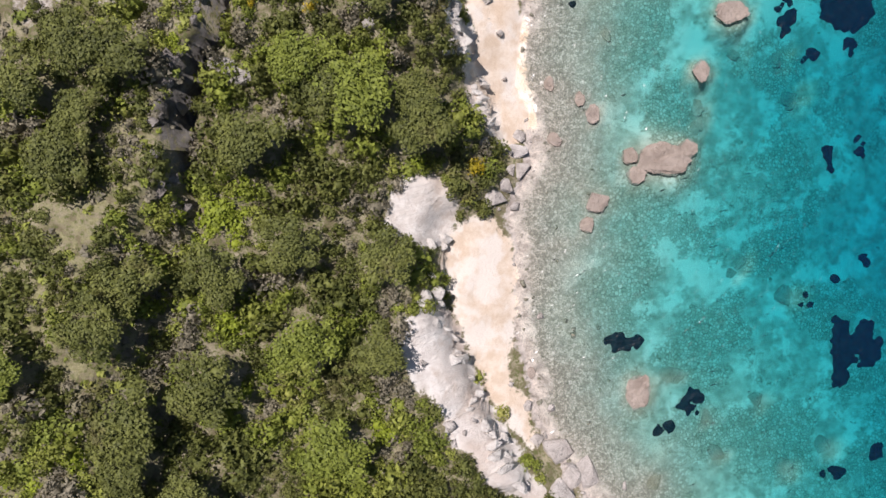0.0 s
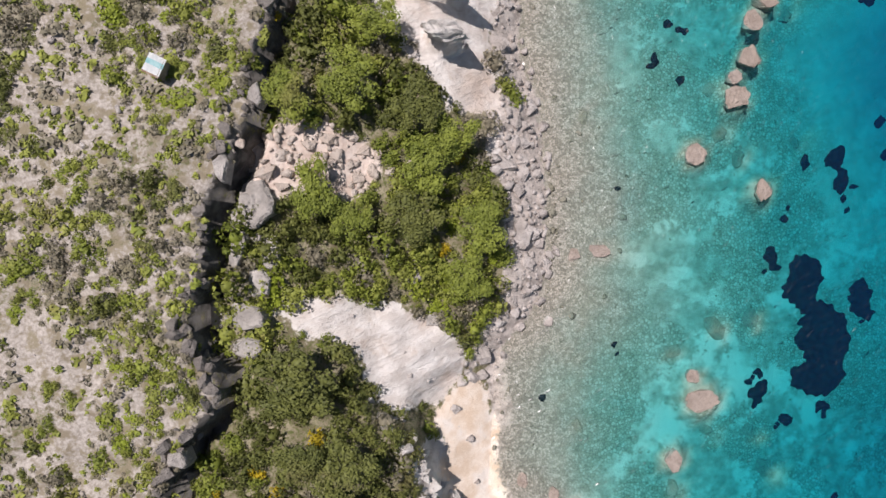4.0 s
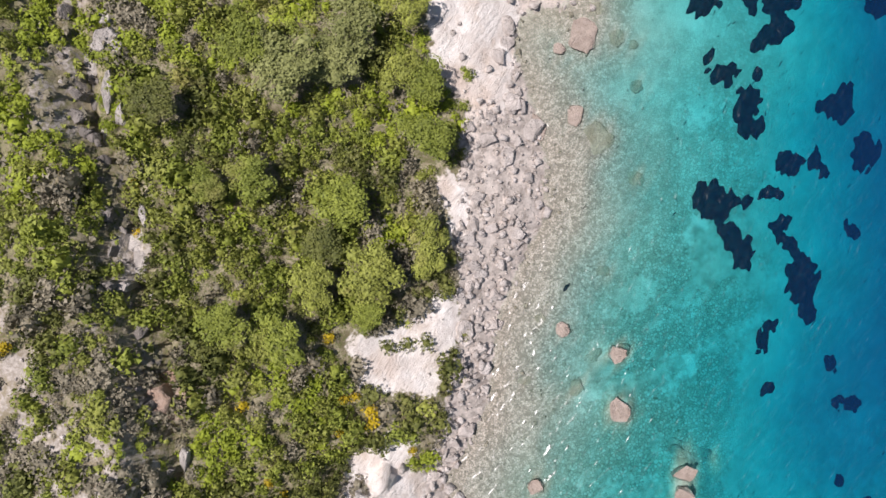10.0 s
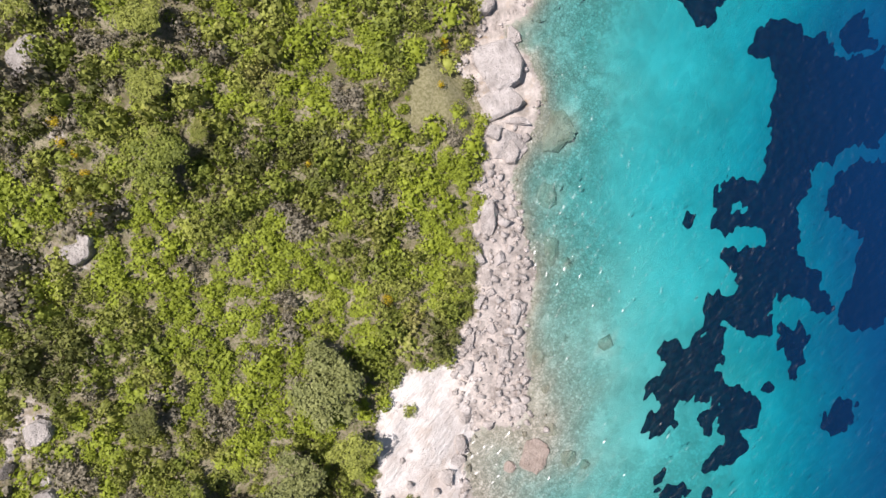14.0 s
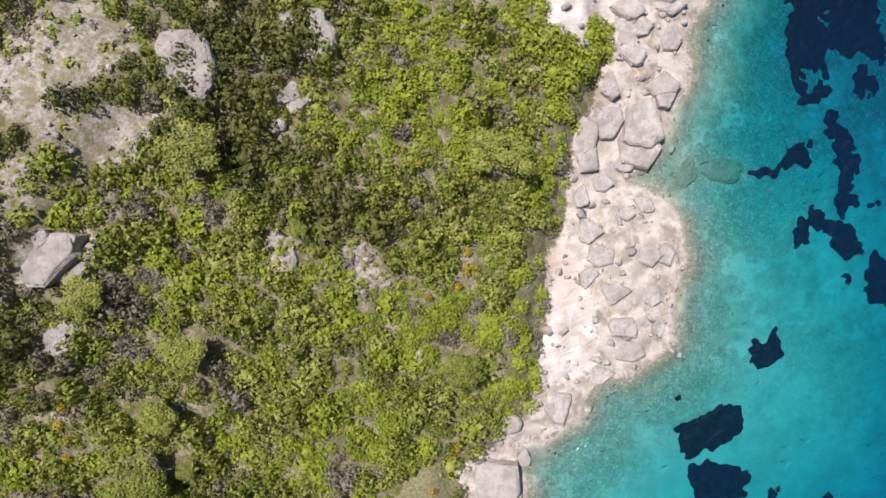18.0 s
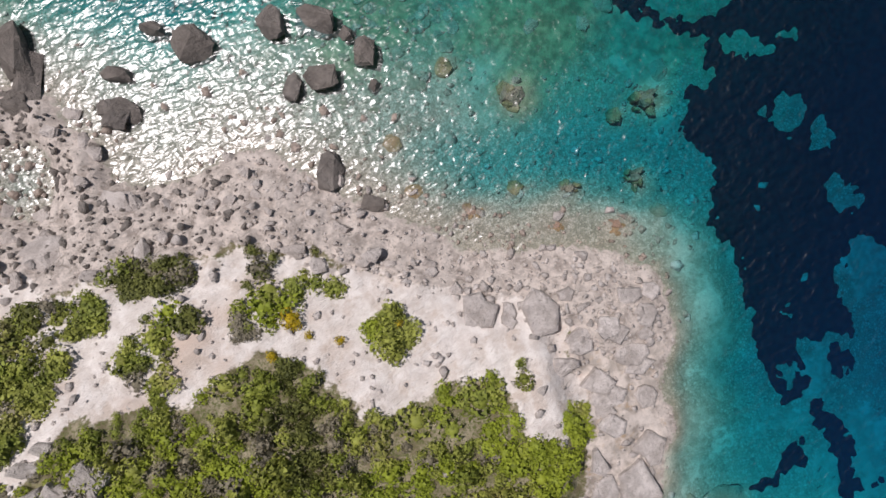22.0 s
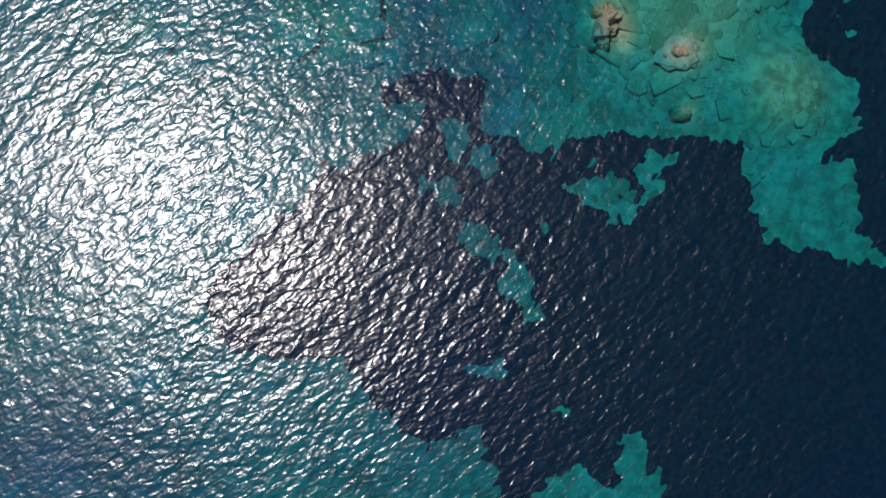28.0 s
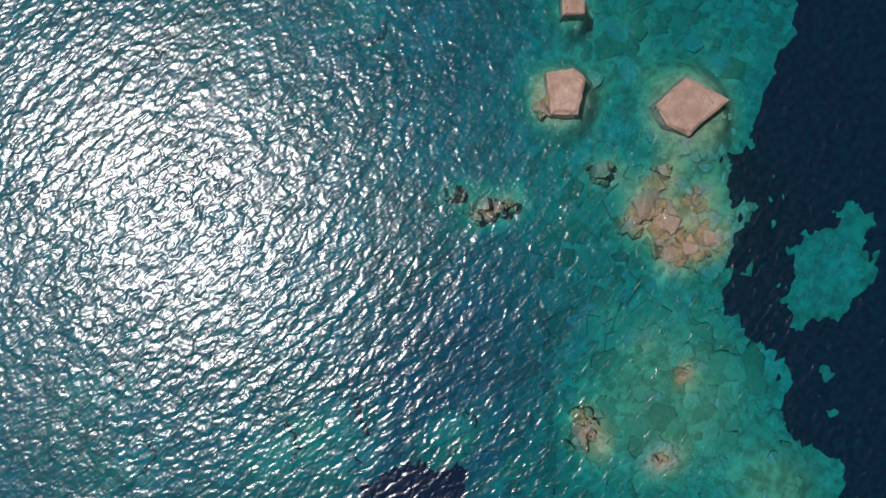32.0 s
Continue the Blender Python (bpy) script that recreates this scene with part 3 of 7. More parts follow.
AREAS["gravel"].append([(43.3, 263.3), (52.4, 264.4), (57.5, 261.7), (52.2, 258.6), (46.3, 253.5), (52.1, 253.4), (58.0, 254.9), (58.6, 253.9), (53.9, 249.5), (50.0, 246.3), (46.1, 247.1), (44.2, 250.3), (40.4, 253.0), (39.2, 258.9)])
AREAS["gravel"].append([(20.4, 190.4), (26.1, 191.9), (26.5, 186.9), (22.8, 187.2), (21.0, 184.5), (18.5, 185.4)])
AREAS["gravel"].append([(14.6, 181.9), (17.6, 181.6), (16.2, 176.2), (12.6, 168.8), (9.9, 172.8), (10.3, 175.6)])
AREAS["gravel"].append([(33.4, 207.0), (37.8, 205.6), (39.1, 200.8), (37.7, 201.0), (34.9, 204.8)])
AREAS["gravel"].append([(-1.9, 139.6), (-3.4, 140.0), (-8.2, 134.0), (-15.0, 128.0), (-13.4, 127.4), (-6.6, 132.8)])
AREAS["gravel"].append([(-9.5, 153.0), (-5.6, 152.3), (-3.2, 151.7), (-6.3, 149.6), (-9.3, 149.7), (-11.4, 148.7)])
AREAS["gravel"].append([(-38.8, 38.9), (-35.6, 41.7), (-32.4, 42.0), (-32.8, 38.2), (-35.6, 37.3)])
AREAS["gravel"].append([(-37.3, 33.1), (-33.8, 33.4), (-33.8, 30.2), (-37.0, 30.6)])
# tide pools behind the shore rocks: x, y and half widths
POOLS = [(43.8, 317.3, 5.5, 6.0)]
AREAS["gravel"].append([(-45.4, 52.0), (-39.2, 51.9), (-32.9, 48.0), (-29.3, 42.9), (-33.1, 41.0), (-38.0, 45.5), (-45.6, 46.3)])
AREAS["gravel"].append([(-45.8, 33.7), (-39.5, 33.0), (-35.9, 26.0), (-40.9, 28.0), (-45.9, 27.5)])
AREAS["gravel"].append([(-37.5, 39.2), (-32.2, 39.1), (-32.2, 36.3), (-36.3, 36.7)])
AREAS["gravel"].append([(-37.0, 32.3), (-33.3, 31.6), (-33.6, 28.5), (-36.4, 29.8)])
AREAS["gravel"].append([(-45.1, 69.6), (-38.8, 70.1), (-38.9, 64.4), (-43.3, 64.5)])
AREAS["gravel"].append([(-38.3, 62.5), (-34.5, 63.1), (-35.2, 59.3), (-37.8, 59.4)])
AREAS["gravel"].append([(-37.5, 88.5), (-34.8, 86.0), (-33.0, 79.8), (-27.9, 73.6), (-29.7, 71.4), (-32.2, 68.8), (-36.8, 67.9), (-40.7, 73.8)])
AREAS["gravel"].append([(-30.1, 101.6), (-27.5, 99.1), (-28.5, 91.6), (-32.6, 87.4), (-32.2, 95.0)])
AREAS["gravel"].append([(-16.0, 87.0), (-11.6, 86.7), (-13.3, 82.0), (-16.1, 83.8)])
AREAS["gravel"].append([(-29.0, 118.6), (-23.8, 116.2), (-20.2, 109.0), (-23.5, 108.5), (-28.5, 112.1)])
AREAS["gravel"].append([(-32.9, 109.2), (-30.2, 107.3), (-29.0, 100.7), (-33.6, 94.7), (-35.6, 97.0)])
AREAS["gravel"].append([(-26.2, 96.3), (-20.7, 95.1), (-20.6, 92.5), (-25.1, 92.2)])
AREAS["gravel"].append([(-19.1, 120.2), (-14.4, 118.0), (-15.6, 106.7), (-18.0, 104.7), (-17.3, 113.5)])
AREAS["gravel"].append([(-4.5, 159.6), (-2.0, 157.6), (-5.2, 152.9), (-7.1, 154.7)])
AREAS["gravel"].append([(-8.9, 151.4), (-3.3, 151.2), (-2.0, 149.8), (-6.2, 148.5), (-9.9, 147.0), (-11.0, 147.5)])
AREAS["gravel"].append([(-6.9, 146.0), (-3.1, 141.1), (-5.7, 140.4), (-7.8, 143.0)])
AREAS["gravel"].append([(-4.4, 137.6), (-2.2, 136.4), (-5.0, 133.7), (-10.2, 129.4), (-13.0, 128.1), (-9.0, 133.0)])
AREAS["gravel"].append([(-19.6, 131.7), (-19.5, 128.0), (-22.0, 127.3)])
AREAS["gravel"].append([(8.6, 158.9), (13.4, 158.4), (12.1, 154.9), (7.6, 151.7)])
AREAS["gravel"].append([(-0.0, 167.8), (1.9, 166.1), (-2.5, 160.7), (-3.6, 161.3)])
AREAS["gravel"].append([(33.5, 207.9), (38.1, 205.5), (39.1, 201.7), (37.4, 200.9), (35.4, 205.0)])
AREAS["gravel"].append([(23.6, 191.1), (26.3, 187.0), (22.0, 185.2), (20.8, 189.2)])
AREAS["gravel"].append([(21.2, 181.8), (23.5, 179.5), (21.2, 177.1), (19.4, 179.1)])
AREAS["gravel"].append([(43.1, 220.8), (45.1, 217.9), (42.7, 215.6), (40.9, 217.6)])
AREAS["gravel"].append([(40.7, 247.9), (43.9, 247.6), (43.4, 241.9), (40.2, 242.2)])
AREAS["gravel"].append([(42.6, 240.0), (49.5, 239.4), (49.4, 234.3), (43.3, 233.6), (40.9, 235.7)])
AREAS["gravel"].append([(45.0, 253.2), (53.9, 252.4), (54.3, 249.2), (50.9, 247.6), (44.7, 249.4)])
AREAS["gravel"].append([(41.4, 227.4), (45.4, 228.9), (47.5, 231.3), (45.0, 224.5), (42.5, 225.4)])
AREAS["gravel"].append([(76.6, 235.1), (82.9, 233.3), (83.3, 231.3), (78.8, 231.1)])
AREAS["gravel"].append([(69.9, 238.3), (71.7, 236.8), (70.8, 233.7), (69.5, 233.8)])
AREAS["gravel"].append([(85.5, 223.5), (86.8, 223.4), (85.4, 218.4), (85.0, 221.6)])
AREAS["gravel"].append([(76.4, 218.5), (80.3, 218.8), (79.4, 216.3), (77.5, 216.5)])
AREAS["gravel"].append([(39.4, 260.7), (43.3, 261.3), (49.2, 266.4), (52.5, 263.7), (53.7, 259.8), (48.5, 258.6), (45.1, 253.4), (39.2, 253.5)])
AREAS["gravel"].append([(43.8, 251.5), (49.0, 251.4), (52.2, 247.5), (47.6, 245.6), (44.4, 248.2)])
AREAS["gravel"].append([(39.1, 247.0), (43.1, 246.9), (43.0, 241.7), (39.1, 241.8)])
AREAS["gravel"].append([(40.3, 237.8), (48.8, 237.7), (48.7, 232.5), (40.2, 233.3)])
AREAS["gravel"].append([(76.2, 236.7), (80.7, 237.3), (82.0, 234.1), (78.1, 233.5)])
AREAS["gravel"].append([(76.1, 232.2), (80.7, 231.5), (79.3, 228.9)])
AREAS["gravel"].append([(67.9, 251.8), (71.2, 251.1), (69.8, 249.2)])
AREAS["gravel"].append([(86.2, 256.8), (91.4, 256.1), (90.7, 254.8), (86.8, 255.1)])
AREAS["gravel"].append([(86.3, 263.3), (88.9, 263.2), (87.6, 260.0)])
AREAS["gravel"].append([(68.4, 240.1), (71.6, 238.1), (69.6, 234.2), (63.7, 229.7), (67.0, 233.6)])
AREAS["gravel"].append([(39.6, 278.2), (43.5, 277.5), (43.5, 275.6), (39.6, 275.6)])
AREAS["gravel"].append([(47.8, 268.7), (51.7, 268.1), (52.0, 257.3), (47.3, 256.7), (44.5, 260.5)])
# small cliffs and humps of the bank behind the beach
BLUFFS = [(7.4, 98.7, 1.5, 2.6, 5.0), (9.9, 99.3, 1.2, 1.9, 3.0), (6.6, 91.3, 2.6, 1.7, 4.5), (7.1, 84.5, 2.0, 1.7, 4.5), (2.6, 94.6, 3.9, 2.0, 2.0), (0.4, 91.9, 3.9, 1.1, 1.5), (5.0, 102.0, 2.8, 1.9, 2.0), (14.0, 112.8, 2.0, 1.1, 2.5), (17.8, 115.1, 1.2, 1.1, 2.5), (12.6, 103.9, 1.1, 1.1, 2.0), (5.8, 112.4, 2.0, 1.5, 3.0)]
# steep banks over the beach, from south to north
BANKS = [[(12.0, -32.6), (8.4, -26.2), (6.4, -22.2), (4.0, -17.4), (2.4, -13.5), (1.2, -10.3), (0.0, -7.1), (-0.2, -1.5), (0.8, 2.1)], [(8.3, 14.4), (6.8, 17.7), (5.2, 24.1), (3.6, 28.1), (1.2, 32.9), (0.8, 36.1)], [(3.8, 23.8), (2.7, 30.2), (1.6, 33.4), (-3.1, 36.6), (-5.5, 39.1)]]

# boulders and crags: kind, turn, then x, y and half widths
ROCKS = []
ROCKS.append(("sea", -0, [(41.2, 33.9, 2.41, 1.61), (36.8, 25.6, 1.29, 1.77), (21.4, 19.3, 1.05, 1.37), (31.2, 13.0, 4.19, 2.82), (27.6, 10.6, 1.45, 1.45), (35.0, 14.6, 1.29, 1.61), (26.6, 13.4, 1.21, 1.21), (21.9, 6.9, 1.77, 1.77), (20.6, 3.4, 1.13, 1.29), (27.8, -20.4, 2.01, 2.58), (12.5, -17.7, 0.72, 0.89), (16.1, 15.4, 0.97, 0.72)]))
ROCKS.append(("sub", -0, [(33.2, -18.3, 2.05, 1.23), (50.8, -6.8, 1.64, 1.64), (45.9, -22.1, 1.23, 1.23), (56.1, -28.9, 1.39, 1.8), (39.7, -29.7, 1.31, 1.31), (50.0, -31.8, 1.64, 1.39), (30.3, -33.4, 1.31, 1.31), (43.8, -1.9, 1.23, 1.23), (38.1, -24.4, 0.98, 1.31), (37.3, 18.2, 0.98, 1.23), (37.3, 21.0, 0.9, 1.15), (51.6, 22.7, 1.06, 1.31), (49.6, 28.4, 1.06, 1.06), (23.4, 30.9, 1.06, 1.06), (43.0, 28.8, 1.06, 1.06), (42.6, -3.5, 1.06, 0.74)]))
ROCKS.append(("sea", -1, [(42.0, 69.3, 1.45, 1.77), (51.3, 63.7, 0.97, 1.77), (41.4, 34.1, 2.42, 1.45), (40.3, 37.5, 1.13, 1.13), (36.9, 25.7, 1.13, 1.61), (21.4, 19.6, 0.81, 1.45), (15.1, 23.7, 0.81, 1.13), (19.5, 21.6, 0.81, 1.13), (15.7, 15.9, 0.89, 0.89)]))
ROCKS.append(("sub", -1, [(46.5, 72.7, 1.31, 1.31), (49.3, 69.0, 1.06, 1.06), (44.3, 44.6, 1.31, 1.31), (50.0, 44.9, 1.31, 1.64), (37.9, 41.0, 1.31, 0.98), (37.3, 20.6, 1.06, 1.23), (36.8, 17.7, 0.9, 0.9), (49.7, 28.1, 0.98, 0.98), (52.0, 22.3, 1.14, 1.47), (48.6, 76.4, 1.96, 1.14)]))
ROCKS.append(("sea", -12, [(50.1, 103.2, 1.61, 1.29), (53.0, 90.8, 1.77, 1.13), (51.0, 88.1, 1.61, 1.61), (50.3, 82.9, 1.77, 1.77), (48.0, 80.1, 1.13, 1.13), (48.2, 77.0, 1.77, 1.94), (41.8, 69.2, 1.61, 1.77), (51.6, 63.9, 1.13, 1.61), (27.6, 56.0, 1.61, 0.97), (23.8, 55.6, 0.97, 0.97)]))
ROCKS.append(("sub", -12, [(55.2, 110.5, 1.23, 1.23), (46.6, 109.6, 1.23, 1.23), (34.1, 100.5, 1.15, 1.15), (54.4, 93.7, 1.31, 1.31), (57.8, 90.0, 0.98, 1.23), (45.8, 78.8, 0.98, 0.98), (46.3, 72.3, 1.15, 1.15), (49.2, 68.3, 0.9, 0.9), (30.1, 95.2, 0.98, 0.98), (44.9, 43.5, 1.31, 1.31), (50.2, 44.9, 1.15, 1.15), (51.7, 112.0, 1.47, 0.82), (26.2, 75.2, 0.98, 0.98)]))
ROCKS.append(("sea", -28, [(67.3, 142.4, 1.13, 1.45), (49.5, 117.7, 1.13, 1.29), (54.2, 110.4, 1.29, 1.29), (50.1, 103.7, 1.45, 1.93), (34.0, 101.0, 1.13, 1.13)]))
ROCKS.append(("sub", -28, [(68.9, 138.5, 2.2, 2.04), (70.4, 130.3, 1.14, 1.14), (46.4, 109.3, 1.3, 0.81), (30.3, 95.1, 0.98, 0.98), (54.0, 93.1, 1.3, 1.14), (53.1, 90.4, 1.79, 0.98), (51.3, 87.7, 1.47, 1.79), (57.4, 89.7, 0.98, 0.98), (50.7, 111.8, 1.14, 0.65), (59.1, 121.4, 0.98, 0.98), (47.7, 120.9, 0.98, 0.73), (41.1, 114.5, 1.06, 0.73), (45.3, 78.9, 1.14, 1.14), (58.5, 70.8, 1.14, 1.14)]))
ROCKS.append(("sea", -34, [(74.7, 151.4, 2.01, 2.57), (67.9, 142.8, 1.12, 1.45), (71.0, 151.7, 0.96, 0.8), (61.5, 144.2, 2.01, 2.25)]))
ROCKS.append(("sub", -34, [(99.7, 191.5, 3.1, 2.77), (68.8, 138.0, 2.28, 2.45), (79.0, 148.6, 1.31, 1.31), (80.6, 146.6, 0.82, 0.82), (81.6, 163.4, 1.14, 2.04), (70.6, 129.9, 1.14, 1.14), (78.5, 153.7, 1.14, 1.14), (77.9, 141.2, 0.98, 1.14), (92.3, 173.4, 0.98, 0.98), (80.7, 159.1, 0.73, 0.73), (91.6, 160.6, 1.31, 1.31), (94.2, 183.4, 1.47, 1.96), (90.9, 176.3, 1.47, 2.94)]))
ROCKS.append(("sub", -5, [(98.9, 190.9, 2.93, 2.61), (118.6, 214.6, 0.81, 0.81), (124.6, 246.7, 2.12, 2.61), (130.4, 246.6, 3.26, 1.95)]))
ROCKS.append(("dark", -20, [(67.4, 333.5, 2.01, 1.77), (72.2, 329.9, 3.38, 3.22), (84.2, 329.8, 2.57, 2.57), (90.1, 328.8, 2.9, 2.41), (95.7, 322.8, 2.25, 2.25), (89.2, 320.9, 2.57, 2.57), (84.8, 320.4, 1.45, 2.25), (94.1, 326.0, 1.21, 1.21), (60.9, 328.5, 2.25, 1.45), (59.7, 322.8, 3.06, 2.57), (87.0, 307.3, 2.01, 2.82), (91.7, 301.5, 2.01, 1.45), (48.0, 329.4, 2.25, 6.84), (96.0, 317.7, 1.05, 1.05)]))
ROCKS.append(("reef", -20, [(62.1, 342.9, 2.28, 2.28), (105.0, 296.9, 2.04, 1.63), (96.5, 309.2, 1.47, 1.3), (115.5, 311.6, 2.85, 3.1), (134.2, 306.4, 2.61, 2.45), (129.7, 295.6, 1.63, 2.28), (119.7, 296.6, 2.04, 1.3), (97.7, 301.8, 1.47, 1.14), (112.1, 298.6, 1.3, 1.3), (106.4, 318.1, 1.3, 1.63), (124.8, 289.5, 2.45, 1.63), (116.5, 291.7, 1.96, 1.14), (129.0, 305.3, 1.14, 1.14)]))
ROCKS.append(("sub", -20, [(127.6, 327.9, 2.96, 2.8), (137.7, 310.5, 1.48, 1.81), (131.4, 290.0, 1.32, 1.32), (128.1, 319.8, 1.15, 1.15), (120.5, 320.8, 1.32, 1.32), (131.8, 322.8, 2.47, 1.81)]))
ROCKS.append(("reef", -29, [(176.3, 392.4, 2.59, 4.45), (198.3, 415.3, 3.07, 2.83), (200.8, 408.9, 3.64, 3.07), (206.3, 408.1, 2.26, 3.24), (179.1, 427.4, 3.4, 1.62), (183.8, 384.1, 2.1, 1.46), (181.1, 375.9, 1.78, 1.13), (193.4, 393.1, 1.62, 1.78)]))
ROCKS.append(("pink", -30, [(212.8, 425.7, 5.8, 4.5), (197.8, 436.5, 4.3, 4.0), (205.6, 446.5, 2.39, 1.43)]))
ROCKS.append(("reef", -30, [(201.2, 416.8, 4.02, 4.83), (203.2, 408.2, 4.83, 2.41), (181.1, 428.6, 4.02, 2.41), (198.0, 424.2, 3.06, 2.57), (177.6, 392.8, 2.25, 4.02), (192.9, 392.8, 1.29, 1.29), (195.1, 436.1, 2.41, 2.73), (207.8, 413.8, 2.09, 2.09), (205.7, 419.7, 1.93, 1.93)]))
ROCKS.append(("sub", -30, [(159.2, 403.6, 4.24, 3.1), (145.5, 413.3, 3.92, 2.77), (178.3, 461.2, 4.08, 2.77), (116.0, 421.8, 3.26, 2.45), (184.9, 382.9, 2.45, 1.8), (136.7, 413.6, 2.94, 2.45), (210.0, 434.4, 2.12, 2.12), (204.6, 436.6, 1.8, 1.8), (211.8, 440.9, 2.28, 1.63), (195.4, 441.9, 2.12, 2.12), (222.8, 428.9, 1.96, 1.96), (220.9, 433.8, 1.63, 1.63), (187.1, 406.2, 2.12, 1.63), (190.4, 400.5, 1.8, 1.8), (162.9, 393.8, 3.26, 1.63), (142.4, 405.6, 3.26, 2.12), (117.4, 434.1, 3.26, 2.28)]))
ROCKS.append(("sub", -27, [(158.5, 401.2, 4.78, 3.3), (145.1, 409.4, 4.12, 2.14), (135.2, 411.7, 3.63, 2.97), (184.0, 384.0, 3.3, 2.47)]))
ROCKS.append(("bluff", -12, [(6.4, 98.7, 3.17, 2.57), (6.3, 90.9, 3.62, 1.66), (6.6, 84.3, 3.17, 1.66), (14.7, 115.3, 0.91, 1.36), (4.3, 101.4, 1.96, 1.06)]))
ROCKS.append(("shore", -0, [(10.4, 13.9, 1.76, 1.28), (11.2, 11.3, 1.12, 1.6), (9.6, 11.3, 0.96, 0.96), (7.2, 7.3, 1.92, 1.28), (8.8, 8.9, 0.96, 1.28), (16.0, -28.6, 2.4, 2.08), (20.4, -31.8, 1.92, 2.4), (18.0, -32.2, 1.76, 1.76), (16.4, -34.2, 1.92, 1.92), (6.0, 34.9, 0.8, 0.8), (10.8, 16.1, 0.96, 0.96), (12.0, -22.2, 0.8, 0.8), (13.2, -27.0, 1.28, 0.96), (2.8, 13.7, 0.72, 0.72)]))
ROCKS.append(("shore", -1, [(16.1, 59.8, 1.28, 1.6), (10.1, 42.0, 1.28, 1.44), (8.5, 39.2, 1.12, 1.28), (6.9, 38.8, 0.96, 0.96), (16.0, 74.6, 1.12, 1.44), (17.1, 71.8, 1.12, 1.12), (18.4, 76.2, 0.96, 0.96), (15.8, 65.0, 1.12, 1.12), (17.7, 59.0, 1.12, 1.12), (16.8, 54.6, 0.96, 0.96), (14.7, 49.9, 0.96, 1.28), (15.4, 45.9, 0.96, 0.8), (12.6, 46.7, 0.8, 0.8), (20.4, 55.8, 0.64, 0.64), (16.7, 69.0, 1.12, 1.12), (18.6, 67.4, 0.96, 0.8), (13.6, 52.7, 0.8, 0.8), (19.8, 46.2, 0.72, 0.88), (9.7, 39.2, 1.12, 0.8)]))
ROCKS.append(("shore", -12, [(15.1, 99.3, 1.28, 1.92), (16.9, 102.3, 1.44, 1.12), (22.3, 104.4, 1.76, 2.08), (16.1, 58.8, 1.44, 2.08), (30.3, 113.3, 1.44, 1.28), (27.8, 113.0, 1.28, 1.28), (28.8, 115.7, 1.44, 0.96), (22.9, 110.8, 1.44, 0.8), (15.1, 91.7, 1.76, 1.12), (13.8, 85.8, 1.92, 1.28), (18.0, 77.2, 1.12, 1.12), (16.7, 67.2, 1.12, 1.28), (17.0, 63.1, 0.96, 0.96), (18.8, 57.8, 0.96, 0.96), (19.7, 54.3, 0.96, 0.96), (16.9, 54.9, 1.12, 1.12), (20.1, 107.3, 1.12, 0.96), (14.5, 94.7, 1.44, 1.12), (16.0, 71.5, 0.96, 1.12), (14.2, 68.6, 1.6, 1.12)]))
ROCKS.append(("shore", -12, [(17.3, 73.7, 0.96, 0.96), (21.2, 55.7, 0.72, 0.72), (16.6, 51.3, 1.12, 0.96)]))
ROCKS.append(("shore", -28, [(61.2, 144.0, 1.91, 1.91), (60.4, 148.3, 1.27, 1.11), (54.7, 146.1, 1.27, 1.27), (51.3, 133.1, 1.27, 1.11), (37.9, 125.9, 1.27, 1.43), (39.9, 129.7, 1.11, 1.11), (49.2, 140.1, 0.96, 0.96), (46.8, 137.3, 1.03, 1.03), (55.5, 142.5, 1.11, 1.11), (37.9, 121.8, 1.11, 1.11), (35.4, 116.7, 0.8, 1.11), (30.1, 113.3, 1.27, 1.43), (29.1, 115.6, 0.96, 0.96), (26.5, 111.6, 1.11, 1.11), (23.3, 105.7, 1.75, 1.75), (16.2, 100.9, 1.75, 2.23), (15.7, 96.7, 1.59, 1.59), (19.5, 104.6, 0.96, 0.96), (41.7, 130.5, 0.96, 1.11), (43.9, 131.2, 1.03, 1.03)]))
ROCKS.append(("shore", -28, [(42.1, 123.6, 1.11, 1.11), (43.8, 127.6, 0.96, 0.96), (37.3, 123.9, 0.8, 0.8), (22.2, 110.3, 0.8, 1.11), (25.8, 112.9, 0.96, 0.96), (56.9, 148.5, 0.96, 0.96)]))
ROCKS.append(("shore", -34, [(66.1, 157.9, 0.96, 1.44), (65.0, 156.3, 1.12, 0.96), (62.7, 154.9, 1.44, 1.28), (60.8, 148.5, 1.28, 1.12), (68.9, 161.3, 1.12, 0.96), (78.8, 168.1, 0.96, 0.96), (72.3, 167.7, 1.12, 1.28), (77.3, 165.8, 1.12, 1.12), (75.8, 158.6, 1.28, 1.28), (56.2, 142.5, 0.96, 0.96), (48.6, 135.6, 0.96, 0.96), (52.3, 134.0, 0.8, 0.8), (43.5, 132.3, 1.12, 1.12), (45.1, 136.0, 0.96, 0.96), (41.3, 124.1, 1.12, 1.12), (40.9, 126.3, 0.96, 0.96), (38.0, 124.9, 1.12, 1.12), (50.0, 129.8, 0.8, 0.8), (37.1, 119.3, 1.12, 1.12), (92.1, 192.3, 2.86, 2.38)]))
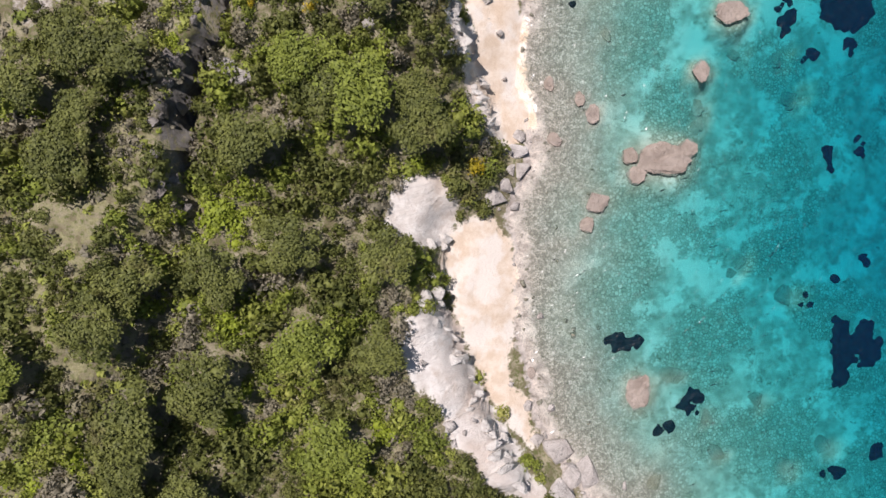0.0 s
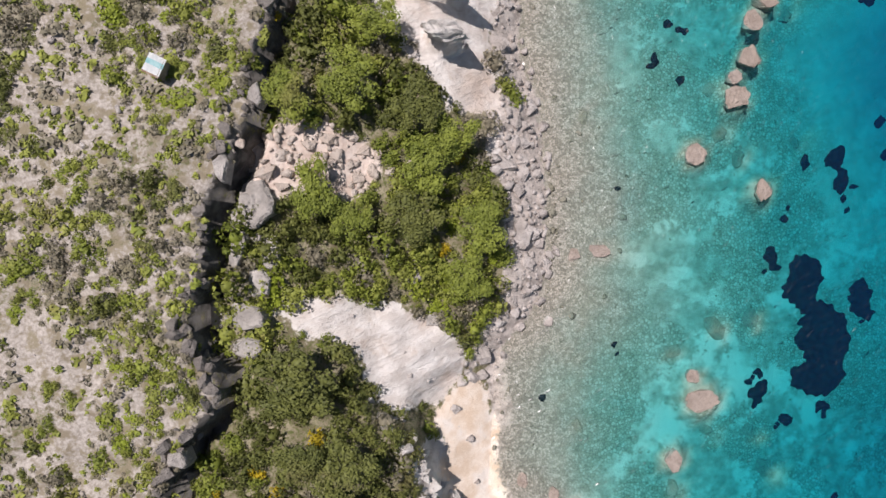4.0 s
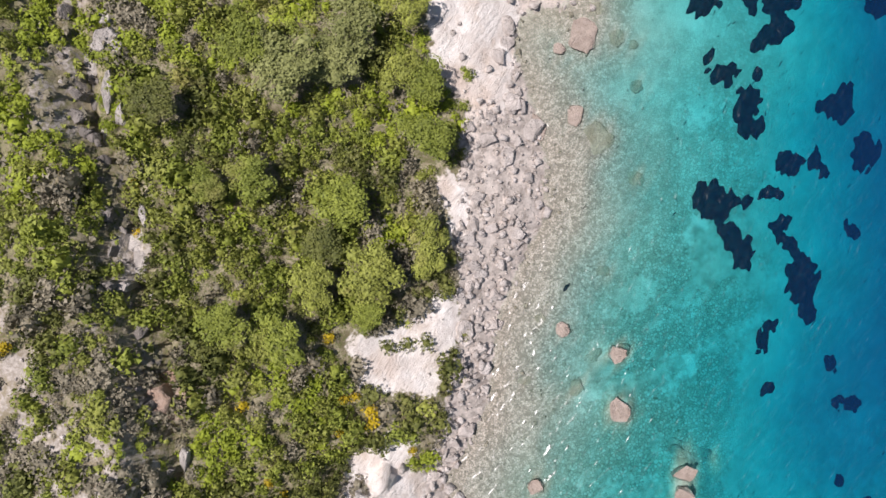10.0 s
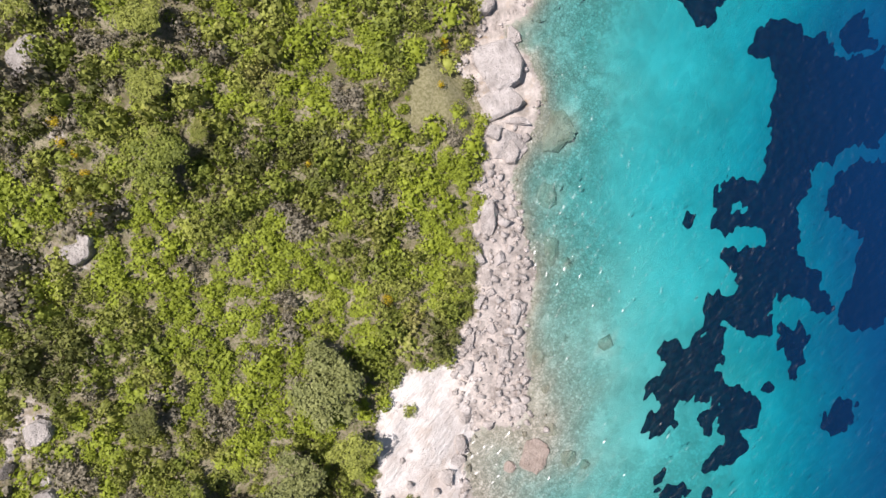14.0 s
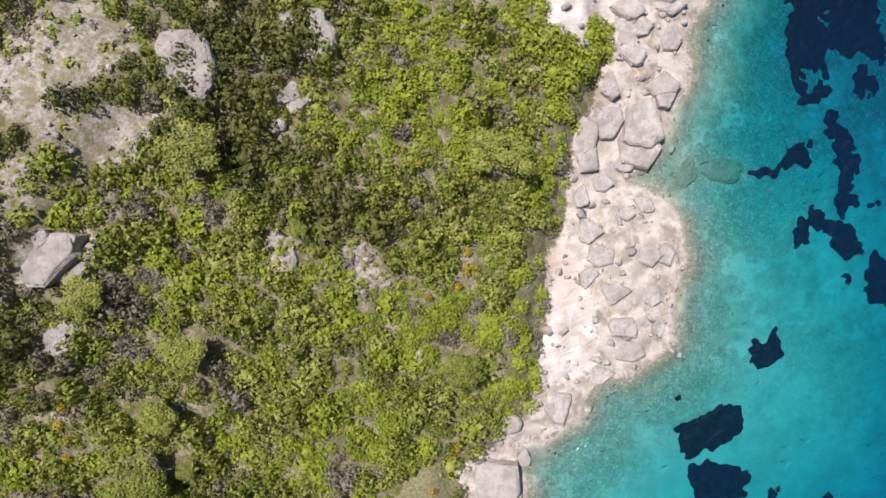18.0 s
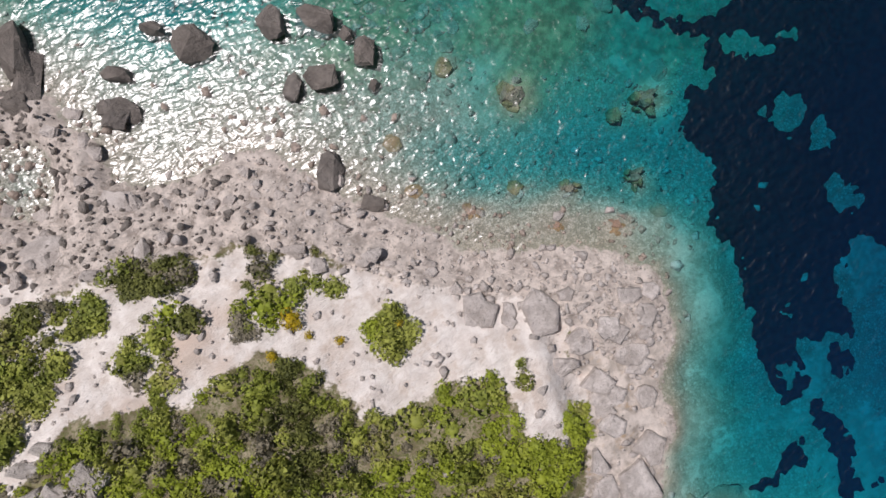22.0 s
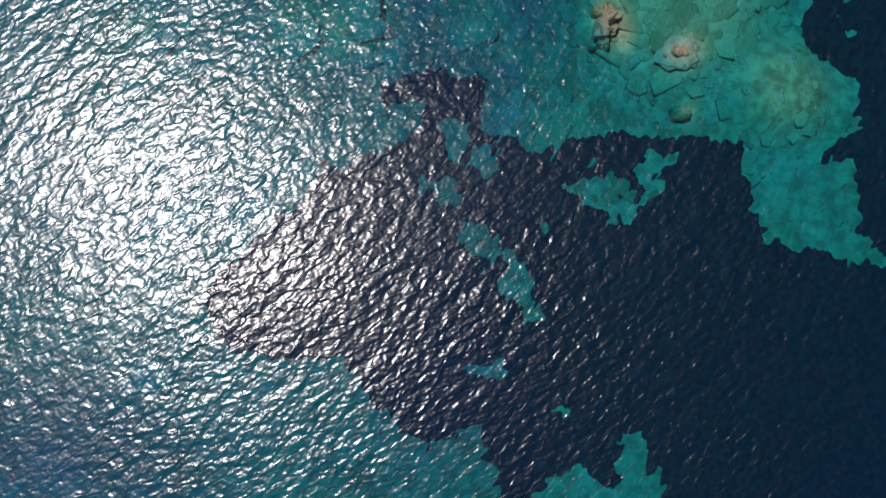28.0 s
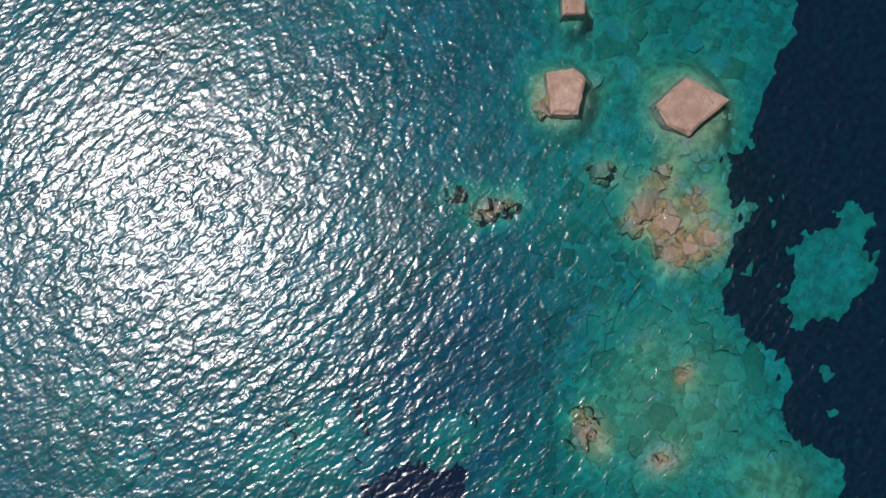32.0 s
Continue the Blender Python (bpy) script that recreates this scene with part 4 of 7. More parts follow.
ROCKS.append(("shore", -34, [(84.5, 184.5, 1.43, 2.86), (83.2, 179.1, 1.11, 1.11), (78.0, 175.0, 1.43, 1.11), (80.7, 177.5, 1.27, 1.27), (81.6, 171.1, 1.27, 1.91), (74.5, 170.6, 0.79, 1.75), (72.5, 167.7, 1.27, 0.95), (62.9, 155.0, 1.27, 1.27), (60.9, 149.1, 1.59, 1.11), (66.3, 158.5, 0.95, 1.43), (80.7, 180.4, 1.27, 1.11), (88.1, 183.5, 0.79, 0.95), (77.8, 166.9, 1.11, 1.11), (84.6, 174.8, 1.11, 1.11), (94.5, 195.0, 2.38, 0.79), (80.0, 175.1, 0.95, 0.95), (87.5, 186.8, 0.79, 0.79), (78.0, 170.7, 0.95, 0.95), (69.3, 162.2, 0.95, 0.79), (75.6, 163.7, 0.95, 0.95)]))
ROCKS.append(("shore", -34, [(75.6, 158.8, 1.11, 1.11), (53.3, 148.5, 0.95, 0.95), (56.3, 143.1, 1.11, 1.11)]))
ROCKS.append(("ledge", -5, [(117.3, 250.2, 3.75, 3.44), (109.6, 251.3, 2.03, 3.13), (113.5, 229.4, 2.35, 1.88), (118.6, 228.9, 2.03, 1.72), (109.6, 238.3, 2.5, 2.03), (105.1, 213.6, 2.19, 2.82), (98.2, 211.5, 2.03, 2.03), (95.9, 202.3, 3.91, 4.3), (91.8, 191.6, 1.72, 2.03), (93.9, 198.1, 3.44, 2.82), (91.3, 194.8, 1.41, 1.25), (112.2, 244.8, 2.19, 1.88), (114.9, 240.6, 1.88, 1.72), (109.4, 231.7, 1.72, 1.88), (115.6, 220.9, 2.66, 1.72), (119.8, 224.5, 1.09, 1.72), (111.3, 217.4, 2.35, 1.41), (111.3, 234.7, 2.19, 1.72), (118.3, 234.8, 2.19, 1.88), (108.8, 242.7, 1.56, 2.03)]))
ROCKS.append(("ledge", -5, [(100.5, 205.8, 1.09, 1.56), (118.2, 241.9, 1.88, 1.41), (120.7, 234.6, 1.56, 2.03), (114.3, 224.6, 2.19, 1.56)]))
ROCKS.append(("ledge", -9, [(101.9, 283.2, 2.84, 2.68), (110.2, 280.4, 2.84, 3.63), (106.3, 281.5, 1.1, 1.73), (114.7, 276.0, 1.89, 1.73), (111.5, 272.9, 2.84, 1.26), (116.4, 268.9, 3.15, 2.36), (121.6, 271.7, 2.84, 1.89), (118.0, 253.1, 3.47, 3.78), (121.2, 258.6, 2.84, 2.36), (113.2, 253.5, 2.36, 2.68), (116.2, 262.6, 2.21, 2.36), (122.2, 265.2, 1.89, 1.89), (124.8, 276.4, 1.89, 1.89), (119.2, 276.5, 1.73, 1.73), (122.9, 279.9, 2.05, 1.42), (113.2, 258.3, 1.58, 2.05), (115.8, 265.0, 1.89, 1.42), (110.0, 248.4, 1.89, 2.36), (97.3, 289.9, 1.1, 0.79), (91.9, 300.7, 1.42, 1.1)]))
ROCKS.append(("ledge", -9, [(87.2, 306.6, 1.89, 2.21), (114.5, 282.0, 1.42, 1.1), (100.0, 286.7, 1.1, 1.1), (82.9, 294.5, 1.26, 1.26), (115.5, 247.5, 1.89, 1.42)]))
ROCKS.append(("ledge", -1, [(102.5, 282.5, 2.68, 2.21), (106.1, 281.1, 1.26, 1.89), (115.0, 274.7, 2.05, 1.42), (122.0, 269.8, 2.84, 1.73), (121.5, 257.3, 2.52, 2.21), (111.5, 272.4, 2.05, 1.26), (116.9, 266.4, 3.15, 1.58), (109.6, 251.5, 2.05, 3.15), (126.5, 279.6, 1.58, 1.58), (120.1, 275.0, 1.73, 1.73), (124.1, 274.1, 1.58, 1.1)]))
ROCKS.append(("shore", -9, [(58.1, 309.9, 2.88, 1.76), (48.0, 304.6, 3.52, 1.28), (40.5, 313.8, 1.12, 1.28), (53.8, 300.9, 1.6, 1.12), (80.0, 297.6, 1.76, 0.96), (90.0, 294.4, 1.44, 1.44), (86.7, 299.4, 1.44, 1.44), (46.2, 308.5, 1.6, 0.96), (76.5, 306.6, 1.28, 1.28), (70.1, 306.8, 1.44, 0.96), (64.7, 308.4, 1.44, 1.44), (63.2, 303.8, 1.12, 1.12), (73.5, 312.7, 0.96, 0.96), (75.5, 310.0, 0.96, 0.96), (82.1, 305.7, 1.28, 1.28), (43.6, 302.8, 1.28, 1.28), (38.6, 306.9, 1.12, 1.12), (41.5, 309.6, 1.28, 1.28)]))
ROCKS.append(("shore", -20, [(46.6, 306.9, 4.82, 2.09), (58.0, 309.9, 3.53, 2.09), (60.4, 302.6, 1.12, 1.93), (39.9, 305.1, 1.28, 1.93), (47.3, 304.0, 3.53, 1.61), (80.1, 296.9, 1.12, 0.8), (97.2, 291.0, 1.12, 0.96), (79.5, 305.7, 0.96, 0.96), (69.3, 308.2, 1.12, 1.12), (76.9, 307.9, 0.8, 0.8), (54.2, 320.3, 1.28, 1.61), (55.1, 318.2, 1.28, 1.28), (49.9, 322.7, 1.61, 1.12), (53.3, 324.9, 1.61, 1.12), (53.0, 314.7, 1.12, 1.12), (65.2, 308.5, 1.28, 1.28), (73.0, 306.4, 1.12, 1.12), (92.5, 292.3, 1.28, 0.8), (88.7, 293.7, 0.96, 0.96), (45.7, 311.5, 1.77, 1.12)]))
ROCKS.append(("shore", -20, [(79.3, 314.3, 0.56, 0.56), (72.7, 313.6, 0.56, 0.56), (70.8, 313.2, 0.48, 0.48), (64.5, 312.6, 0.72, 0.72)]))
ROCKS.append(("crag", -1, [(-16.7, 63.5, 2.31, 2.83), (-18.6, 50.4, 3.08, 1.8), (-18.3, 46.5, 1.93, 1.41), (-25.6, 35.1, 1.41, 1.41), (-25.7, 31.2, 1.28, 0.9), (-26.5, 22.2, 1.93, 0.77), (-24.9, 20.6, 2.57, 1.28), (-15.6, 57.7, 1.28, 2.31), (-17.1, 59.6, 0.77, 0.77), (-2.1, 57.4, 0.64, 1.03), (1.1, 53.8, 1.41, 1.28), (3.5, 48.0, 1.03, 1.16), (-19.5, 67.7, 1.03, 1.93), (-18.8, 58.1, 1.16, 2.57), (-22.1, 50.4, 1.16, 2.57), (-16.9, 54.2, 1.54, 1.67), (-9.1, 27.4, 0.9, 0.77), (-25.8, 27.4, 0.77, 1.41), (-19.0, 61.6, 0.9, 1.67), (47.4, 275.8, 1.67, 1.92)]))
ROCKS.append(("crag", -1, [(50.9, 274.8, 2.31, 2.82), (53.2, 277.0, 1.67, 1.67), (60.0, 257.7, 2.69, 2.95), (62.5, 258.0, 1.41, 2.44), (60.0, 260.9, 1.54, 1.67), (55.3, 269.0, 0.77, 0.64), (57.2, 268.9, 0.9, 0.64), (56.3, 252.0, 1.03, 0.9), (51.8, 247.2, 1.03, 0.9), (45.2, 235.4, 3.85, 2.31), (44.1, 226.4, 2.18, 1.79), (53.4, 248.8, 0.64, 0.64), (74.2, 263.4, 2.86, 2.73), (72.0, 255.6, 1.5, 1.5), (92.9, 264.6, 1.02, 0.61), (71.4, 264.1, 1.23, 1.36), (70.6, 254.6, 1.23, 0.68)]))
ROCKS.append(("crag", -12, [(-17.5, 63.7, 1.28, 1.66), (-17.2, 69.5, 1.15, 2.55), (-15.5, 75.7, 1.02, 1.91), (-12.8, 84.3, 0.51, 2.55), (-33.9, 102.5, 0.89, 1.4)]))
ROCKS.append(("rust", -28, [(3.5, 140.0, 1.77, 1.64), (5.8, 138.8, 1.39, 1.52), (5.6, 141.8, 1.89, 1.01), (4.2, 137.2, 1.39, 0.76)]))
ROCKS.append(("crag", -28, [(2.3, 132.4, 0.76, 1.89), (10.1, 154.8, 1.01, 2.53), (10.6, 158.1, 1.89, 1.52), (0.0, 122.9, 0.63, 1.14), (-0.9, 120.5, 0.63, 1.01), (8.9, 151.1, 0.63, 0.51)]))
ROCKS.append(("crag", -34, [(20.2, 179.2, 1.01, 1.01), (18.4, 174.3, 0.76, 3.17), (10.8, 158.0, 2.15, 1.39), (15.0, 170.4, 0.63, 1.9), (9.6, 155.0, 0.76, 2.28), (13.9, 159.7, 0.63, 1.9), (7.4, 153.4, 1.27, 0.76), (17.9, 170.8, 0.89, 1.65), (22.0, 178.0, 0.89, 1.14), (21.5, 179.4, 1.67, 1.54), (18.0, 178.7, 1.16, 2.57), (37.9, 204.0, 2.18, 1.54), (24.3, 186.9, 1.93, 1.93), (21.6, 177.8, 0.9, 0.9), (22.4, 181.9, 1.28, 0.9)]))
ROCKS.append(("crag", -5, [(48.7, 237.1, 1.51, 1.51), (45.4, 235.8, 2.51, 1.88), (45.3, 227.3, 1.38, 1.76), (53.5, 248.6, 0.88, 1.88), (86.1, 222.2, 0.5, 1.51), (70.8, 235.2, 0.63, 1.88), (47.1, 233.8, 1.51, 0.75), (43.4, 238.5, 1.25, 1.13), (64.3, 221.7, 0.38, 0.75), (39.4, 204.8, 1.51, 1.25)]))
ROCKS.append(("crag", -9, [(49.2, 273.5, 3.3, 2.64), (51.9, 277.4, 1.98, 1.72), (45.3, 275.8, 1.98, 1.98), (52.7, 271.9, 1.06, 1.45), (53.8, 268.7, 0.79, 0.79), (55.9, 268.8, 0.92, 0.79), (56.3, 267.4, 0.66, 0.66), (48.3, 276.0, 1.98, 1.32), (44.9, 279.8, 2.64, 1.32), (47.2, 281.5, 1.72, 0.92)]))
ROCKS.append(("talus", -12, [(-15.2, 71.6, 0.96, 0.96), (-13.6, 69.5, 1.1, 0.83), (-11.8, 68.0, 0.96, 0.96), (-8.2, 71.5, 1.24, 0.96), (-5.4, 71.6, 0.83, 0.83), (-7.3, 69.2, 0.96, 0.96), (-4.3, 70.0, 1.1, 0.83), (-10.4, 66.3, 0.96, 0.96), (-15.4, 67.4, 1.24, 1.24), (-13.7, 65.6, 0.96, 0.96), (-7.9, 66.5, 0.83, 0.83), (-5.0, 66.6, 0.96, 0.96), (-16.5, 69.1, 0.83, 0.83), (-10.5, 70.6, 0.83, 0.83), (-9.3, 64.7, 0.83, 0.83), (-3.4, 67.6, 0.83, 0.83), (-1.0, 67.5, 0.83, 0.83), (3.4, 70.4, 0.83, 0.83), (6.2, 64.9, 0.69, 0.83), (1.1, 72.3, 0.69, 0.69)]))
ROCKS.append(("talus", -12, [(1.7, 68.6, 0.69, 0.69), (-10.7, 72.8, 0.69, 0.69), (-7.0, 64.2, 0.83, 0.83), (-2.6, 69.6, 0.69, 0.69), (-16.2, 65.5, 0.96, 0.96), (-12.4, 71.4, 0.62, 0.62), (-5.8, 68.2, 0.69, 0.69), (-9.2, 68.5, 0.83, 0.83), (-17.6, 70.4, 0.69, 0.69), (-11.5, 64.5, 0.69, 0.69)]))
ROCKS.append(("reef", -30, [(177.7, 432.4, 2.8, 1.7), (182.7, 427.1, 3.2, 2.0), (202.4, 412.9, 3.6, 3.2)]))
ROCKS.append(("crag", 35, [(60.9, 259.0, 3.6, 5.0), (74.7, 262.2, 3.0, 3.0), (72.6, 254.5, 2.2, 1.3), (43.5, 236.4, 5.2, 2.8), (44.3, 227.0, 3.6, 1.8)]))
ROCKS.append(("dark", 10, [(47.9, 335.2, 3.4, 5.2), (45.3, 326.8, 3.2, 3.8), (59.1, 322.8, 2.8, 2.4), (43.5, 307.3, 3.2, 2.0), (48.4, 304.0, 3.4, 1.6), (59.4, 303.2, 2.0, 1.8), (54.8, 318.9, 1.4, 1.2)]))

LAND = COAST + [(-900.0, 420.0), (-2500.0, 500.0), (-2500.0, -2500.0), (150.0, -2500.0), (60.0, -200.0)]
HIGH = SCARP + [(-60.0, 300.0), (-2500.0, 300.0), (-2500.0, -2500.0), (-60.0, -2500.0), (-35.0, -80.0)]
SHOALS = [(189.0, 391.0, 17.0), (208.0, 412.0, 13.0), (196.0, 372.0, 9.0), (120.0, 322.0, 14.0), (96.0, 330.0, 14.0)]

FOOTED = [(x, y, max(rx, ry)) for kind, _, rows in ROCKS if kind in ("sea", "pink") for x, y, rx, ry in rows]


def path_x(y):
    """The line the place is strung along."""
    ys = np.array([-60, 0, 60, 100, 140, 185, 225, 265, 305, 340, 380, 425, 470.0])
    xs = np.array([0, 0, 6, 18, 44, 77, 89, 92, 105, 123, 143, 172, 200.0])
    return np.interp(y, ys, xs)


def covered(x, y, kind, wobble=1.3):
    """1 where the ground is of that kind, with frayed edges."""
    wx = x + (rough(x, y, 0.45, 1, 3) - 0.5) * 2.6 * wobble
    wy = y + (rough(x, y, 0.45, 4, 3) - 0.5) * 2.6 * wobble
    on = np.zeros(np.shape(x), bool)
    for p in AREAS[kind]:
        on |= inside(wx, wy, p)
    return on


def smooth(v, lo, hi):
    k = np.clip((v - lo) / (hi - lo), 0, 1)
    return k * k * (3 - 2 * k)


def sheer(y):
    """How steep the edge of the terrace is: 1 a rock face, 0 a slope."""
    return np.interp(y, [-5, 12, 88, 94, 126, 132, 178, 190], [0, 1, 1, 0, 0, 0.62, 0.62, 0])


def brink(x, y):
    """Distance from the edge of the terrace."""
    wx = x + (rough(x, y, 0.16, 2, 4) - 0.5) * 3.0
    wy = y + (rough(x, y, 0.16, 5, 4) - 0.5) * 3.0
    return away(wx, wy, SCARP)


def survey(x, y):
    """Height of the ground, distance inland (negative at sea), and whether it is the high terrace."""
    wx = x + (rough(x, y, 0.16, 2, 4) - 0.5) * 3.0
    wy = y + (rough(x, y, 0.16, 5, 4) - 0.5) * 3.0
    shore = np.where(inside(wx, wy, LAND), 1, -1) * away(wx, wy, COAST)
    for px, py, rx, ry in POOLS:
        d = np.hypot((wx - px) / rx, (wy - py) / ry)
        shore = np.where(d < 1, np.minimum(shore, (d - 1) * rx * 1.6), np.where(shore > 0, np.minimum(shore, (d - 1) * rx + 0.05), shore))
    edge = away(wx, wy, SCARP)
    high = inside(wx, wy, HIGH) & (shore > 0)
    foot = 14.8 + 1.2 * np.maximum(smooth(y, 190, 235), sheer(y))
    share = np.clip(shore, 0, None) / (np.clip(shore, 0, None) + edge + 0.01)
    flat = np.zeros(np.shape(x))
    for p in AREAS["ledge"] + AREAS["sand"]:
        px, py = np.array(p).T
        near = (x > px.min() - 4) & (x < px.max() + 4) & (y > py.min() - 4) & (y < py.max() + 4)
        if near.any():
            d = away(x[near], y[near], p + p[:1])
            flat[near] = np.maximum(flat[near], np.where(inside(x[near], y[near], p), 1.0, 1 - smooth(d, 0, 4.0)))
    low = np.clip(shore * 0.13, 0, 0.9) + (foot - 0.9) * share ** 0.85 * (1 - 0.55 * flat)
    top = 19.6 + (rough(x, y, 0.05, 3, 4) - 0.5) * 4 + np.clip(edge, 0, 60) * 0.05
    z = np.where(high, low + (top - low) * smooth(edge, 0.0, 11 - 10.6 * sheer(y)), low)
    z = z - 3.0 * sheer(y) * (~high) * (shore > 8) * (1 - smooth(edge, 0.6, 2.0))
    z = z + (rough(x, y, 0.3, 6, 4) - 0.5) * np.clip(shore * 0.12, 0, 1.3)
    for bx, by, rx, ry, h in BLUFFS:
        near = (abs(x - bx) < 4 * rx) & (abs(y - by) < 3 * ry) & (shore > 1.0)
        if near.any():
            a = (x[near] - bx) / rx + (rough(x[near], y[near], 0.4, 2, 3) - 0.5) * 0.9
            c = (y[near] - by) / ry + (rough(x[near], y[near], 0.4, 3, 3) - 0.5) * 0.7
            z[near] += 1.35 * h * smooth(a, -2.0, 0.3) * (1 - smooth(a, 0.66, 0.86)) * (1 - smooth(abs(c), 0.6, 1.0))
    z = z + flat * (shore > 1.5) * (y > 150) * (abs(rough(x, y, 0.28, 5, 3) - 0.5) * 2.6 - 0.3)
    z = z + (1 - smooth(shore, 13, 19)) * smooth(shore, 0.6, 2.5) * smooth(y, 284, 294) * (abs(rough(x, y, 0.33, 3, 3) - 0.5) * 5.0 - 0.5)
    for line in BANKS:
        bx = np.interp(y, [p[1] for p in line], [p[0] for p in line])
        back = bx - x + (rough(x, y, 0.5, 6, 3) - 0.5) * 2.4
        ends = smooth(y, line[0][1] - 1, line[0][1] + 2) * (1 - smooth(y, line[-1][1] - 2, line[-1][1] + 1))
        z = z + 2.7 * smooth(back, 0, 0.8) * (1 - smooth(back, 6, 26)) * ends * (shore > 1.0)
    gully = abs(rough(x * 0.45, y * 1.5 + x * 0.3, 0.35, 4, 3) - 0.5) * 2
    z = z + np.where(covered(x, y, "marl", 0.6), (gully - 0.45) * 0.55, 0)
    off = -shore
    shelf = 9 - 4 * smooth(y, 95, 125) - 3 * smooth(y, 140, 170) + (4 + 12 * (1 - smooth(x, 108, 124))) * smooth(y, 284, 298)
    deep = 0.05 * np.minimum(np.clip(off, 0, None), shelf) + (0.15 * np.clip(off - shelf, 0, 24) + 0.17 * np.clip(off - shelf - 24, 0, 60)) * (0.80 + 0.20 * smooth(y, 65, 110))
    deep = np.minimum(deep, 11 - 2.5 * smooth(y, 115, 145) - 2.2 * smooth(y, 270, 340))
    deep = deep * (0.82 + 0.36 * rough(x, y, 0.06, 1, 4)) + (rough(x, y, 0.4, 3, 3) - 0.5) * np.clip(off * 0.05, 0, 0.5)
    deep = deep + 1.1 * smooth(off, 0, 3.5) * smooth(y, 155, 180) * (1 - smooth(y, 278, 292))
    deep = deep + 2.4 * smooth(off, 5, 14) * smooth(y, 240, 268) * (1 - smooth(y, 296, 312))
    deep = deep + 3.5 * (1 - smooth(np.hypot(x - 66, y - 360), 14, 36)) * smooth(off, 8, 20)
    deep = deep + 2.0 * (1 - smooth(np.hypot((x - 169) / 1.4, y - 404), 8, 24)) * smooth(off, 8, 20)
    for sx, sy, r in SHOALS:
        deep = deep - (deep - 1.5) * 0.8 * (1 - smooth(np.hypot(x - sx, y - sy), 0.3 * r, 1.2 * r)) * (deep > 1.5)
    for bx, by, r in FOOTED:
        near = (abs(x - bx) < 2.6 * r) & (abs(y - by) < 2.6 * r)
        if near.any():
            d = np.hypot(x[near] - bx, y[near] - by) / r
            deep[near] -= np.clip(deep[near] - 0.6, 0, None) * 0.75 * (1 - smooth(d, 0.9, 1.7))
    z = np.where(shore > 0, z, -np.clip(deep, 0.02, None))
    return z, shore, high


def spread(inner, step, far):
    """Even steps inside, growing ones out to the horizon."""
    lo, hi = inner
    a = np.arange(lo, hi + step / 2, step)
    out = np.geomspace(6, far, 16)
    return np.concatenate([lo - out[::-1], a, a[-1] + out])


def sheet(name, mat, step, values, inner_x=(-92, 92), inner_y=(-52, 478), label=""):
    """One grid that follows the coast and reaches the horizon; values(x, y) gives the heights and the weights."""
    us, vs = spread(inner_x, step, 2400), spread(inner_y, step, 2400)
    y, u = np.meshgrid(vs, us, indexing="ij")
    x = u + path_x(y)
    z, weights = values(x, y)
    n, k = x.shape
    me = bpy.data.meshes.new(name)
    i = np.arange(n * k).reshape(n, k)
    quads = np.stack([i[:-1, :-1], i[:-1, 1:], i[1:, 1:], i[1:, :-1]], -1).reshape(-1, 4)
    fill(me, np.stack([x, y, z], -1).reshape(-1, 3), quads)
    for key, w in weights.items():
        me.attributes.new(key, "FLOAT", "POINT").data.foreach_set("value", np.ascontiguousarray(w, dtype=np.float32).ravel())
    me.polygons.foreach_set("use_smooth", np.ones(len(quads), bool))
    me.materials.append(mat)
    return tagged(new(name, me), label, kind="structure")


def fill(me, verts, faces):
    """Fast mesh from arrays of equal-sided faces."""
    sides = faces.shape[1]
    me.vertices.add(len(verts))
    me.vertices.foreach_set("co", np.ascontiguousarray(verts, dtype=np.float32).ravel())
    me.loops.add(faces.size)
    me.loops.foreach_set("vertex_index", np.ascontiguousarray(faces, dtype=np.int32).ravel())
    me.polygons.add(len(faces))
    me.polygons.foreach_set("loop_start", np.arange(0, faces.size, sides, dtype=np.int32))
    me.polygons.foreach_set("loop_total", np.full(len(faces), sides, dtype=np.int32))
    me.update(calc_edges=True)


def soften(w):
    """Blend a weight with its neighbours on the grid."""
    p = np.pad(w, 1, mode="edge")
    p = (p[:-2] + 2 * p[1:-1] + p[2:]) / 4
    return (p[:, :-2] + 2 * p[:, 1:-1] + p[:, 2:]) / 4


def stony_stretch(x, y):
    """1 along the stretch where the terrace is mostly bare."""
    v = y + (rough(x, y, 0.06, 4, 4) - 0.5) * 50
    return smooth(v, 24, 38) * (1 - smooth(v, 138, 162))


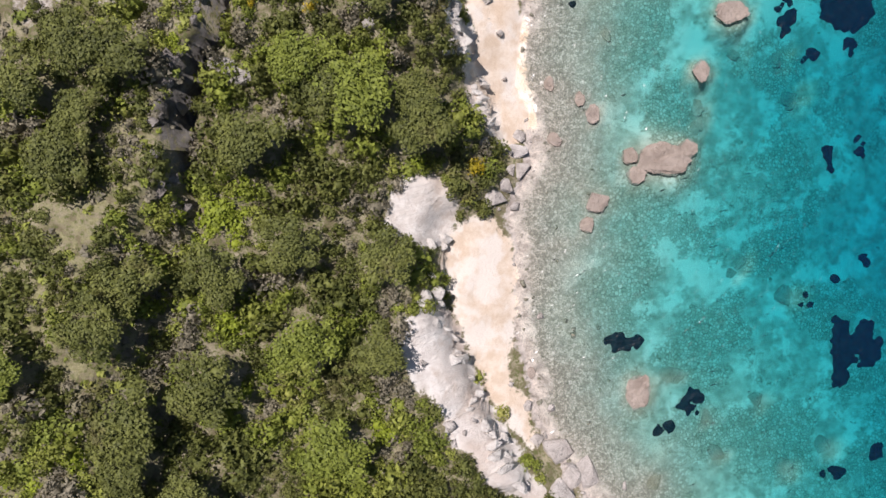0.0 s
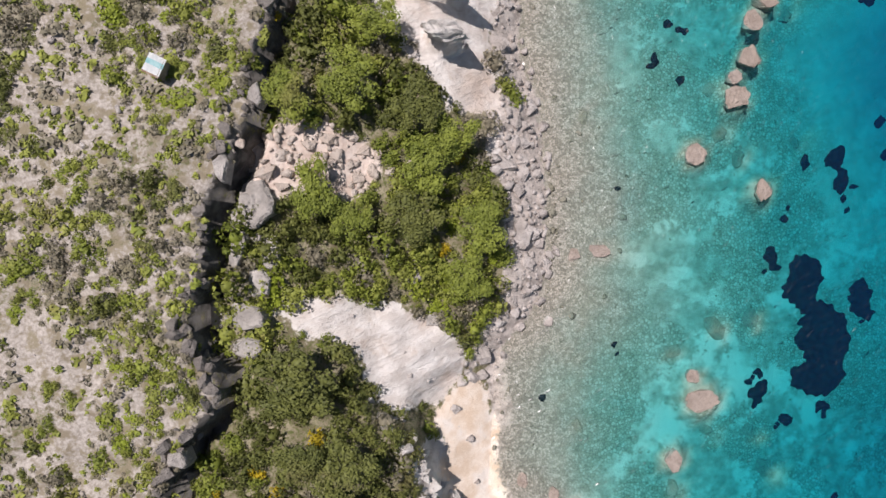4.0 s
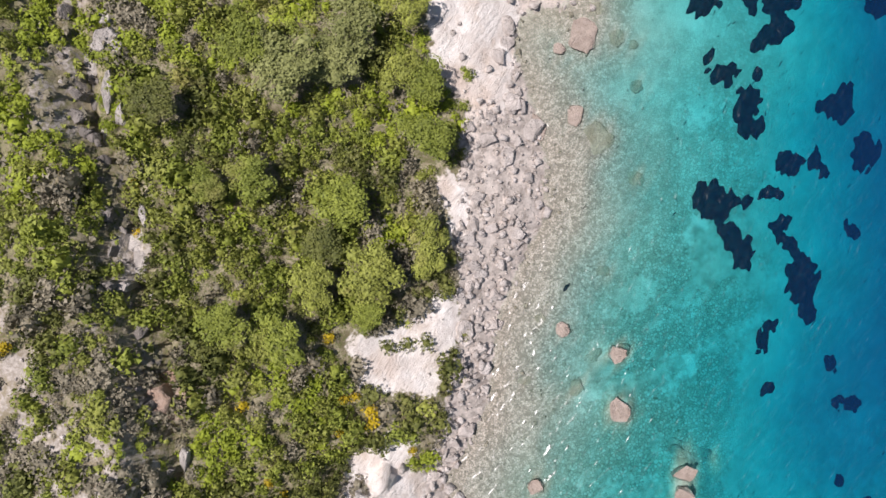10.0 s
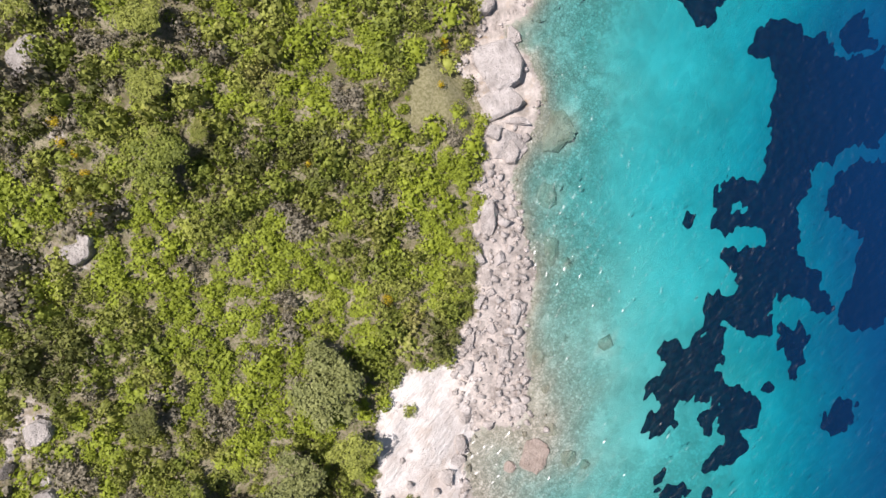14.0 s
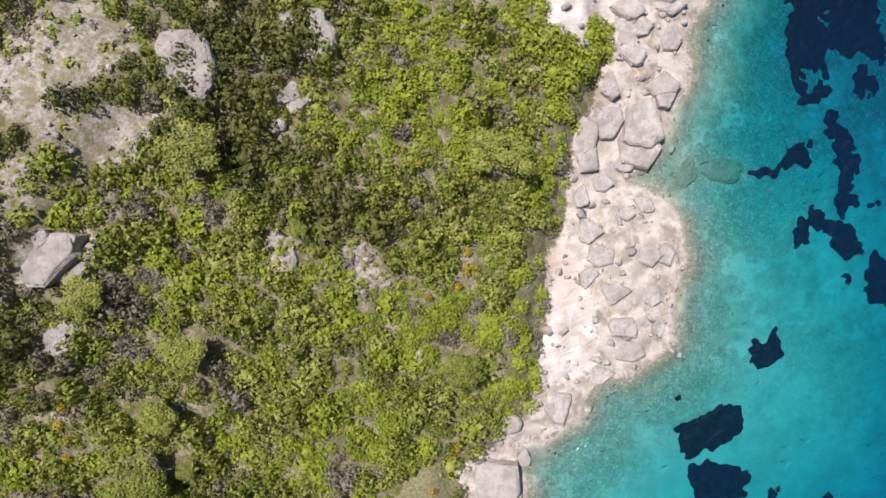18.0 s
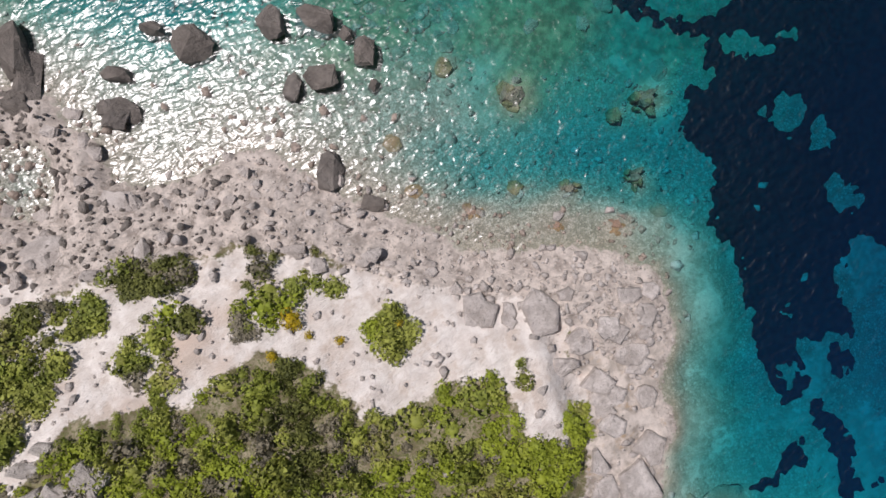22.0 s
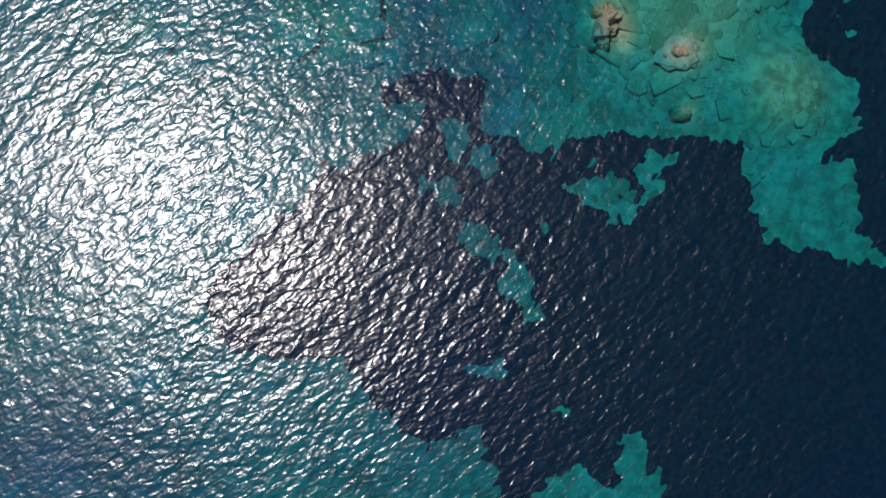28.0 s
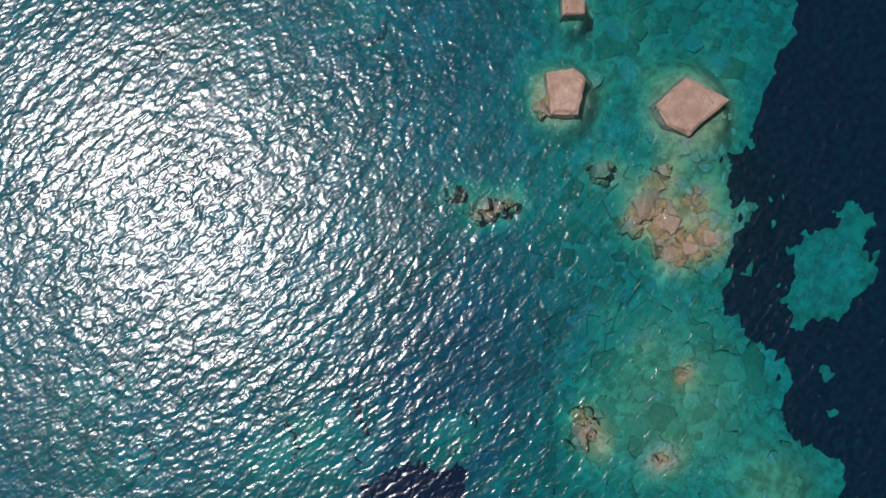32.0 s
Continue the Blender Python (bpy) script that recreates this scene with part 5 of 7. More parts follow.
def ground_values(x, y):
    z, shore, high = survey(x, y)
    stony = stony_stretch(x, y)
    w = {k: covered(x, y, k).astype(float) for k in ("marl", "sand", "talus", "gravel", "straw")}
    w["slab"] = covered(x, y, "ledge", 0.8) * 1.0
    rocky = covered(x, y, "rubble", 0.8) | ((shore > np.where(y < 42, -7.0, -2.5)) & (shore < np.where(y < 42, 0.6, 4.0)))
    w["rock"] = rocky.astype(float)
    bare = high & (rough(x, y, 0.13, 5, 5) > 0.505) & (stony > 0.5) & ((away(x, y, SCARP) > 10) | (y < 80))
    w["gravel"] = np.maximum(w["gravel"], bare * 0.9)
    w["gravel"] = np.maximum(w["gravel"], 0.50 * high * stony)
    w["straw"] = np.maximum(w["straw"], 0.45 * high * (1 - stony))
    # where the painted shade of the terrace edge goes
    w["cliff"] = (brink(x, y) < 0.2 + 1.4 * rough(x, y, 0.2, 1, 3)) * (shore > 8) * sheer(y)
    w["floor"] = np.where(y < 42, smooth(-shore + (rough(x, y, 0.3, 2, 4) - 0.5) * 5, 0, 5.5), 1.0) * (shore <= 0)
    w["pebble"] = (1 - smooth(-shore + (rough(x, y, 0.15, 2, 4) - 0.5) * 10 - 8 * smooth(y, 265, 285), 4, 20)) * (shore <= 0) * (1 - 0.6 * smooth(y, 140, 170) * (1 - smooth(y, 280, 300)))
    w["clean"] = smooth(y + 75 * smooth(-shore, 26, 46), 105, 165) * (1 - smooth(y, 225, 275)) * smooth(-shore, 5, 16) * (0.85 - 0.35 * smooth(y, 195, 225))
    w["reef"] = 0.95 * smooth(y, 285, 325) * np.maximum(smooth(-shore, 16, 34), smooth(y, 335, 350)) * (0.4 + 0.9 * rough(x, y, 0.12, 6, 4))
    w["brush"] = smooth(path_x(y) - x, 62, 78) * (shore > 3)
    for sx, sy, r in SHOALS:
        w["reef"] = np.maximum(w["reef"], 1 - smooth(np.hypot(x - sx, y - sy) + (rough(x, y, 0.25, 2, 4) - 0.5) * 12, 0.4 * r, 1.1 * r))
    for key in w:
        w[key] = soften(soften(w[key]))
    return z, w


sheet("ground", GROUND, 0.8, ground_values, label="scrub slope, pale eroded marl, shingle shore and sandy sea bed")


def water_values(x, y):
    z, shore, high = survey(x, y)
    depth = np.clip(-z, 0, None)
    # depths scaled by stretch to tune the painted water colour, not true depths
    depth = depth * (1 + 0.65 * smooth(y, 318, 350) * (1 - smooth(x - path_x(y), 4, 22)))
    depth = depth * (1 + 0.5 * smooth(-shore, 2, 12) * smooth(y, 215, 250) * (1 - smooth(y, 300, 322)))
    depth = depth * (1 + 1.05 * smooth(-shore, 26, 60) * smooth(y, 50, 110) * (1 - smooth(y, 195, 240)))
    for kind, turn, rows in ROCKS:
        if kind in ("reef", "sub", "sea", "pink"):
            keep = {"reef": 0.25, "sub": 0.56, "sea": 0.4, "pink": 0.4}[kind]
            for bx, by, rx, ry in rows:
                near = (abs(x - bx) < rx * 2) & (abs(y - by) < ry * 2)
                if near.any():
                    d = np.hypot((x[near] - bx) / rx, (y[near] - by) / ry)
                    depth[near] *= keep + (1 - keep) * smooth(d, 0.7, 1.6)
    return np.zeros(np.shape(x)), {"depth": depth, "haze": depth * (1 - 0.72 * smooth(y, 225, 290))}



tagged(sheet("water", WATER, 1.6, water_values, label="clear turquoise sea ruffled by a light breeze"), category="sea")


# ---- shared builders ----
def part(name, bm, mat, parent=None, label=""):
    me = bpy.data.meshes.new(name)
    bm.to_mesh(me)
    bm.free()
    me.materials.append(mat)
    ob = new(name, me)
    if parent:
        ob.parent = parent
    return tagged(ob, label)


def hull(rnd, points=18, flat=0.0, bevel=0.06):
    """An angular block of stone about one unit in radius."""
    bm = bmesh.new()
    for k in range(points):
        a, h = rnd.uniform(0, math.tau), rnd.uniform(-1, 1)
        r = math.sqrt(1 - abs(h) ** 3) * rnd.uniform(0.82, 1.06)
        z = h if h < 0 or flat == 0 else min(h, 1 - flat + rnd.uniform(-0.05, 0.05))
        bm.verts.new((r * math.cos(a), r * math.sin(a), z))
    made = bmesh.ops.convex_hull(bm, input=bm.verts)
    loose = [v for v in bm.verts if not v.link_faces]
    bmesh.ops.delete(bm, geom=loose, context="VERTS")
    if bevel:
        bmesh.ops.bevel(bm, geom=bm.edges[:], offset=bevel, segments=1, affect="EDGES", clamp_overlap=True)
    return bm


def plate(rnd, corners=8, rise=0.25, toward=None):
    """An angular slab about one unit in radius: a broken outline, sheer sides and a flat, slightly tilted top."""
    bm = bmesh.new()
    angles = sorted((k + rnd.uniform(-0.45, 0.45)) * math.tau / corners for k in range(corners))
    reach = [rnd.uniform(0.55, 1.1) for _ in angles]
    reach = [0.6 * r + 0.2 * reach[k - 1] + 0.2 * reach[(k + 1) % corners] for k, r in enumerate(reach)]
    lean, way = (rise * rnd.uniform(0.2, 0.9), rnd.uniform(0, math.tau)) if toward is None else (rise, toward)
    rings = []
    for z, k in ((-1.0, 1.06), (0.55, 1.0), (0.85, 0.93), (1.0, 0.80), (1.0, 0.38)):
        ring = []
        for a, r in zip(angles, reach):
            q = k * r * (1 + rnd.uniform(-0.03, 0.03))
            up = z + (lean * q * math.cos(a - way) + rnd.uniform(-0.05, 0.05) if z > 0 else 0)
            ring.append(bm.verts.new((q * math.cos(a), q * math.sin(a), up)))
        rings.append(ring)
    for lo, hi in zip(rings, rings[1:]):
        for i in range(corners):
            j = (i + 1) % corners
            bm.faces.new((lo[i], lo[j], hi[j], hi[i]))
    bm.faces.new(rings[-1])
    bm.faces.new(rings[0][::-1])
    return bm


def weather(bm, cuts, amount, seed):
    """Roughen a block: split its faces and push the points about."""
    bmesh.ops.triangulate(bm, faces=bm.faces[:])
    bmesh.ops.subdivide_edges(bm, edges=bm.edges[:], cuts=cuts, use_grid_fill=True)
    for v in bm.verts:
        p = v.co * 3.1 + Vector((seed * 7.1, seed * 3.3, 0))
        v.co += v.co.normalized() * (noise.fractal(p, 0.9, 2.1, 4) * amount)
    return bm


def elevation(x, y):
    return float(survey(np.array([x]), np.array([y]))[0][0])


LOOKS = {
    "sea": (SEA_ROCK, "sea_boulder", "pale pinkish limestone boulder standing out of the shallow sea", "boulder"),
    "sub": (SUNK_ROCK, "sunken_boulder", "pale boulder lying under clear turquoise water", "boulder"),
    "reef": (REEF_ROCK, "reef_rock", "brown algae-covered rock just below the sea surface", "rock"),
    "shore": (LIMESTONE, "shore_boulder", "grey-white limestone boulder on the stony shore", "boulder"),
    "ledge": (LIMESTONE, "ledge_block", "flat grey limestone slab on the rocky ledge by the sea", "rock slab"),
    "crag": (CRAG_ROCK, "crag", "weathered grey-white crag standing out of the scrub", "crag"),
    "talus": (PINK_ROCK, "fallen_block", "pinkish fallen block on the rockfall below the cliff", "rock"),
    "dark": (GREY_ROCK, "grey_boulder", "dark grey boulder in the bright shallows", "boulder"),
    "bluff": (MARL, "marl_buttress", "pale grey eroded marl buttress above the beach", "buttress"),
    "pink": (BROWN_ROCK, "sea_rock", "pinkish brown rock with a flat top breaking the sea surface", "rock"),
    "rust": (RUST_ROCK, "crag", "rust-stained crag on the edge of the terrace", "crag"),
}


def heap(x, y, rx, ry, z, turn, rnd):
    """A heap of angular blocks, broken from one reef."""
    c, s = math.cos(radians(turn)), math.sin(radians(turn))
    for k in range(9):
        a, d = rnd.uniform(0, math.tau), math.sqrt(rnd.random()) * 0.72 if k else 0.0
        dx, dy = rx * d * math.cos(a), ry * d * math.sin(a)
        r = (0.62 if k == 0 else rnd.uniform(0.26, 0.48)) * min(rx, ry)
        bm = hull(rnd, 14, 0.6, 0)
        weather(bm, 2, 0.09, rnd.randint(0, 99))
        up, down = z * (0.26 if k == 0 else rnd.uniform(0.34, 0.66)), z - 0.3
        bm.transform(Matrix.Diagonal((r, r * rnd.uniform(0.6, 1.1), (up - down) / 1.3, 1)))
        low = min(v.co.z for v in bm.verts)
        bm.transform(Matrix.Translation((0, 0, down - low)))
        ob = part("reef_rock", bm, REEF_ROCK if k % 3 else BROWN_ROCK)
        ob.matrix_world = pose(x + dx * c - dy * s, y + dx * s + dy * c, 0, 0, 0, rnd.uniform(0, 360))
        tagged(ob, "brown algae-covered block of a reef just below the surface", "rock", "reef rocks")


def build_rocks():
    xs = np.array([r[0] for _, _, rows in ROCKS for r in rows])
    ys = np.array([r[1] for _, _, rows in ROCKS for r in rows])
    zs = survey(xs, ys)[0]
    n = 0
    for kind, turn, rows in ROCKS:
        for x, y, rx, ry in rows:
            rnd = random.Random(n)
            z, size = float(zs[n]), (rx + ry) / 2
            n += 1
            if kind == "reef" and size > 1.5:
                heap(x, y, rx, ry, z, turn, rnd)
                continue
            flat = {"sea": 0.8, "sub": 0.6, "reef": 0.55}.get(kind, 0.1)
            if kind in ("ledge", "crag", "rust", "pink"):
                big = kind == "crag" and size > 2
                bm = plate(rnd, rnd.randint(9, 12) if big else 5 if kind == "pink" else rnd.randint(5, 8), 0.55 if big else 0.3, radians(-20 - turn) if big else None)
            else:
                bm = hull(rnd, {"sea": 26, "sub": 20, "reef": 24, "bluff": 24}.get(kind, 15 if size > 1.5 else 12), flat, 0.05 if size <= 0.9 else 0)
            if size > 0.9:
                weather(bm, 3 if size > 1.8 else 1, {"bluff": 0.24, "crag": 0.10, "rust": 0.14, "sea": 0.15, "sub": 0.14, "reef": 0.12, "ledge": 0.05, "pink": 0.06}.get(kind, 0.08), n)
            mean = min(rx, ry)
            if kind == "sea":
                up, down = 0.12 + 0.10 * mean, min(z, -0.2) - 0.3
            elif kind == "pink":
                up, down = 0.4 + 0.15 * mean, min(z, -0.2) - 0.3
            elif kind == "bluff":
                up, down = z + 0.9 + 0.95 * mean, z - 2.0
            elif kind == "dark":
                up, down = 0.5 + 0.6 * mean, min(z, 0.0) - 0.3
            elif kind == "sub":
                up, down = z + min(0.30 * mean, -0.5 * z), z - 0.5
            elif kind == "reef":
                up, down = z * 0.45, z - 0.3
            elif kind == "ledge":
                up, down = z + 0.5 + 0.22 * mean, z - 0.8
            elif kind in ("crag", "rust"):
                up, down = z + 0.5 + 0.45 * mean, z - 1.6
                rx, ry = rx * 1.05, ry * 1.05
            else:
                up, down = z + 0.55 * mean + 0.1, z - 0.35 * mean
            top = max(v.co.z for v in bm.verts)
            low = min(v.co.z for v in bm.verts)
            wide = max(max(abs(v.co.x), abs(v.co.y)) for v in bm.verts)
            bm.transform(Matrix.Translation((0, 0, down)) @ Matrix.Diagonal((rx / wide * 1.05, ry / wide * 1.05, (up - down) / (top - low), 1)) @ Matrix.Translation((0, 0, -low)))
            mat, name, label, cat = LOOKS[kind]
            ob = part(name, bm, mat)
            ob.matrix_world = pose(x, y, 0, 0, 0, turn)
            tagged(ob, label, cat, group=name.replace("_", " ") + "s")


build_rocks()


def scarp_blocks():
    """Broken blocks along the rock face of the terrace."""
    rnd = random.Random(41)
    for (ax, ay), (bx, by) in zip(SCARP, SCARP[1:]):
        run = math.hypot(bx - ax, by - ay)
        for _ in range(int(run / 0.9)):
            k, off = rnd.random(), rnd.uniform(-1.9, 0.3)
            x, y = ax + (bx - ax) * k + off * (by - ay) / run, ay + (by - ay) * k - off * (bx - ax) / run
            if rnd.random() > float(sheer(y)) or y > 185:
                continue
            size = rnd.uniform(0.35, 1.15)
            bm = hull(rnd, 12, 0.2, 0.05)
            weather(bm, 1, 0.09, rnd.randint(0, 99))
            bm.transform(Matrix.Diagonal((size, size * rnd.uniform(0.6, 1.2), size * rnd.uniform(0.7, 1.3), 1)))
            ob = part("scarp_block", bm, BROKEN_ROCK)
            ob.matrix_world = pose(x, y, elevation(x, y) + 0.15 * size, 0, 0, rnd.uniform(0, 360))
            tagged(ob, "broken grey block on the rock face of the terrace", "rock", "blocks of the rock face")


scarp_blocks()


def bank_blocks():
    """Crumbling blocks of marl along the top of the bank over the beach."""
    rnd = random.Random(17)
    for line in BANKS:
        for (ax, ay), (bx, by) in zip(line, line[1:]):
            run = math.hypot(bx - ax, by - ay)
            for _ in range(max(1, int(run / 1.2))):
                k = rnd.random()
                x, y = ax + (bx - ax) * k - rnd.uniform(0.2, 2.6), ay + (by - ay) * k
                size = rnd.uniform(0.5, 1.25)
                bm = hull(rnd, 13, 0.3, 0)
                weather(bm, 2, 0.13, rnd.randint(0, 99))
                bm.transform(Matrix.Diagonal((size * 1.3, size * rnd.uniform(0.5, 1.0), size * rnd.uniform(0.7, 1.2), 1)))
                ob = part("marl_block", bm, MARL)
                ob.matrix_world = pose(x, y, elevation(x, y) + 0.1 * size, 0, 0, rnd.uniform(-40, 40))
                tagged(ob, "white crumbling marl block on the bank over the beach", "rock", "blocks of the bank")


bank_blocks()


def quads_mesh(name, verts, faces, mat):
    me = bpy.data.meshes.new(name)
    fill(me, verts, faces)
    me.materials.append(mat)
    return me


def leaves(rs, centres, normals, size):
    """Little tilted leaf clumps, three corners each."""
    n = len(centres)
    nrm = normals + rs.normal(0, 0.55, (n, 3))
    nrm /= np.linalg.norm(nrm, axis=1)[:, None]
    a = np.cross(nrm, rs.normal(0, 1, (n, 3)))
    a /= np.linalg.norm(a, axis=1)[:, None] + 1e-9
    b = np.cross(nrm, a)
    s = size * rs.uniform(0.55, 1.25, (n, 1))
    corners = np.stack([centres - a * s - b * s * 0.5, centres + a * s * 0.9 - b * s * 0.6, centres + b * s * 1.05], 1)
    corners += rs.normal(0, 0.14, corners.shape) * s[:, None]
    return corners.reshape(-1, 3), np.arange(n * 3).reshape(n, 3)


def dome(rs, lumps, per, leaf, squash, heart=0.0):
    """Leaf clumps over a heap of rounded lumps about one unit in radius, with a dark heart."""
    vs, fs, base = [], [], 0
    for cx, cy, cz, r in lumps:
        k = max(6, int(per * r * r))
        u = rs.normal(0, 1, (k, 3))
        u[:, 2] = np.abs(u[:, 2]) * 1.1 - 0.25
        u /= np.linalg.norm(u, axis=1)[:, None]
        p = u * r * rs.uniform(0.80, 1.12, (k, 1)) * np.array([1, 1, squash]) + np.array([cx, cy, cz])
        v, f = leaves(rs, p, u + np.array([0, 0, 0.35]), leaf)
        vs.append(v), fs.append(f + base)
        base += len(v)
        if r < heart:
            continue
        ring = 7
        angles = np.linspace(0, math.tau, ring, endpoint=False) + rs.uniform(0, 1)
        rows = []
        for h, q in ((-0.40, 0.62), (0.0, 0.50), (0.30, 0.22)):
            rows.append(np.stack([cx + np.cos(angles) * q * r * rs.uniform(0.85, 1.1, ring), cy + np.sin(angles) * q * r * rs.uniform(0.85, 1.1, ring), np.full(ring, cz + h * r * squash)], 1))
        v = np.concatenate(rows)
        f = []
        for j in range(2):
            for i in range(ring):
                p, q = j * ring + i, j * ring + (i + 1) % ring
                f += [(p, q, q + ring), (p, q + ring, p + ring)]
        f += [(14, 14 + i, 15 + i) for i in range(1, ring - 1)]
        vs.append(v), fs.append(np.array(f) + base)
        base += len(v)
    return np.concatenate(vs), np.concatenate(fs)


RS = np.random.RandomState(11)


def bush_shape(k):
    rs = np.random.RandomState(100 + k)
    lumps = [(0, 0, 0.1, 0.72)]
    for i in range(3 + k % 3):
        a = rs.uniform(0, math.tau)
        lumps.append((0.5 * math.cos(a), 0.5 * math.sin(a), rs.uniform(-0.05, 0.2), rs.uniform(0.34, 0.55)))
    return dome(rs, lumps, 118, 0.122, 0.85, 0.6)


def tree_shape(k):
    rs = np.random.RandomState(300 + k)
    lumps = [(0, 0, 0.15, 0.5)]
    for i in range(13):
        a, d = rs.uniform(0, math.tau), math.sqrt(rs.uniform(0.08, 1)) * 0.74
        lumps.append((d * math.cos(a), d * math.sin(a), 0.28 - 0.45 * d * d + rs.uniform(-0.1, 0.1), rs.uniform(0.20, 0.36)))
    return dome(rs, lumps, 1900, 0.040, 0.8)


BUSHES = [bush_shape(k) for k in range(12)]
TREES = [tree_shape(k) for k in range(6)]


def placed(shapes, picks, xyz, radius, tall, turn):
    """One mesh out of many turned and scaled copies of a few shapes."""
    vs, fs, base = [], [], 0
    for k, (sv, sf) in enumerate(shapes):
        w = np.where(picks == k)[0]
        if not len(w):
            continue
        c, s = np.cos(turn[w])[:, None], np.sin(turn[w])[:, None]
        x = (sv[None, :, 0] * c - sv[None, :, 1] * s) * radius[w, None] + xyz[w, 0, None]
        y = (sv[None, :, 0] * s + sv[None, :, 1] * c) * radius[w, None] + xyz[w, 1, None]
        z = (sv[None, :, 2] + 0.1) * tall[w, None] + xyz[w, 2, None]
        vs.append(np.stack([x, y, z], -1).reshape(-1, 3))
        fs.append((sf[None] + (np.arange(len(w)) * len(sv))[:, None, None]).reshape(-1, sf.shape[1]) + base)
        base += len(vs[-1])
    return np.concatenate(vs), np.concatenate(fs)


PLANTS = []
PLANTS.append(("broom", 0, [(4.1, 11.2, 1.5, 1.8), (-49.7, 17.1, 0.7, 0.7)]))
PLANTS.append(("broom", -1, [(7.6, 69.0, 0.9, 1.2), (-23.0, 29.4, 0.7, 0.7), (-18.2, 31.5, 1.2, 0.7), (-16.0, 29.2, 1.0, 1.0), (-10.8, 35.4, 1.8, 1.5), (5.1, 56.8, 0.6, 0.6), (102.1, 257.4, 0.6, 0.6), (92.7, 235.9, 0.7, 0.7), (93.8, 233.7, 0.6, 0.6), (84.8, 248.8, 0.6, 0.6), (91.2, 231.2, 0.7, 0.7)]))
PLANTS.append(("broom", -12, [(-12.0, 92.2, 1.4, 1.4), (-2.2, 106.7, 0.6, 0.8), (7.9, 69.2, 0.8, 1.2), (-12.8, 85.2, 0.6, 0.6), (-4.0, 100.6, 0.7, 0.8), (5.7, 57.4, 0.8, 0.8), (2.4, 74.9, 0.6, 0.6)]))
PLANTS.append(("broom", -28, [(17.3, 124.3, 0.8, 1.1), (21.6, 123.4, 1.0, 1.7), (23.1, 115.9, 0.8, 0.8), (10.4, 133.9, 1.0, 1.0), (23.3, 135.2, 1.0, 1.0), (-4.6, 153.6, 1.0, 1.1), (11.5, 158.3, 0.8, 0.8), (14.5, 163.5, 0.8, 0.8), (7.4, 123.9, 0.7, 0.7), (8.0, 121.7, 0.7, 0.7), (20.8, 127.0, 1.3, 0.7)]))
PLANTS.append(("broom", -34, [(67.4, 181.1, 0.9, 1.0), (43.6, 218.5, 0.8, 1.1), (43.1, 216.3, 0.7, 0.7), (40.8, 211.1, 0.6, 0.6), (67.0, 201.7, 0.6, 0.6)]))
PLANTS.append(("broom", -5, [(43.9, 214.2, 0.7, 0.8), (43.5, 211.9, 0.6, 0.8), (41.6, 207.4, 0.6, 0.6), (90.3, 208.1, 0.7, 1.3), (86.5, 247.0, 0.8, 0.8), (92.6, 233.5, 0.8, 0.8), (87.3, 203.4, 0.6, 0.6), (87.3, 230.0, 0.7, 0.7)]))
PLANTS.append(("broom", -9, [(77.9, 288.8, 1.6, 1.9), (74.9, 284.9, 0.9, 0.9), (83.5, 284.4, 0.8, 0.8), (91.4, 284.3, 0.8, 0.8), (79.8, 285.9, 0.7, 0.7), (78.2, 288.0, 1.1, 1.1)]))
PLANTS.append(("lush", -9, [(75.6, 292.6, 2.8, 2.8), (77.2, 290.4, 2.3, 2.3), (81.7, 292.0, 2.0, 1.7), (75.4, 289.1, 1.7, 1.7), (63.0, 293.8, 2.6, 2.3), (60.9, 290.2, 1.8, 2.3), (62.6, 291.1, 2.0, 2.0), (99.2, 271.8, 3.5, 3.1), (90.6, 271.6, 3.1, 2.8), (94.9, 269.3, 3.1, 2.3), (101.6, 272.2, 1.5, 2.3), (111.4, 265.2, 1.2, 2.0), (103.7, 265.6, 1.2, 0.9), (74.3, 274.5, 1.7, 1.7), (85.3, 270.1, 2.0, 2.0), (93.7, 261.8, 1.8, 1.5)]))
PLANTS.append(("lush", -20, [(74.9, 291.1, 2.8, 3.1), (60.8, 291.0, 2.6, 3.4), (81.9, 292.0, 2.0, 1.6), (99.5, 272.6, 3.4, 1.9), (71.9, 283.1, 2.3, 1.1)]))
PLANTS.append(("dark", -9, [(61.9, 298.8, 3.8, 1.1), (64.1, 298.1, 3.0, 1.1), (51.1, 296.3, 3.3, 1.7), (47.7, 296.4, 3.0, 1.2), (46.8, 290.8, 3.0, 1.5), (44.9, 293.4, 1.8, 1.8), (48.0, 293.7, 2.3, 2.3), (42.3, 286.9, 3.0, 1.5), (38.5, 286.7, 2.3, 1.5), (61.5, 287.0, 1.5, 1.8), (58.3, 285.9, 2.6, 1.8), (68.6, 282.8, 3.0, 2.3)]))
PLANTS.append(("dark", -12, [(-0.5, 93.3, 2.6, 1.1), (2.5, 83.8, 0.8, 0.5), (5.0, 105.9, 1.5, 1.9), (7.3, 105.4, 1.5, 0.9)]))
PLANTS.append(("dark", -28, [(23.7, 129.9, 2.0, 1.9), (13.8, 117.3, 2.6, 1.5), (30.4, 128.5, 3.9, 1.2), (7.8, 103.0, 2.3, 1.9), (4.3, 103.1, 2.0, 1.5), (26.1, 115.8, 1.9, 2.3), (27.7, 120.3, 2.8, 1.9), (22.9, 122.9, 3.1, 2.3), (31.5, 131.4, 1.5, 0.9)]))
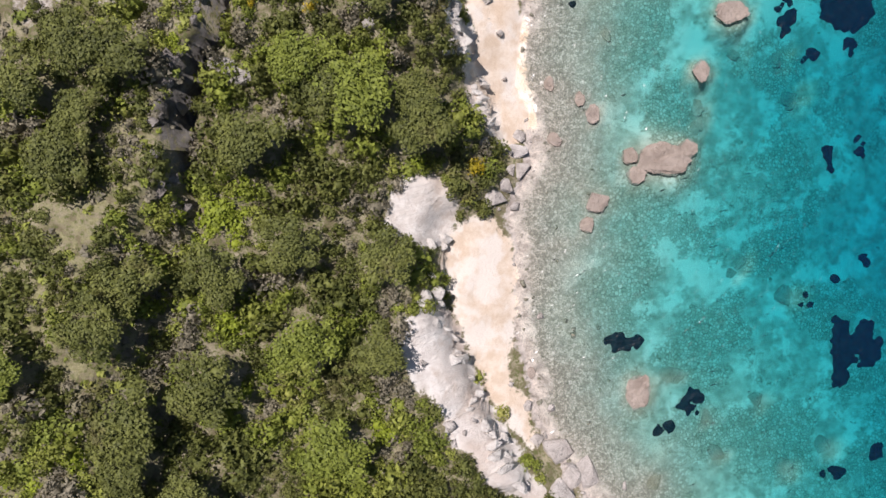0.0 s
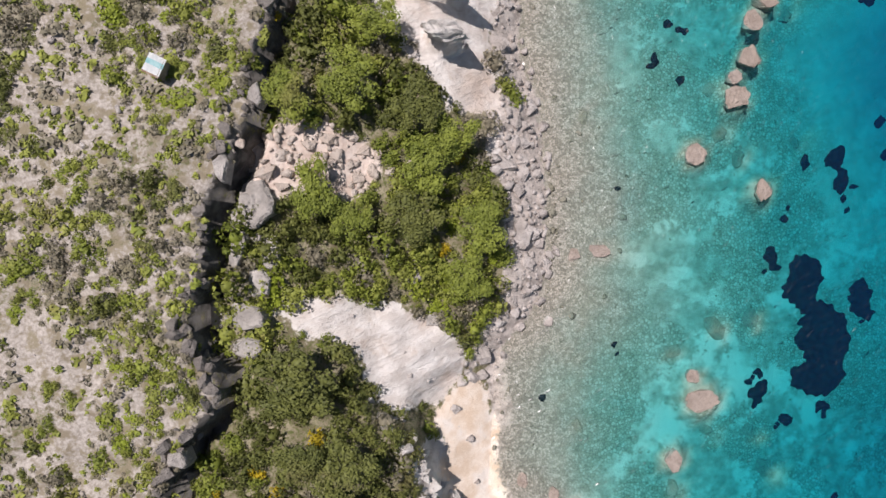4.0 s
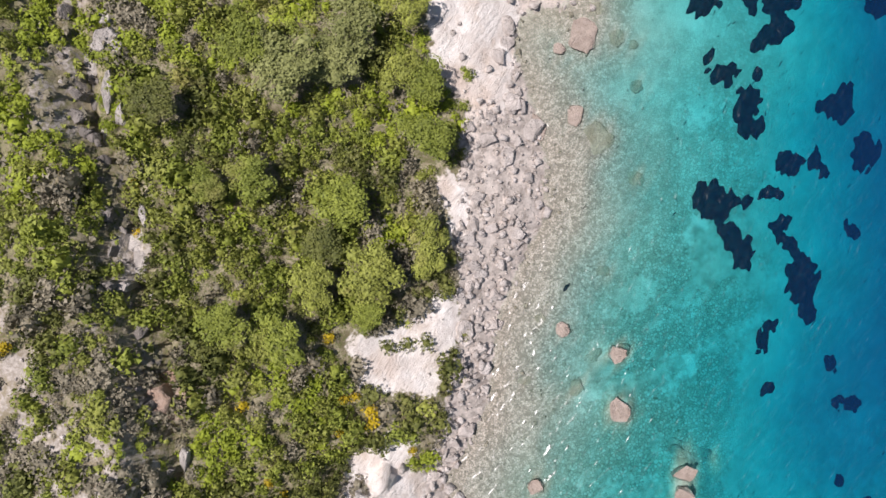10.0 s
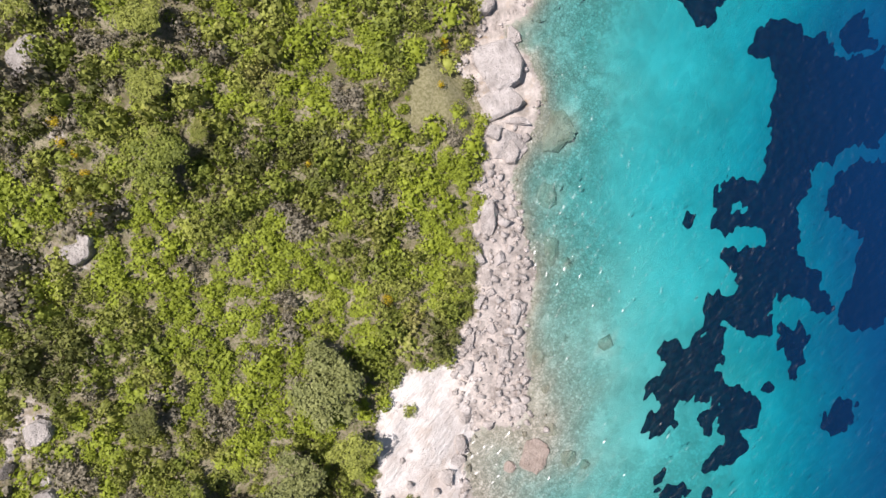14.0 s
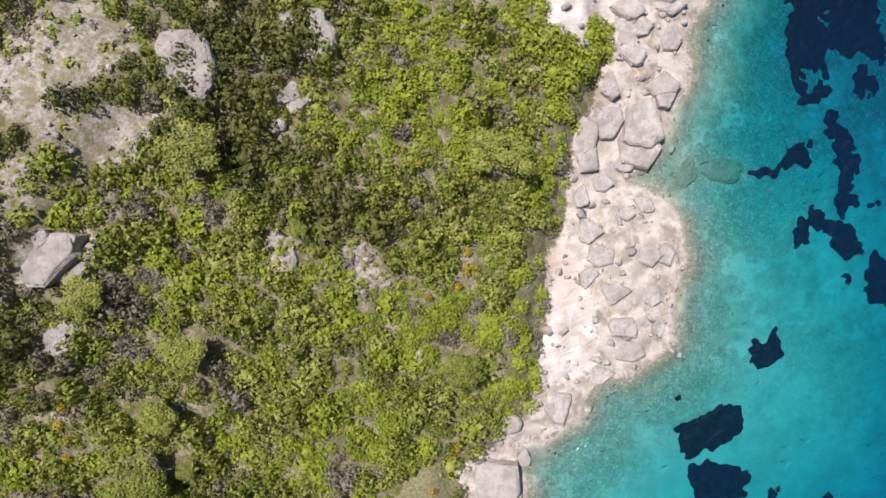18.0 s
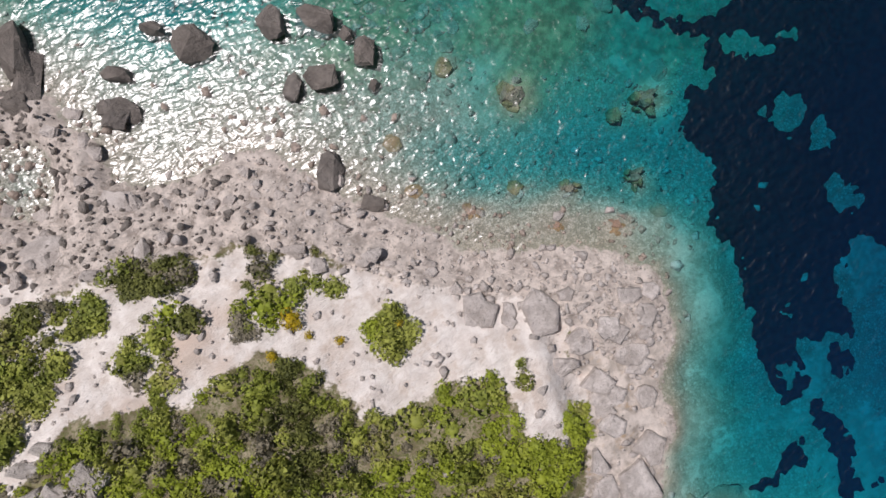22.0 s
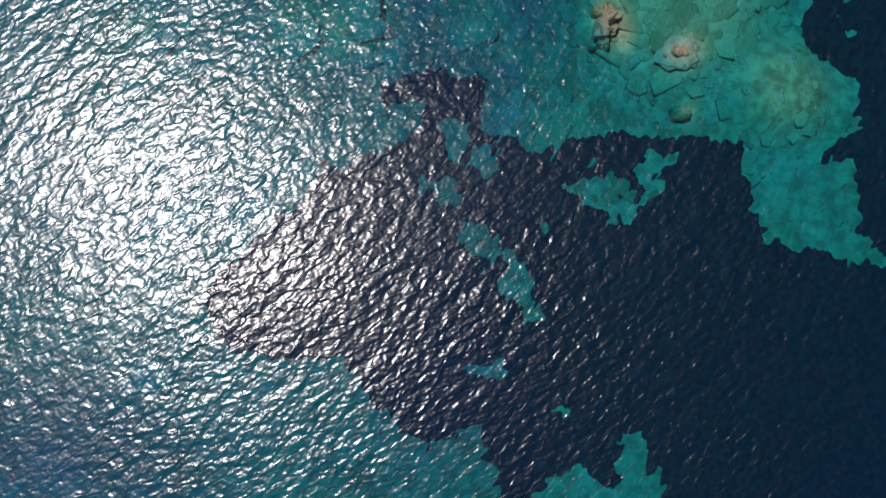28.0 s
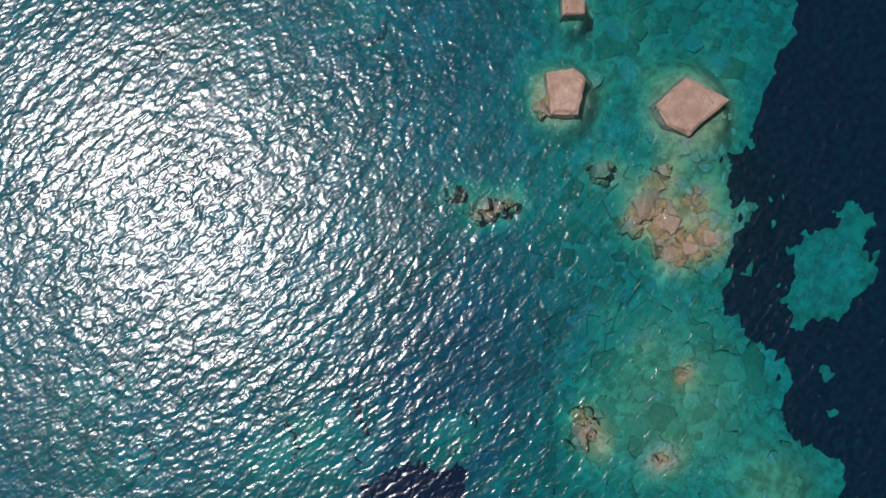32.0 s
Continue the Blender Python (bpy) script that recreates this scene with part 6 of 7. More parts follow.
PLANTS.append(("lush", -34, [(63.0, 166.7, 1.7, 1.3), (57.2, 155.1, 1.3, 1.3), (52.9, 156.1, 1.1, 1.3), (53.8, 151.7, 1.4, 0.9), (67.4, 174.6, 2.7, 3.1)]))
PLANTS.append(("lush", -5, [(100.8, 214.0, 1.7, 2.2), (92.7, 211.2, 2.8, 2.8), (95.1, 220.4, 3.4, 3.1)]))
PLANTS.append(("tree", 0, [(-41.7, 10.2, 4.5, 4.0), (-35.9, -4.2, 4.7, 3.6), (-35.5, -19.3, 5.0, 5.0), (-38.4, -8.5, 3.6, 4.3), (-36.3, -25.7, 4.0, 3.2), (-26.9, -2.8, 3.6, 4.3), (-39.1, 21.7, 4.3, 3.6), (-52.1, 18.8, 2.9, 2.9), (-52.8, 11.6, 2.4, 2.9), (-39.1, 14.5, 3.6, 2.9), (-6.8, -1.3, 4.3, 3.6), (-27.6, -15.7, 5.0, 4.3), (-16.9, -11.4, 4.3, 5.0), (-47.8, -12.8, 4.3, 3.6), (-22.6, 13.1, 4.7, 4.3), (-13.3, 19.5, 4.3, 4.3), (-3.2, 18.8, 3.6, 3.6), (-18.3, 0.8, 4.3, 3.6), (-7.5, -12.8, 4.3, 2.9), (-13.3, -24.3, 5.0, 4.3)]))
PLANTS.append(("tree", 0, [(-29.1, -28.6, 4.3, 3.6)]))
PLANTS.append(("pale_tree", -34, [(46.2, 166.6, 4.7, 4.1), (37.7, 165.8, 5.4, 4.1), (56.2, 174.8, 5.1, 4.7), (42.5, 163.8, 3.6, 3.6), (36.3, 168.9, 2.9, 2.6), (57.0, 178.6, 3.6, 2.9)]))
PLANTS.append(("tree", -34, [(16.8, 177.7, 2.2, 2.5), (32.1, 139.2, 4.7, 4.4), (40.1, 138.2, 2.9, 4.4), (34.6, 148.1, 4.4, 3.6), (34.9, 170.7, 3.6, 3.2), (47.3, 150.0, 3.6, 4.4), (54.3, 165.5, 2.9, 3.6), (35.8, 182.4, 2.5, 2.2), (26.7, 156.0, 3.6, 2.9), (29.3, 145.5, 3.3, 2.9), (22.6, 169.4, 3.6, 2.9), (22.1, 158.3, 2.9, 2.5), (4.9, 149.7, 3.6, 3.2), (19.1, 138.3, 4.4, 2.9), (15.1, 142.8, 3.3, 2.9), (29.2, 135.0, 2.9, 2.2), (25.8, 141.7, 3.6, 2.9), (51.4, 156.1, 3.6, 3.2), (49.4, 158.3, 2.9, 3.6)]))
PLANTS.append(("tree", -5, [(60.8, 248.6, 3.7, 4.1), (52.1, 208.7, 4.1, 3.8), (57.8, 210.2, 1.5, 1.8), (48.4, 231.9, 3.0, 2.7), (58.3, 224.5, 3.4, 3.0), (97.3, 247.8, 4.8, 3.4), (91.5, 220.3, 3.4, 2.7), (48.0, 246.7, 2.7, 2.5), (55.0, 217.3, 3.0, 2.3), (72.0, 239.1, 1.4, 1.5)]))
PLANTS.append(("tree", -1, [(-12.6, 33.8, 3.6, 2.9), (-6.9, 31.6, 4.3, 4.3), (-29.0, 41.3, 3.2, 3.6), (-13.1, 42.5, 5.8, 4.3), (-12.9, 57.6, 5.0, 3.6), (-9.8, 64.7, 4.3, 2.9), (8.1, 61.5, 3.6, 3.6), (8.6, 53.6, 3.2, 3.6), (3.8, 65.2, 3.6, 2.6), (-5.6, 61.7, 3.2, 2.9), (-10.0, 18.7, 6.5, 5.0), (-2.9, 15.7, 5.0, 4.3), (-17.1, 23.1, 4.3, 4.3), (6.8, 71.6, 2.9, 4.3), (-35.1, 21.3, 4.3, 3.6), (-46.0, 17.9, 4.3, 3.6), (-36.4, 27.8, 3.6, 3.2), (-35.1, 59.4, 3.6, 2.9), (-40.9, 57.4, 3.6, 2.9), (-25.7, 63.6, 2.4, 4.3)]))
PLANTS.append(("tree", -1, [(-28.8, 51.4, 3.2, 5.0)]))
PLANTS.append(("tree", -12, [(-5.1, 78.2, 4.3, 3.6), (-11.4, 79.6, 4.3, 4.3), (2.9, 75.0, 3.6, 3.6), (8.3, 73.1, 3.6, 2.8), (4.3, 68.2, 4.3, 3.6), (10.1, 64.8, 3.6, 4.3), (1.4, 61.5, 4.3, 3.6), (-6.8, 60.4, 4.3, 2.8), (-12.1, 76.1, 3.6, 2.8), (-13.9, 61.2, 4.3, 2.8), (-2.1, 85.6, 3.6, 2.8), (3.7, 78.5, 3.6, 2.8), (10.5, 59.6, 3.6, 3.6), (-10.6, 86.7, 2.8, 3.6), (2.0, 114.5, 4.3, 3.6), (-3.3, 113.4, 4.3, 3.6), (-2.4, 107.4, 3.6, 3.6), (-8.8, 97.9, 3.6, 3.6), (-21.3, 104.2, 3.6, 3.1), (-26.1, 98.7, 3.3, 2.8)]))
PLANTS.append(("tree", -12, [(-22.1, 90.6, 4.3, 3.3), (-26.5, 117.0, 3.6, 4.3), (-33.6, 80.8, 3.1, 3.1), (-22.8, 80.6, 4.3, 2.8), (-27.1, 74.2, 3.6, 3.1), (-31.9, 68.7, 2.8, 2.8), (-9.5, 114.8, 3.6, 4.3), (-12.4, 108.1, 3.6, 3.6)]))
# seagrass: single patches, wide meadows and the clearings in them
PATCHES = []
PATCHES.append((-0, [(51.0, 35.2, 1.5, 2.1), (60.6, 35.4, 4.3, 2.1), (55.3, 29.9, 1.3, 1.0), (58.1, 14.3, 1.2, 1.2), (60.4, -14.5, 2.0, 4.6), (64.1, -14.9, 1.7, 4.2), (59.7, -19.5, 1.5, 1.2), (64.9, -1.1, 1.0, 1.0), (59.7, -4.9, 0.8, 0.8), (35.9, -21.6, 2.2, 2.2), (26.3, -13.6, 2.7, 1.8), (64.9, -30.8, 1.2, 1.2), (60.0, 2.2, 0.6, 0.6), (31.8, -25.3, 2.0, 1.3), (11.7, -7.0, 0.5, 1.0), (10.6, 1.0, 1.0, 1.2), (17.2, -10.7, 0.6, 0.6), (63.5, 15.6, 1.2, 1.2), (61.4, 31.0, 0.8, 1.2), (54.3, -7.8, 0.8, 0.8)]))
PATCHES.append((-0, [(57.6, -32.8, 1.7, 0.8), (43.0, 3.1, 0.4, 0.4), (29.7, 28.5, 0.5, 0.3)]))
PATCHES.append((-1, [(59.1, 50.3, 3.3, 3.5), (61.4, 42.6, 4.0, 4.2), (60.5, 35.5, 3.8, 2.5), (51.2, 34.0, 1.5, 1.8), (55.3, 28.8, 1.2, 1.0), (53.3, 54.9, 2.5, 1.0), (65.3, 69.3, 1.3, 1.3), (59.6, 69.0, 0.8, 0.8), (65.6, 65.1, 1.2, 1.8), (58.0, 13.4, 1.0, 1.2), (68.0, 47.5, 1.7, 2.5), (67.0, 60.5, 0.7, 0.7), (29.3, 42.8, 0.7, 1.8), (15.7, 35.1, 1.2, 0.6), (18.2, 35.1, 0.8, 0.7), (56.8, 61.1, 0.7, 0.7), (40.2, 66.8, 0.4, 0.4), (30.5, 61.2, 0.5, 0.5), (63.0, 15.0, 1.2, 0.8)]))
PATCHES.append((-12, [(65.4, 68.7, 1.7, 1.3), (59.6, 68.0, 1.0, 1.3), (65.7, 64.4, 1.1, 2.3), (66.9, 59.9, 0.8, 0.7), (67.9, 62.8, 0.7, 1.0), (40.9, 88.2, 1.3, 1.7), (74.0, 98.9, 1.3, 1.5), (72.1, 92.1, 2.3, 1.2), (76.6, 101.0, 1.8, 0.8), (73.5, 74.7, 1.3, 0.8), (56.6, 59.9, 0.8, 0.8), (64.6, 95.2, 0.5, 0.5), (37.5, 84.2, 1.5, 0.8), (40.1, 80.6, 1.3, 0.7), (30.5, 60.0, 0.8, 0.4), (31.2, 65.0, 0.8, 1.3), (53.6, 53.7, 2.0, 2.0), (59.1, 49.6, 3.3, 3.5), (62.0, 41.2, 4.2, 4.3), (68.3, 46.7, 1.7, 3.0)]))
PATCHES.append((-12, [(74.1, 69.4, 1.5, 0.7), (57.0, 71.8, 0.5, 0.5)]))
PATCHES.append((-28, [(96.3, 117.1, 1.5, 2.0), (40.6, 87.3, 1.2, 1.5), (64.5, 68.0, 1.5, 1.2), (75.4, 99.5, 1.0, 2.8), (80.4, 83.1, 2.7, 1.3), (102.4, 123.2, 2.5, 1.2), (87.0, 117.4, 1.3, 1.0), (64.2, 94.2, 0.4, 0.7), (72.3, 90.3, 0.8, 0.8), (73.7, 69.2, 1.0, 0.8), (69.0, 85.0, 0.3, 0.3), (37.1, 82.9, 1.0, 1.0), (53.8, 121.7, 0.8, 0.5), (75.8, 128.5, 0.4, 0.4), (72.7, 74.5, 1.5, 1.0), (95.2, 105.4, 1.0, 1.7)]))
PATCHES.append((-34, [(125.1, 148.9, 1.8, 1.2), (90.3, 135.7, 2.1, 1.5), (92.4, 130.6, 1.7, 1.5), (89.5, 127.0, 2.1, 2.2), (92.6, 118.8, 2.1, 1.8), (103.8, 113.7, 2.7, 3.0), (105.0, 122.1, 1.5, 3.0), (79.1, 121.4, 3.0, 1.3), (94.7, 133.2, 1.0, 1.0), (96.5, 115.6, 1.3, 1.2), (89.9, 138.9, 0.8, 0.8), (111.9, 170.5, 1.2, 1.7), (87.5, 116.6, 1.3, 0.8)]))
PATCHES.append((-5, [(150.0, 182.6, 2.7, 2.2), (149.9, 230.2, 1.2, 0.6), (138.6, 197.1, 0.9, 2.0), (147.7, 195.8, 1.1, 2.0), (123.2, 213.6, 0.7, 0.7), (154.6, 241.1, 1.2, 0.8), (122.7, 203.3, 1.7, 0.6), (132.6, 210.2, 1.3, 1.7)]))
CLEARINGS = []
CLEARINGS.append((-9, [(155.6, 300.3, 1.2, 2.6), (155.8, 298.5, 1.9, 0.7), (161.4, 295.9, 1.1, 2.9), (161.6, 286.0, 1.9, 2.2), (163.1, 284.4, 2.6, 1.7), (146.2, 261.6, 0.9, 1.0), (152.9, 274.4, 0.7, 0.4)]))
CLEARINGS.append((-28, [(120.3, 168.0, 1.5, 0.8)]))
CLEARINGS.append((-2, [(145.3, 261.4, 0.8, 1.1)]))
CLEARINGS.append((-20, [(141.8, 329.3, 3.5, 4.3), (149.1, 326.6, 2.4, 2.1), (148.8, 320.7, 4.3, 2.9), (156.5, 299.2, 2.1, 2.4), (161.2, 295.6, 2.1, 2.9), (152.7, 311.3, 4.3, 1.7), (148.2, 269.5, 0.6, 0.6), (146.3, 259.5, 0.9, 1.2), (159.1, 312.2, 0.7, 1.0)]))
CLEARINGS.append((-26, [(148.4, 362.0, 1.4, 5.2), (146.4, 371.2, 2.2, 2.9), (137.3, 353.8, 3.8, 1.2), (151.9, 331.7, 2.2, 3.5), (152.5, 327.1, 1.2, 1.7), (137.8, 331.5, 2.9, 4.0), (142.8, 332.9, 2.2, 1.9), (145.6, 326.7, 2.4, 2.1), (144.0, 320.7, 3.8, 3.1), (149.5, 319.9, 1.9, 1.6), (137.5, 325.9, 2.6, 1.7), (166.1, 371.1, 2.8, 2.2), (169.0, 366.2, 1.7, 1.7), (172.9, 368.2, 1.7, 1.7), (151.9, 382.4, 1.9, 2.4), (145.1, 343.3, 1.0, 1.0), (144.2, 380.5, 1.7, 1.7), (175.2, 370.9, 2.6, 1.4), (137.1, 325.1, 2.6, 1.4), (155.1, 310.9, 0.7, 0.7)]))
CLEARINGS.append((-26, [(152.2, 301.2, 0.9, 0.9)]))
CLEARINGS.append((-29, [(219.5, 394.0, 3.9, 6.0), (227.7, 398.2, 2.2, 3.4), (214.9, 392.6, 2.6, 2.6), (213.6, 380.7, 0.9, 0.9), (164.7, 372.5, 3.4, 1.2), (166.5, 367.8, 1.2, 2.2), (150.2, 388.5, 1.2, 3.4), (151.2, 384.1, 1.0, 1.9), (145.2, 374.2, 2.2, 1.9), (147.4, 365.7, 1.4, 4.3), (143.5, 383.4, 3.1, 1.2), (160.7, 382.7, 2.6, 1.7)]))
CLEARINGS.append((-30, [(221.8, 393.5, 4.7, 6.8), (215.6, 391.2, 3.4, 3.4), (225.5, 391.4, 1.7, 4.2), (211.9, 379.7, 0.7, 0.7), (210.3, 375.3, 0.6, 0.6), (213.2, 408.3, 1.2, 1.2)]))
MEADOWS = []
MEADOWS.append([(76.2, 123.7), (78.5, 124.4), (81.2, 123.4), (81.0, 121.1), (82.4, 119.4), (84.6, 118.2), (83.6, 116.4), (81.1, 117.8), (79.2, 117.8), (81.1, 114.4), (80.3, 112.0), (80.0, 109.8), (78.0, 109.5), (76.0, 112.0), (77.0, 113.8), (76.0, 115.3), (77.5, 118.3), (75.0, 120.6), (75.3, 122.3)])
MEADOWS.append([(88.4, 130.4), (91.4, 132.5), (93.4, 131.9), (92.6, 129.5), (91.3, 128.8), (90.4, 125.5), (88.9, 125.3), (87.9, 128.7)])
MEADOWS.append([(90.6, 120.6), (92.7, 121.9), (94.6, 120.9), (93.7, 117.5), (91.5, 117.8), (89.9, 119.2)])
MEADOWS.append([(83.9, 114.3), (87.2, 113.5), (88.1, 111.6), (86.2, 110.7), (86.9, 107.5), (87.1, 103.6), (85.1, 99.9), (82.4, 96.7), (80.7, 97.1), (81.8, 100.8), (81.5, 103.8), (82.7, 106.0), (85.0, 107.6), (84.0, 111.0)])
MEADOWS.append([(82.6, 92.8), (83.3, 89.6), (81.7, 87.6), (81.2, 89.3)])
MEADOWS.append([(131.2, 187.5), (133.9, 189.8), (137.3, 191.8), (139.7, 191.0), (142.1, 188.3), (142.6, 185.7), (146.0, 184.8), (145.9, 181.1), (150.0, 179.8), (154.3, 179.0), (151.1, 169.3), (145.3, 165.7), (140.1, 168.4), (137.2, 166.6), (133.3, 168.2), (132.1, 165.1), (129.3, 164.2), (127.5, 160.9), (126.3, 157.7), (125.9, 155.1), (127.3, 152.4), (125.7, 150.4), (126.8, 148.8), (125.6, 146.6), (122.9, 148.6), (122.6, 151.6), (119.6, 153.2), (117.1, 151.2), (115.9, 148.9), (113.7, 149.2), (111.4, 150.4), (110.0, 153.0), (110.0, 154.9), (107.7, 150.5), (105.4, 148.8), (106.1, 145.6), (107.7, 143.3), (109.7, 139.9), (107.0, 138.5), (104.0, 138.2), (103.2, 135.7), (99.6, 135.3), (96.6, 135.9), (95.1, 137.6), (100.6, 139.0), (102.2, 143.8), (100.8, 146.5), (97.4, 147.4), (92.5, 144.3), (90.3, 146.4), (95.0, 149.1), (93.0, 151.6), (97.2, 153.2), (98.8, 157.1), (101.2, 156.3), (104.8, 153.9), (107.9, 158.0), (110.2, 160.6), (111.6, 157.9), (113.9, 159.5), (112.3, 161.8), (115.0, 164.2), (120.6, 161.2), (121.2, 163.3), (118.6, 165.6), (115.8, 165.7), (114.9, 168.5), (116.9, 171.3), (120.7, 173.1), (124.2, 170.7), (123.9, 168.5), (126.3, 171.0), (131.3, 177.9), (133.7, 182.3), (134.5, 185.7)])
MEADOWS.append([(132.0, 160.4), (136.3, 164.8), (142.3, 165.4), (148.3, 162.2), (136.8, 140.7), (128.5, 141.3), (126.0, 145.5), (131.0, 149.5), (136.4, 154.2), (133.6, 158.1)])
MEADOWS.append([(117.1, 149.3), (120.8, 148.2), (120.7, 145.4), (118.0, 142.1), (115.4, 141.6), (115.5, 146.3)])
MEADOWS.append([(117.4, 134.8), (120.5, 135.1), (123.0, 132.8), (120.3, 129.5), (116.6, 129.6), (115.7, 132.4)])
MEADOWS.append([(109.8, 143.6), (112.7, 142.1), (111.2, 141.0), (108.4, 142.9)])
MEADOWS.append([(99.3, 145.4), (102.3, 144.8), (100.7, 140.9), (98.0, 141.3)])
MEADOWS.append([(149.9, 185.1), (152.8, 185.5), (152.8, 179.8), (149.9, 181.3), (148.6, 183.4)])
MEADOWS.append([(123.2, 210.3), (128.2, 211.0), (130.8, 212.5), (133.7, 210.7), (133.1, 207.4), (129.7, 205.9), (127.1, 203.9), (125.8, 203.5), (124.2, 206.1), (123.5, 207.8)])
MEADOWS.append([(125.4, 203.5), (127.9, 203.0), (131.2, 202.4), (134.6, 201.9), (134.0, 198.1), (131.4, 196.5), (129.6, 194.1), (127.5, 194.2), (125.6, 197.6)])
MEADOWS.append([(134.5, 221.6), (137.5, 221.9), (138.0, 224.0), (139.6, 223.5), (139.0, 218.9), (136.8, 216.5), (134.8, 217.8)])
MEADOWS.append([(142.8, 262.3), (144.6, 263.9), (147.1, 263.8), (147.7, 258.8), (146.0, 256.8), (144.3, 256.4), (143.1, 259.8)])
MEADOWS.append([(135.1, 246.8), (139.7, 247.8), (142.4, 250.6), (144.9, 251.8), (144.7, 247.2), (144.7, 245.9), (141.4, 246.9), (137.1, 244.6), (135.0, 245.5)])
MEADOWS.append([(146.8, 256.7), (150.1, 255.8), (152.4, 251.1), (152.1, 241.9), (150.3, 239.4), (148.7, 242.0), (149.0, 248.7), (147.9, 253.8)])
MEADOWS.append([(141.1, 239.0), (143.6, 239.3), (144.5, 241.8), (147.0, 241.6), (147.4, 239.5), (150.3, 238.6), (152.6, 235.1), (152.2, 233.5), (150.0, 233.1), (147.6, 235.3), (145.6, 236.3), (144.3, 237.1), (144.3, 235.5), (141.7, 233.9), (140.9, 234.8)])
MEADOWS.append([(152.9, 230.5), (155.0, 235.0), (159.1, 229.8), (157.3, 225.7), (153.6, 226.7)])
MEADOWS.append([(139.3, 301.1), (141.0, 303.4), (141.0, 306.0), (144.7, 305.0), (146.9, 313.7), (179.0, 308.7), (174.2, 277.5), (162.1, 277.7), (161.7, 275.1), (157.2, 274.1), (156.1, 272.6), (158.1, 268.8), (158.6, 263.5), (155.9, 265.7), (152.2, 264.5), (148.2, 266.0), (147.9, 261.7), (147.8, 258.3), (145.7, 256.0), (144.4, 255.8), (143.7, 259.8), (142.0, 265.3), (142.5, 271.2), (142.1, 274.7), (143.4, 277.1), (142.5, 282.5), (139.2, 283.8), (139.5, 288.1), (141.7, 288.6), (142.8, 295.4), (141.0, 298.2)])
MEADOWS.append([(153.1, 261.8), (155.4, 262.7), (157.3, 261.1), (157.0, 258.6), (154.7, 258.1), (152.7, 259.2)])
MEADOWS.append([(135.5, 335.8), (136.8, 323.3), (141.6, 318.7), (147.3, 314.3), (147.8, 308.1), (141.6, 303.9), (139.7, 300.0), (142.6, 294.3), (139.9, 286.9), (142.4, 281.4), (143.0, 275.6), (142.5, 269.3), (142.5, 261.9), (144.0, 255.8), (148.1, 257.0), (149.2, 264.9), (156.3, 264.1), (158.5, 262.4), (157.8, 272.8), (161.7, 276.0), (163.3, 282.8), (159.1, 286.2), (164.2, 289.9), (182.0, 283.2), (221.1, 313.1), (186.5, 344.6), (139.1, 345.6)])
MEADOWS.append([(128.7, 395.9), (137.2, 385.8), (156.2, 385.1), (188.3, 368.2), (184.1, 353.9), (198.7, 340.9), (220.9, 321.2), (190.3, 259.2), (147.7, 289.9), (142.1, 304.1), (146.0, 308.1), (153.0, 308.5), (145.2, 314.3), (134.4, 321.6), (130.1, 328.6), (132.0, 342.1), (132.7, 347.5), (124.2, 347.9), (119.5, 357.9), (120.3, 371.1), (127.2, 387.0)])
MEADOWS.append([(210.6, 407.7), (204.8, 397.3), (205.3, 391.1), (210.7, 385.2), (206.0, 381.9), (206.9, 376.6), (203.5, 375.6), (208.2, 370.0), (207.1, 362.8), (198.6, 359.8), (201.5, 356.2), (199.7, 349.5), (199.2, 341.9), (220.6, 339.8), (253.7, 399.4), (228.1, 423.4), (215.3, 410.9)])
MEADOWS.append([(151.7, 398.3), (158.1, 393.8), (154.4, 387.0), (159.1, 381.4), (174.5, 370.0), (184.7, 367.3), (183.7, 360.0), (183.0, 353.5), (188.3, 350.6), (192.6, 344.2), (198.4, 339.1), (215.0, 327.9), (201.2, 320.8), (103.3, 374.9), (104.5, 385.9), (115.4, 387.9), (128.7, 392.3), (141.8, 391.0)])
MEADOWS.append([(237.1, 431.7), (229.5, 425.3), (221.6, 415.2), (214.5, 416.3), (210.4, 406.0), (209.8, 401.4), (205.3, 397.2), (205.6, 389.2), (210.2, 383.6), (205.2, 381.6), (205.0, 372.9), (208.4, 367.0), (205.5, 361.9), (227.4, 349.2), (278.4, 437.2), (251.3, 452.9)])
MEADOWS.append([(144.5, 402.0), (151.2, 400.0), (158.6, 395.8), (155.3, 391.8), (142.8, 399.0)])



def limb(bm, a, b, ra, rb, sides=7):
    d = (Vector(b) - Vector(a))
    made = bmesh.ops.create_cone(bm, cap_ends=True, segments=sides, radius1=ra, radius2=rb, depth=d.length)
    m = Matrix.Translation((Vector(a) + Vector(b)) / 2) @ d.to_track_quat("Z", "Y").to_matrix().to_4x4()
    bmesh.ops.transform(bm, matrix=m, verts=made["verts"])


SHRUB_WORDS = {"broom": "yellow flowering broom bush on the slope", "lush": "bright green rounded shrub on pale ground", "dark": "dark olive low shrub on pale eroded ground"}


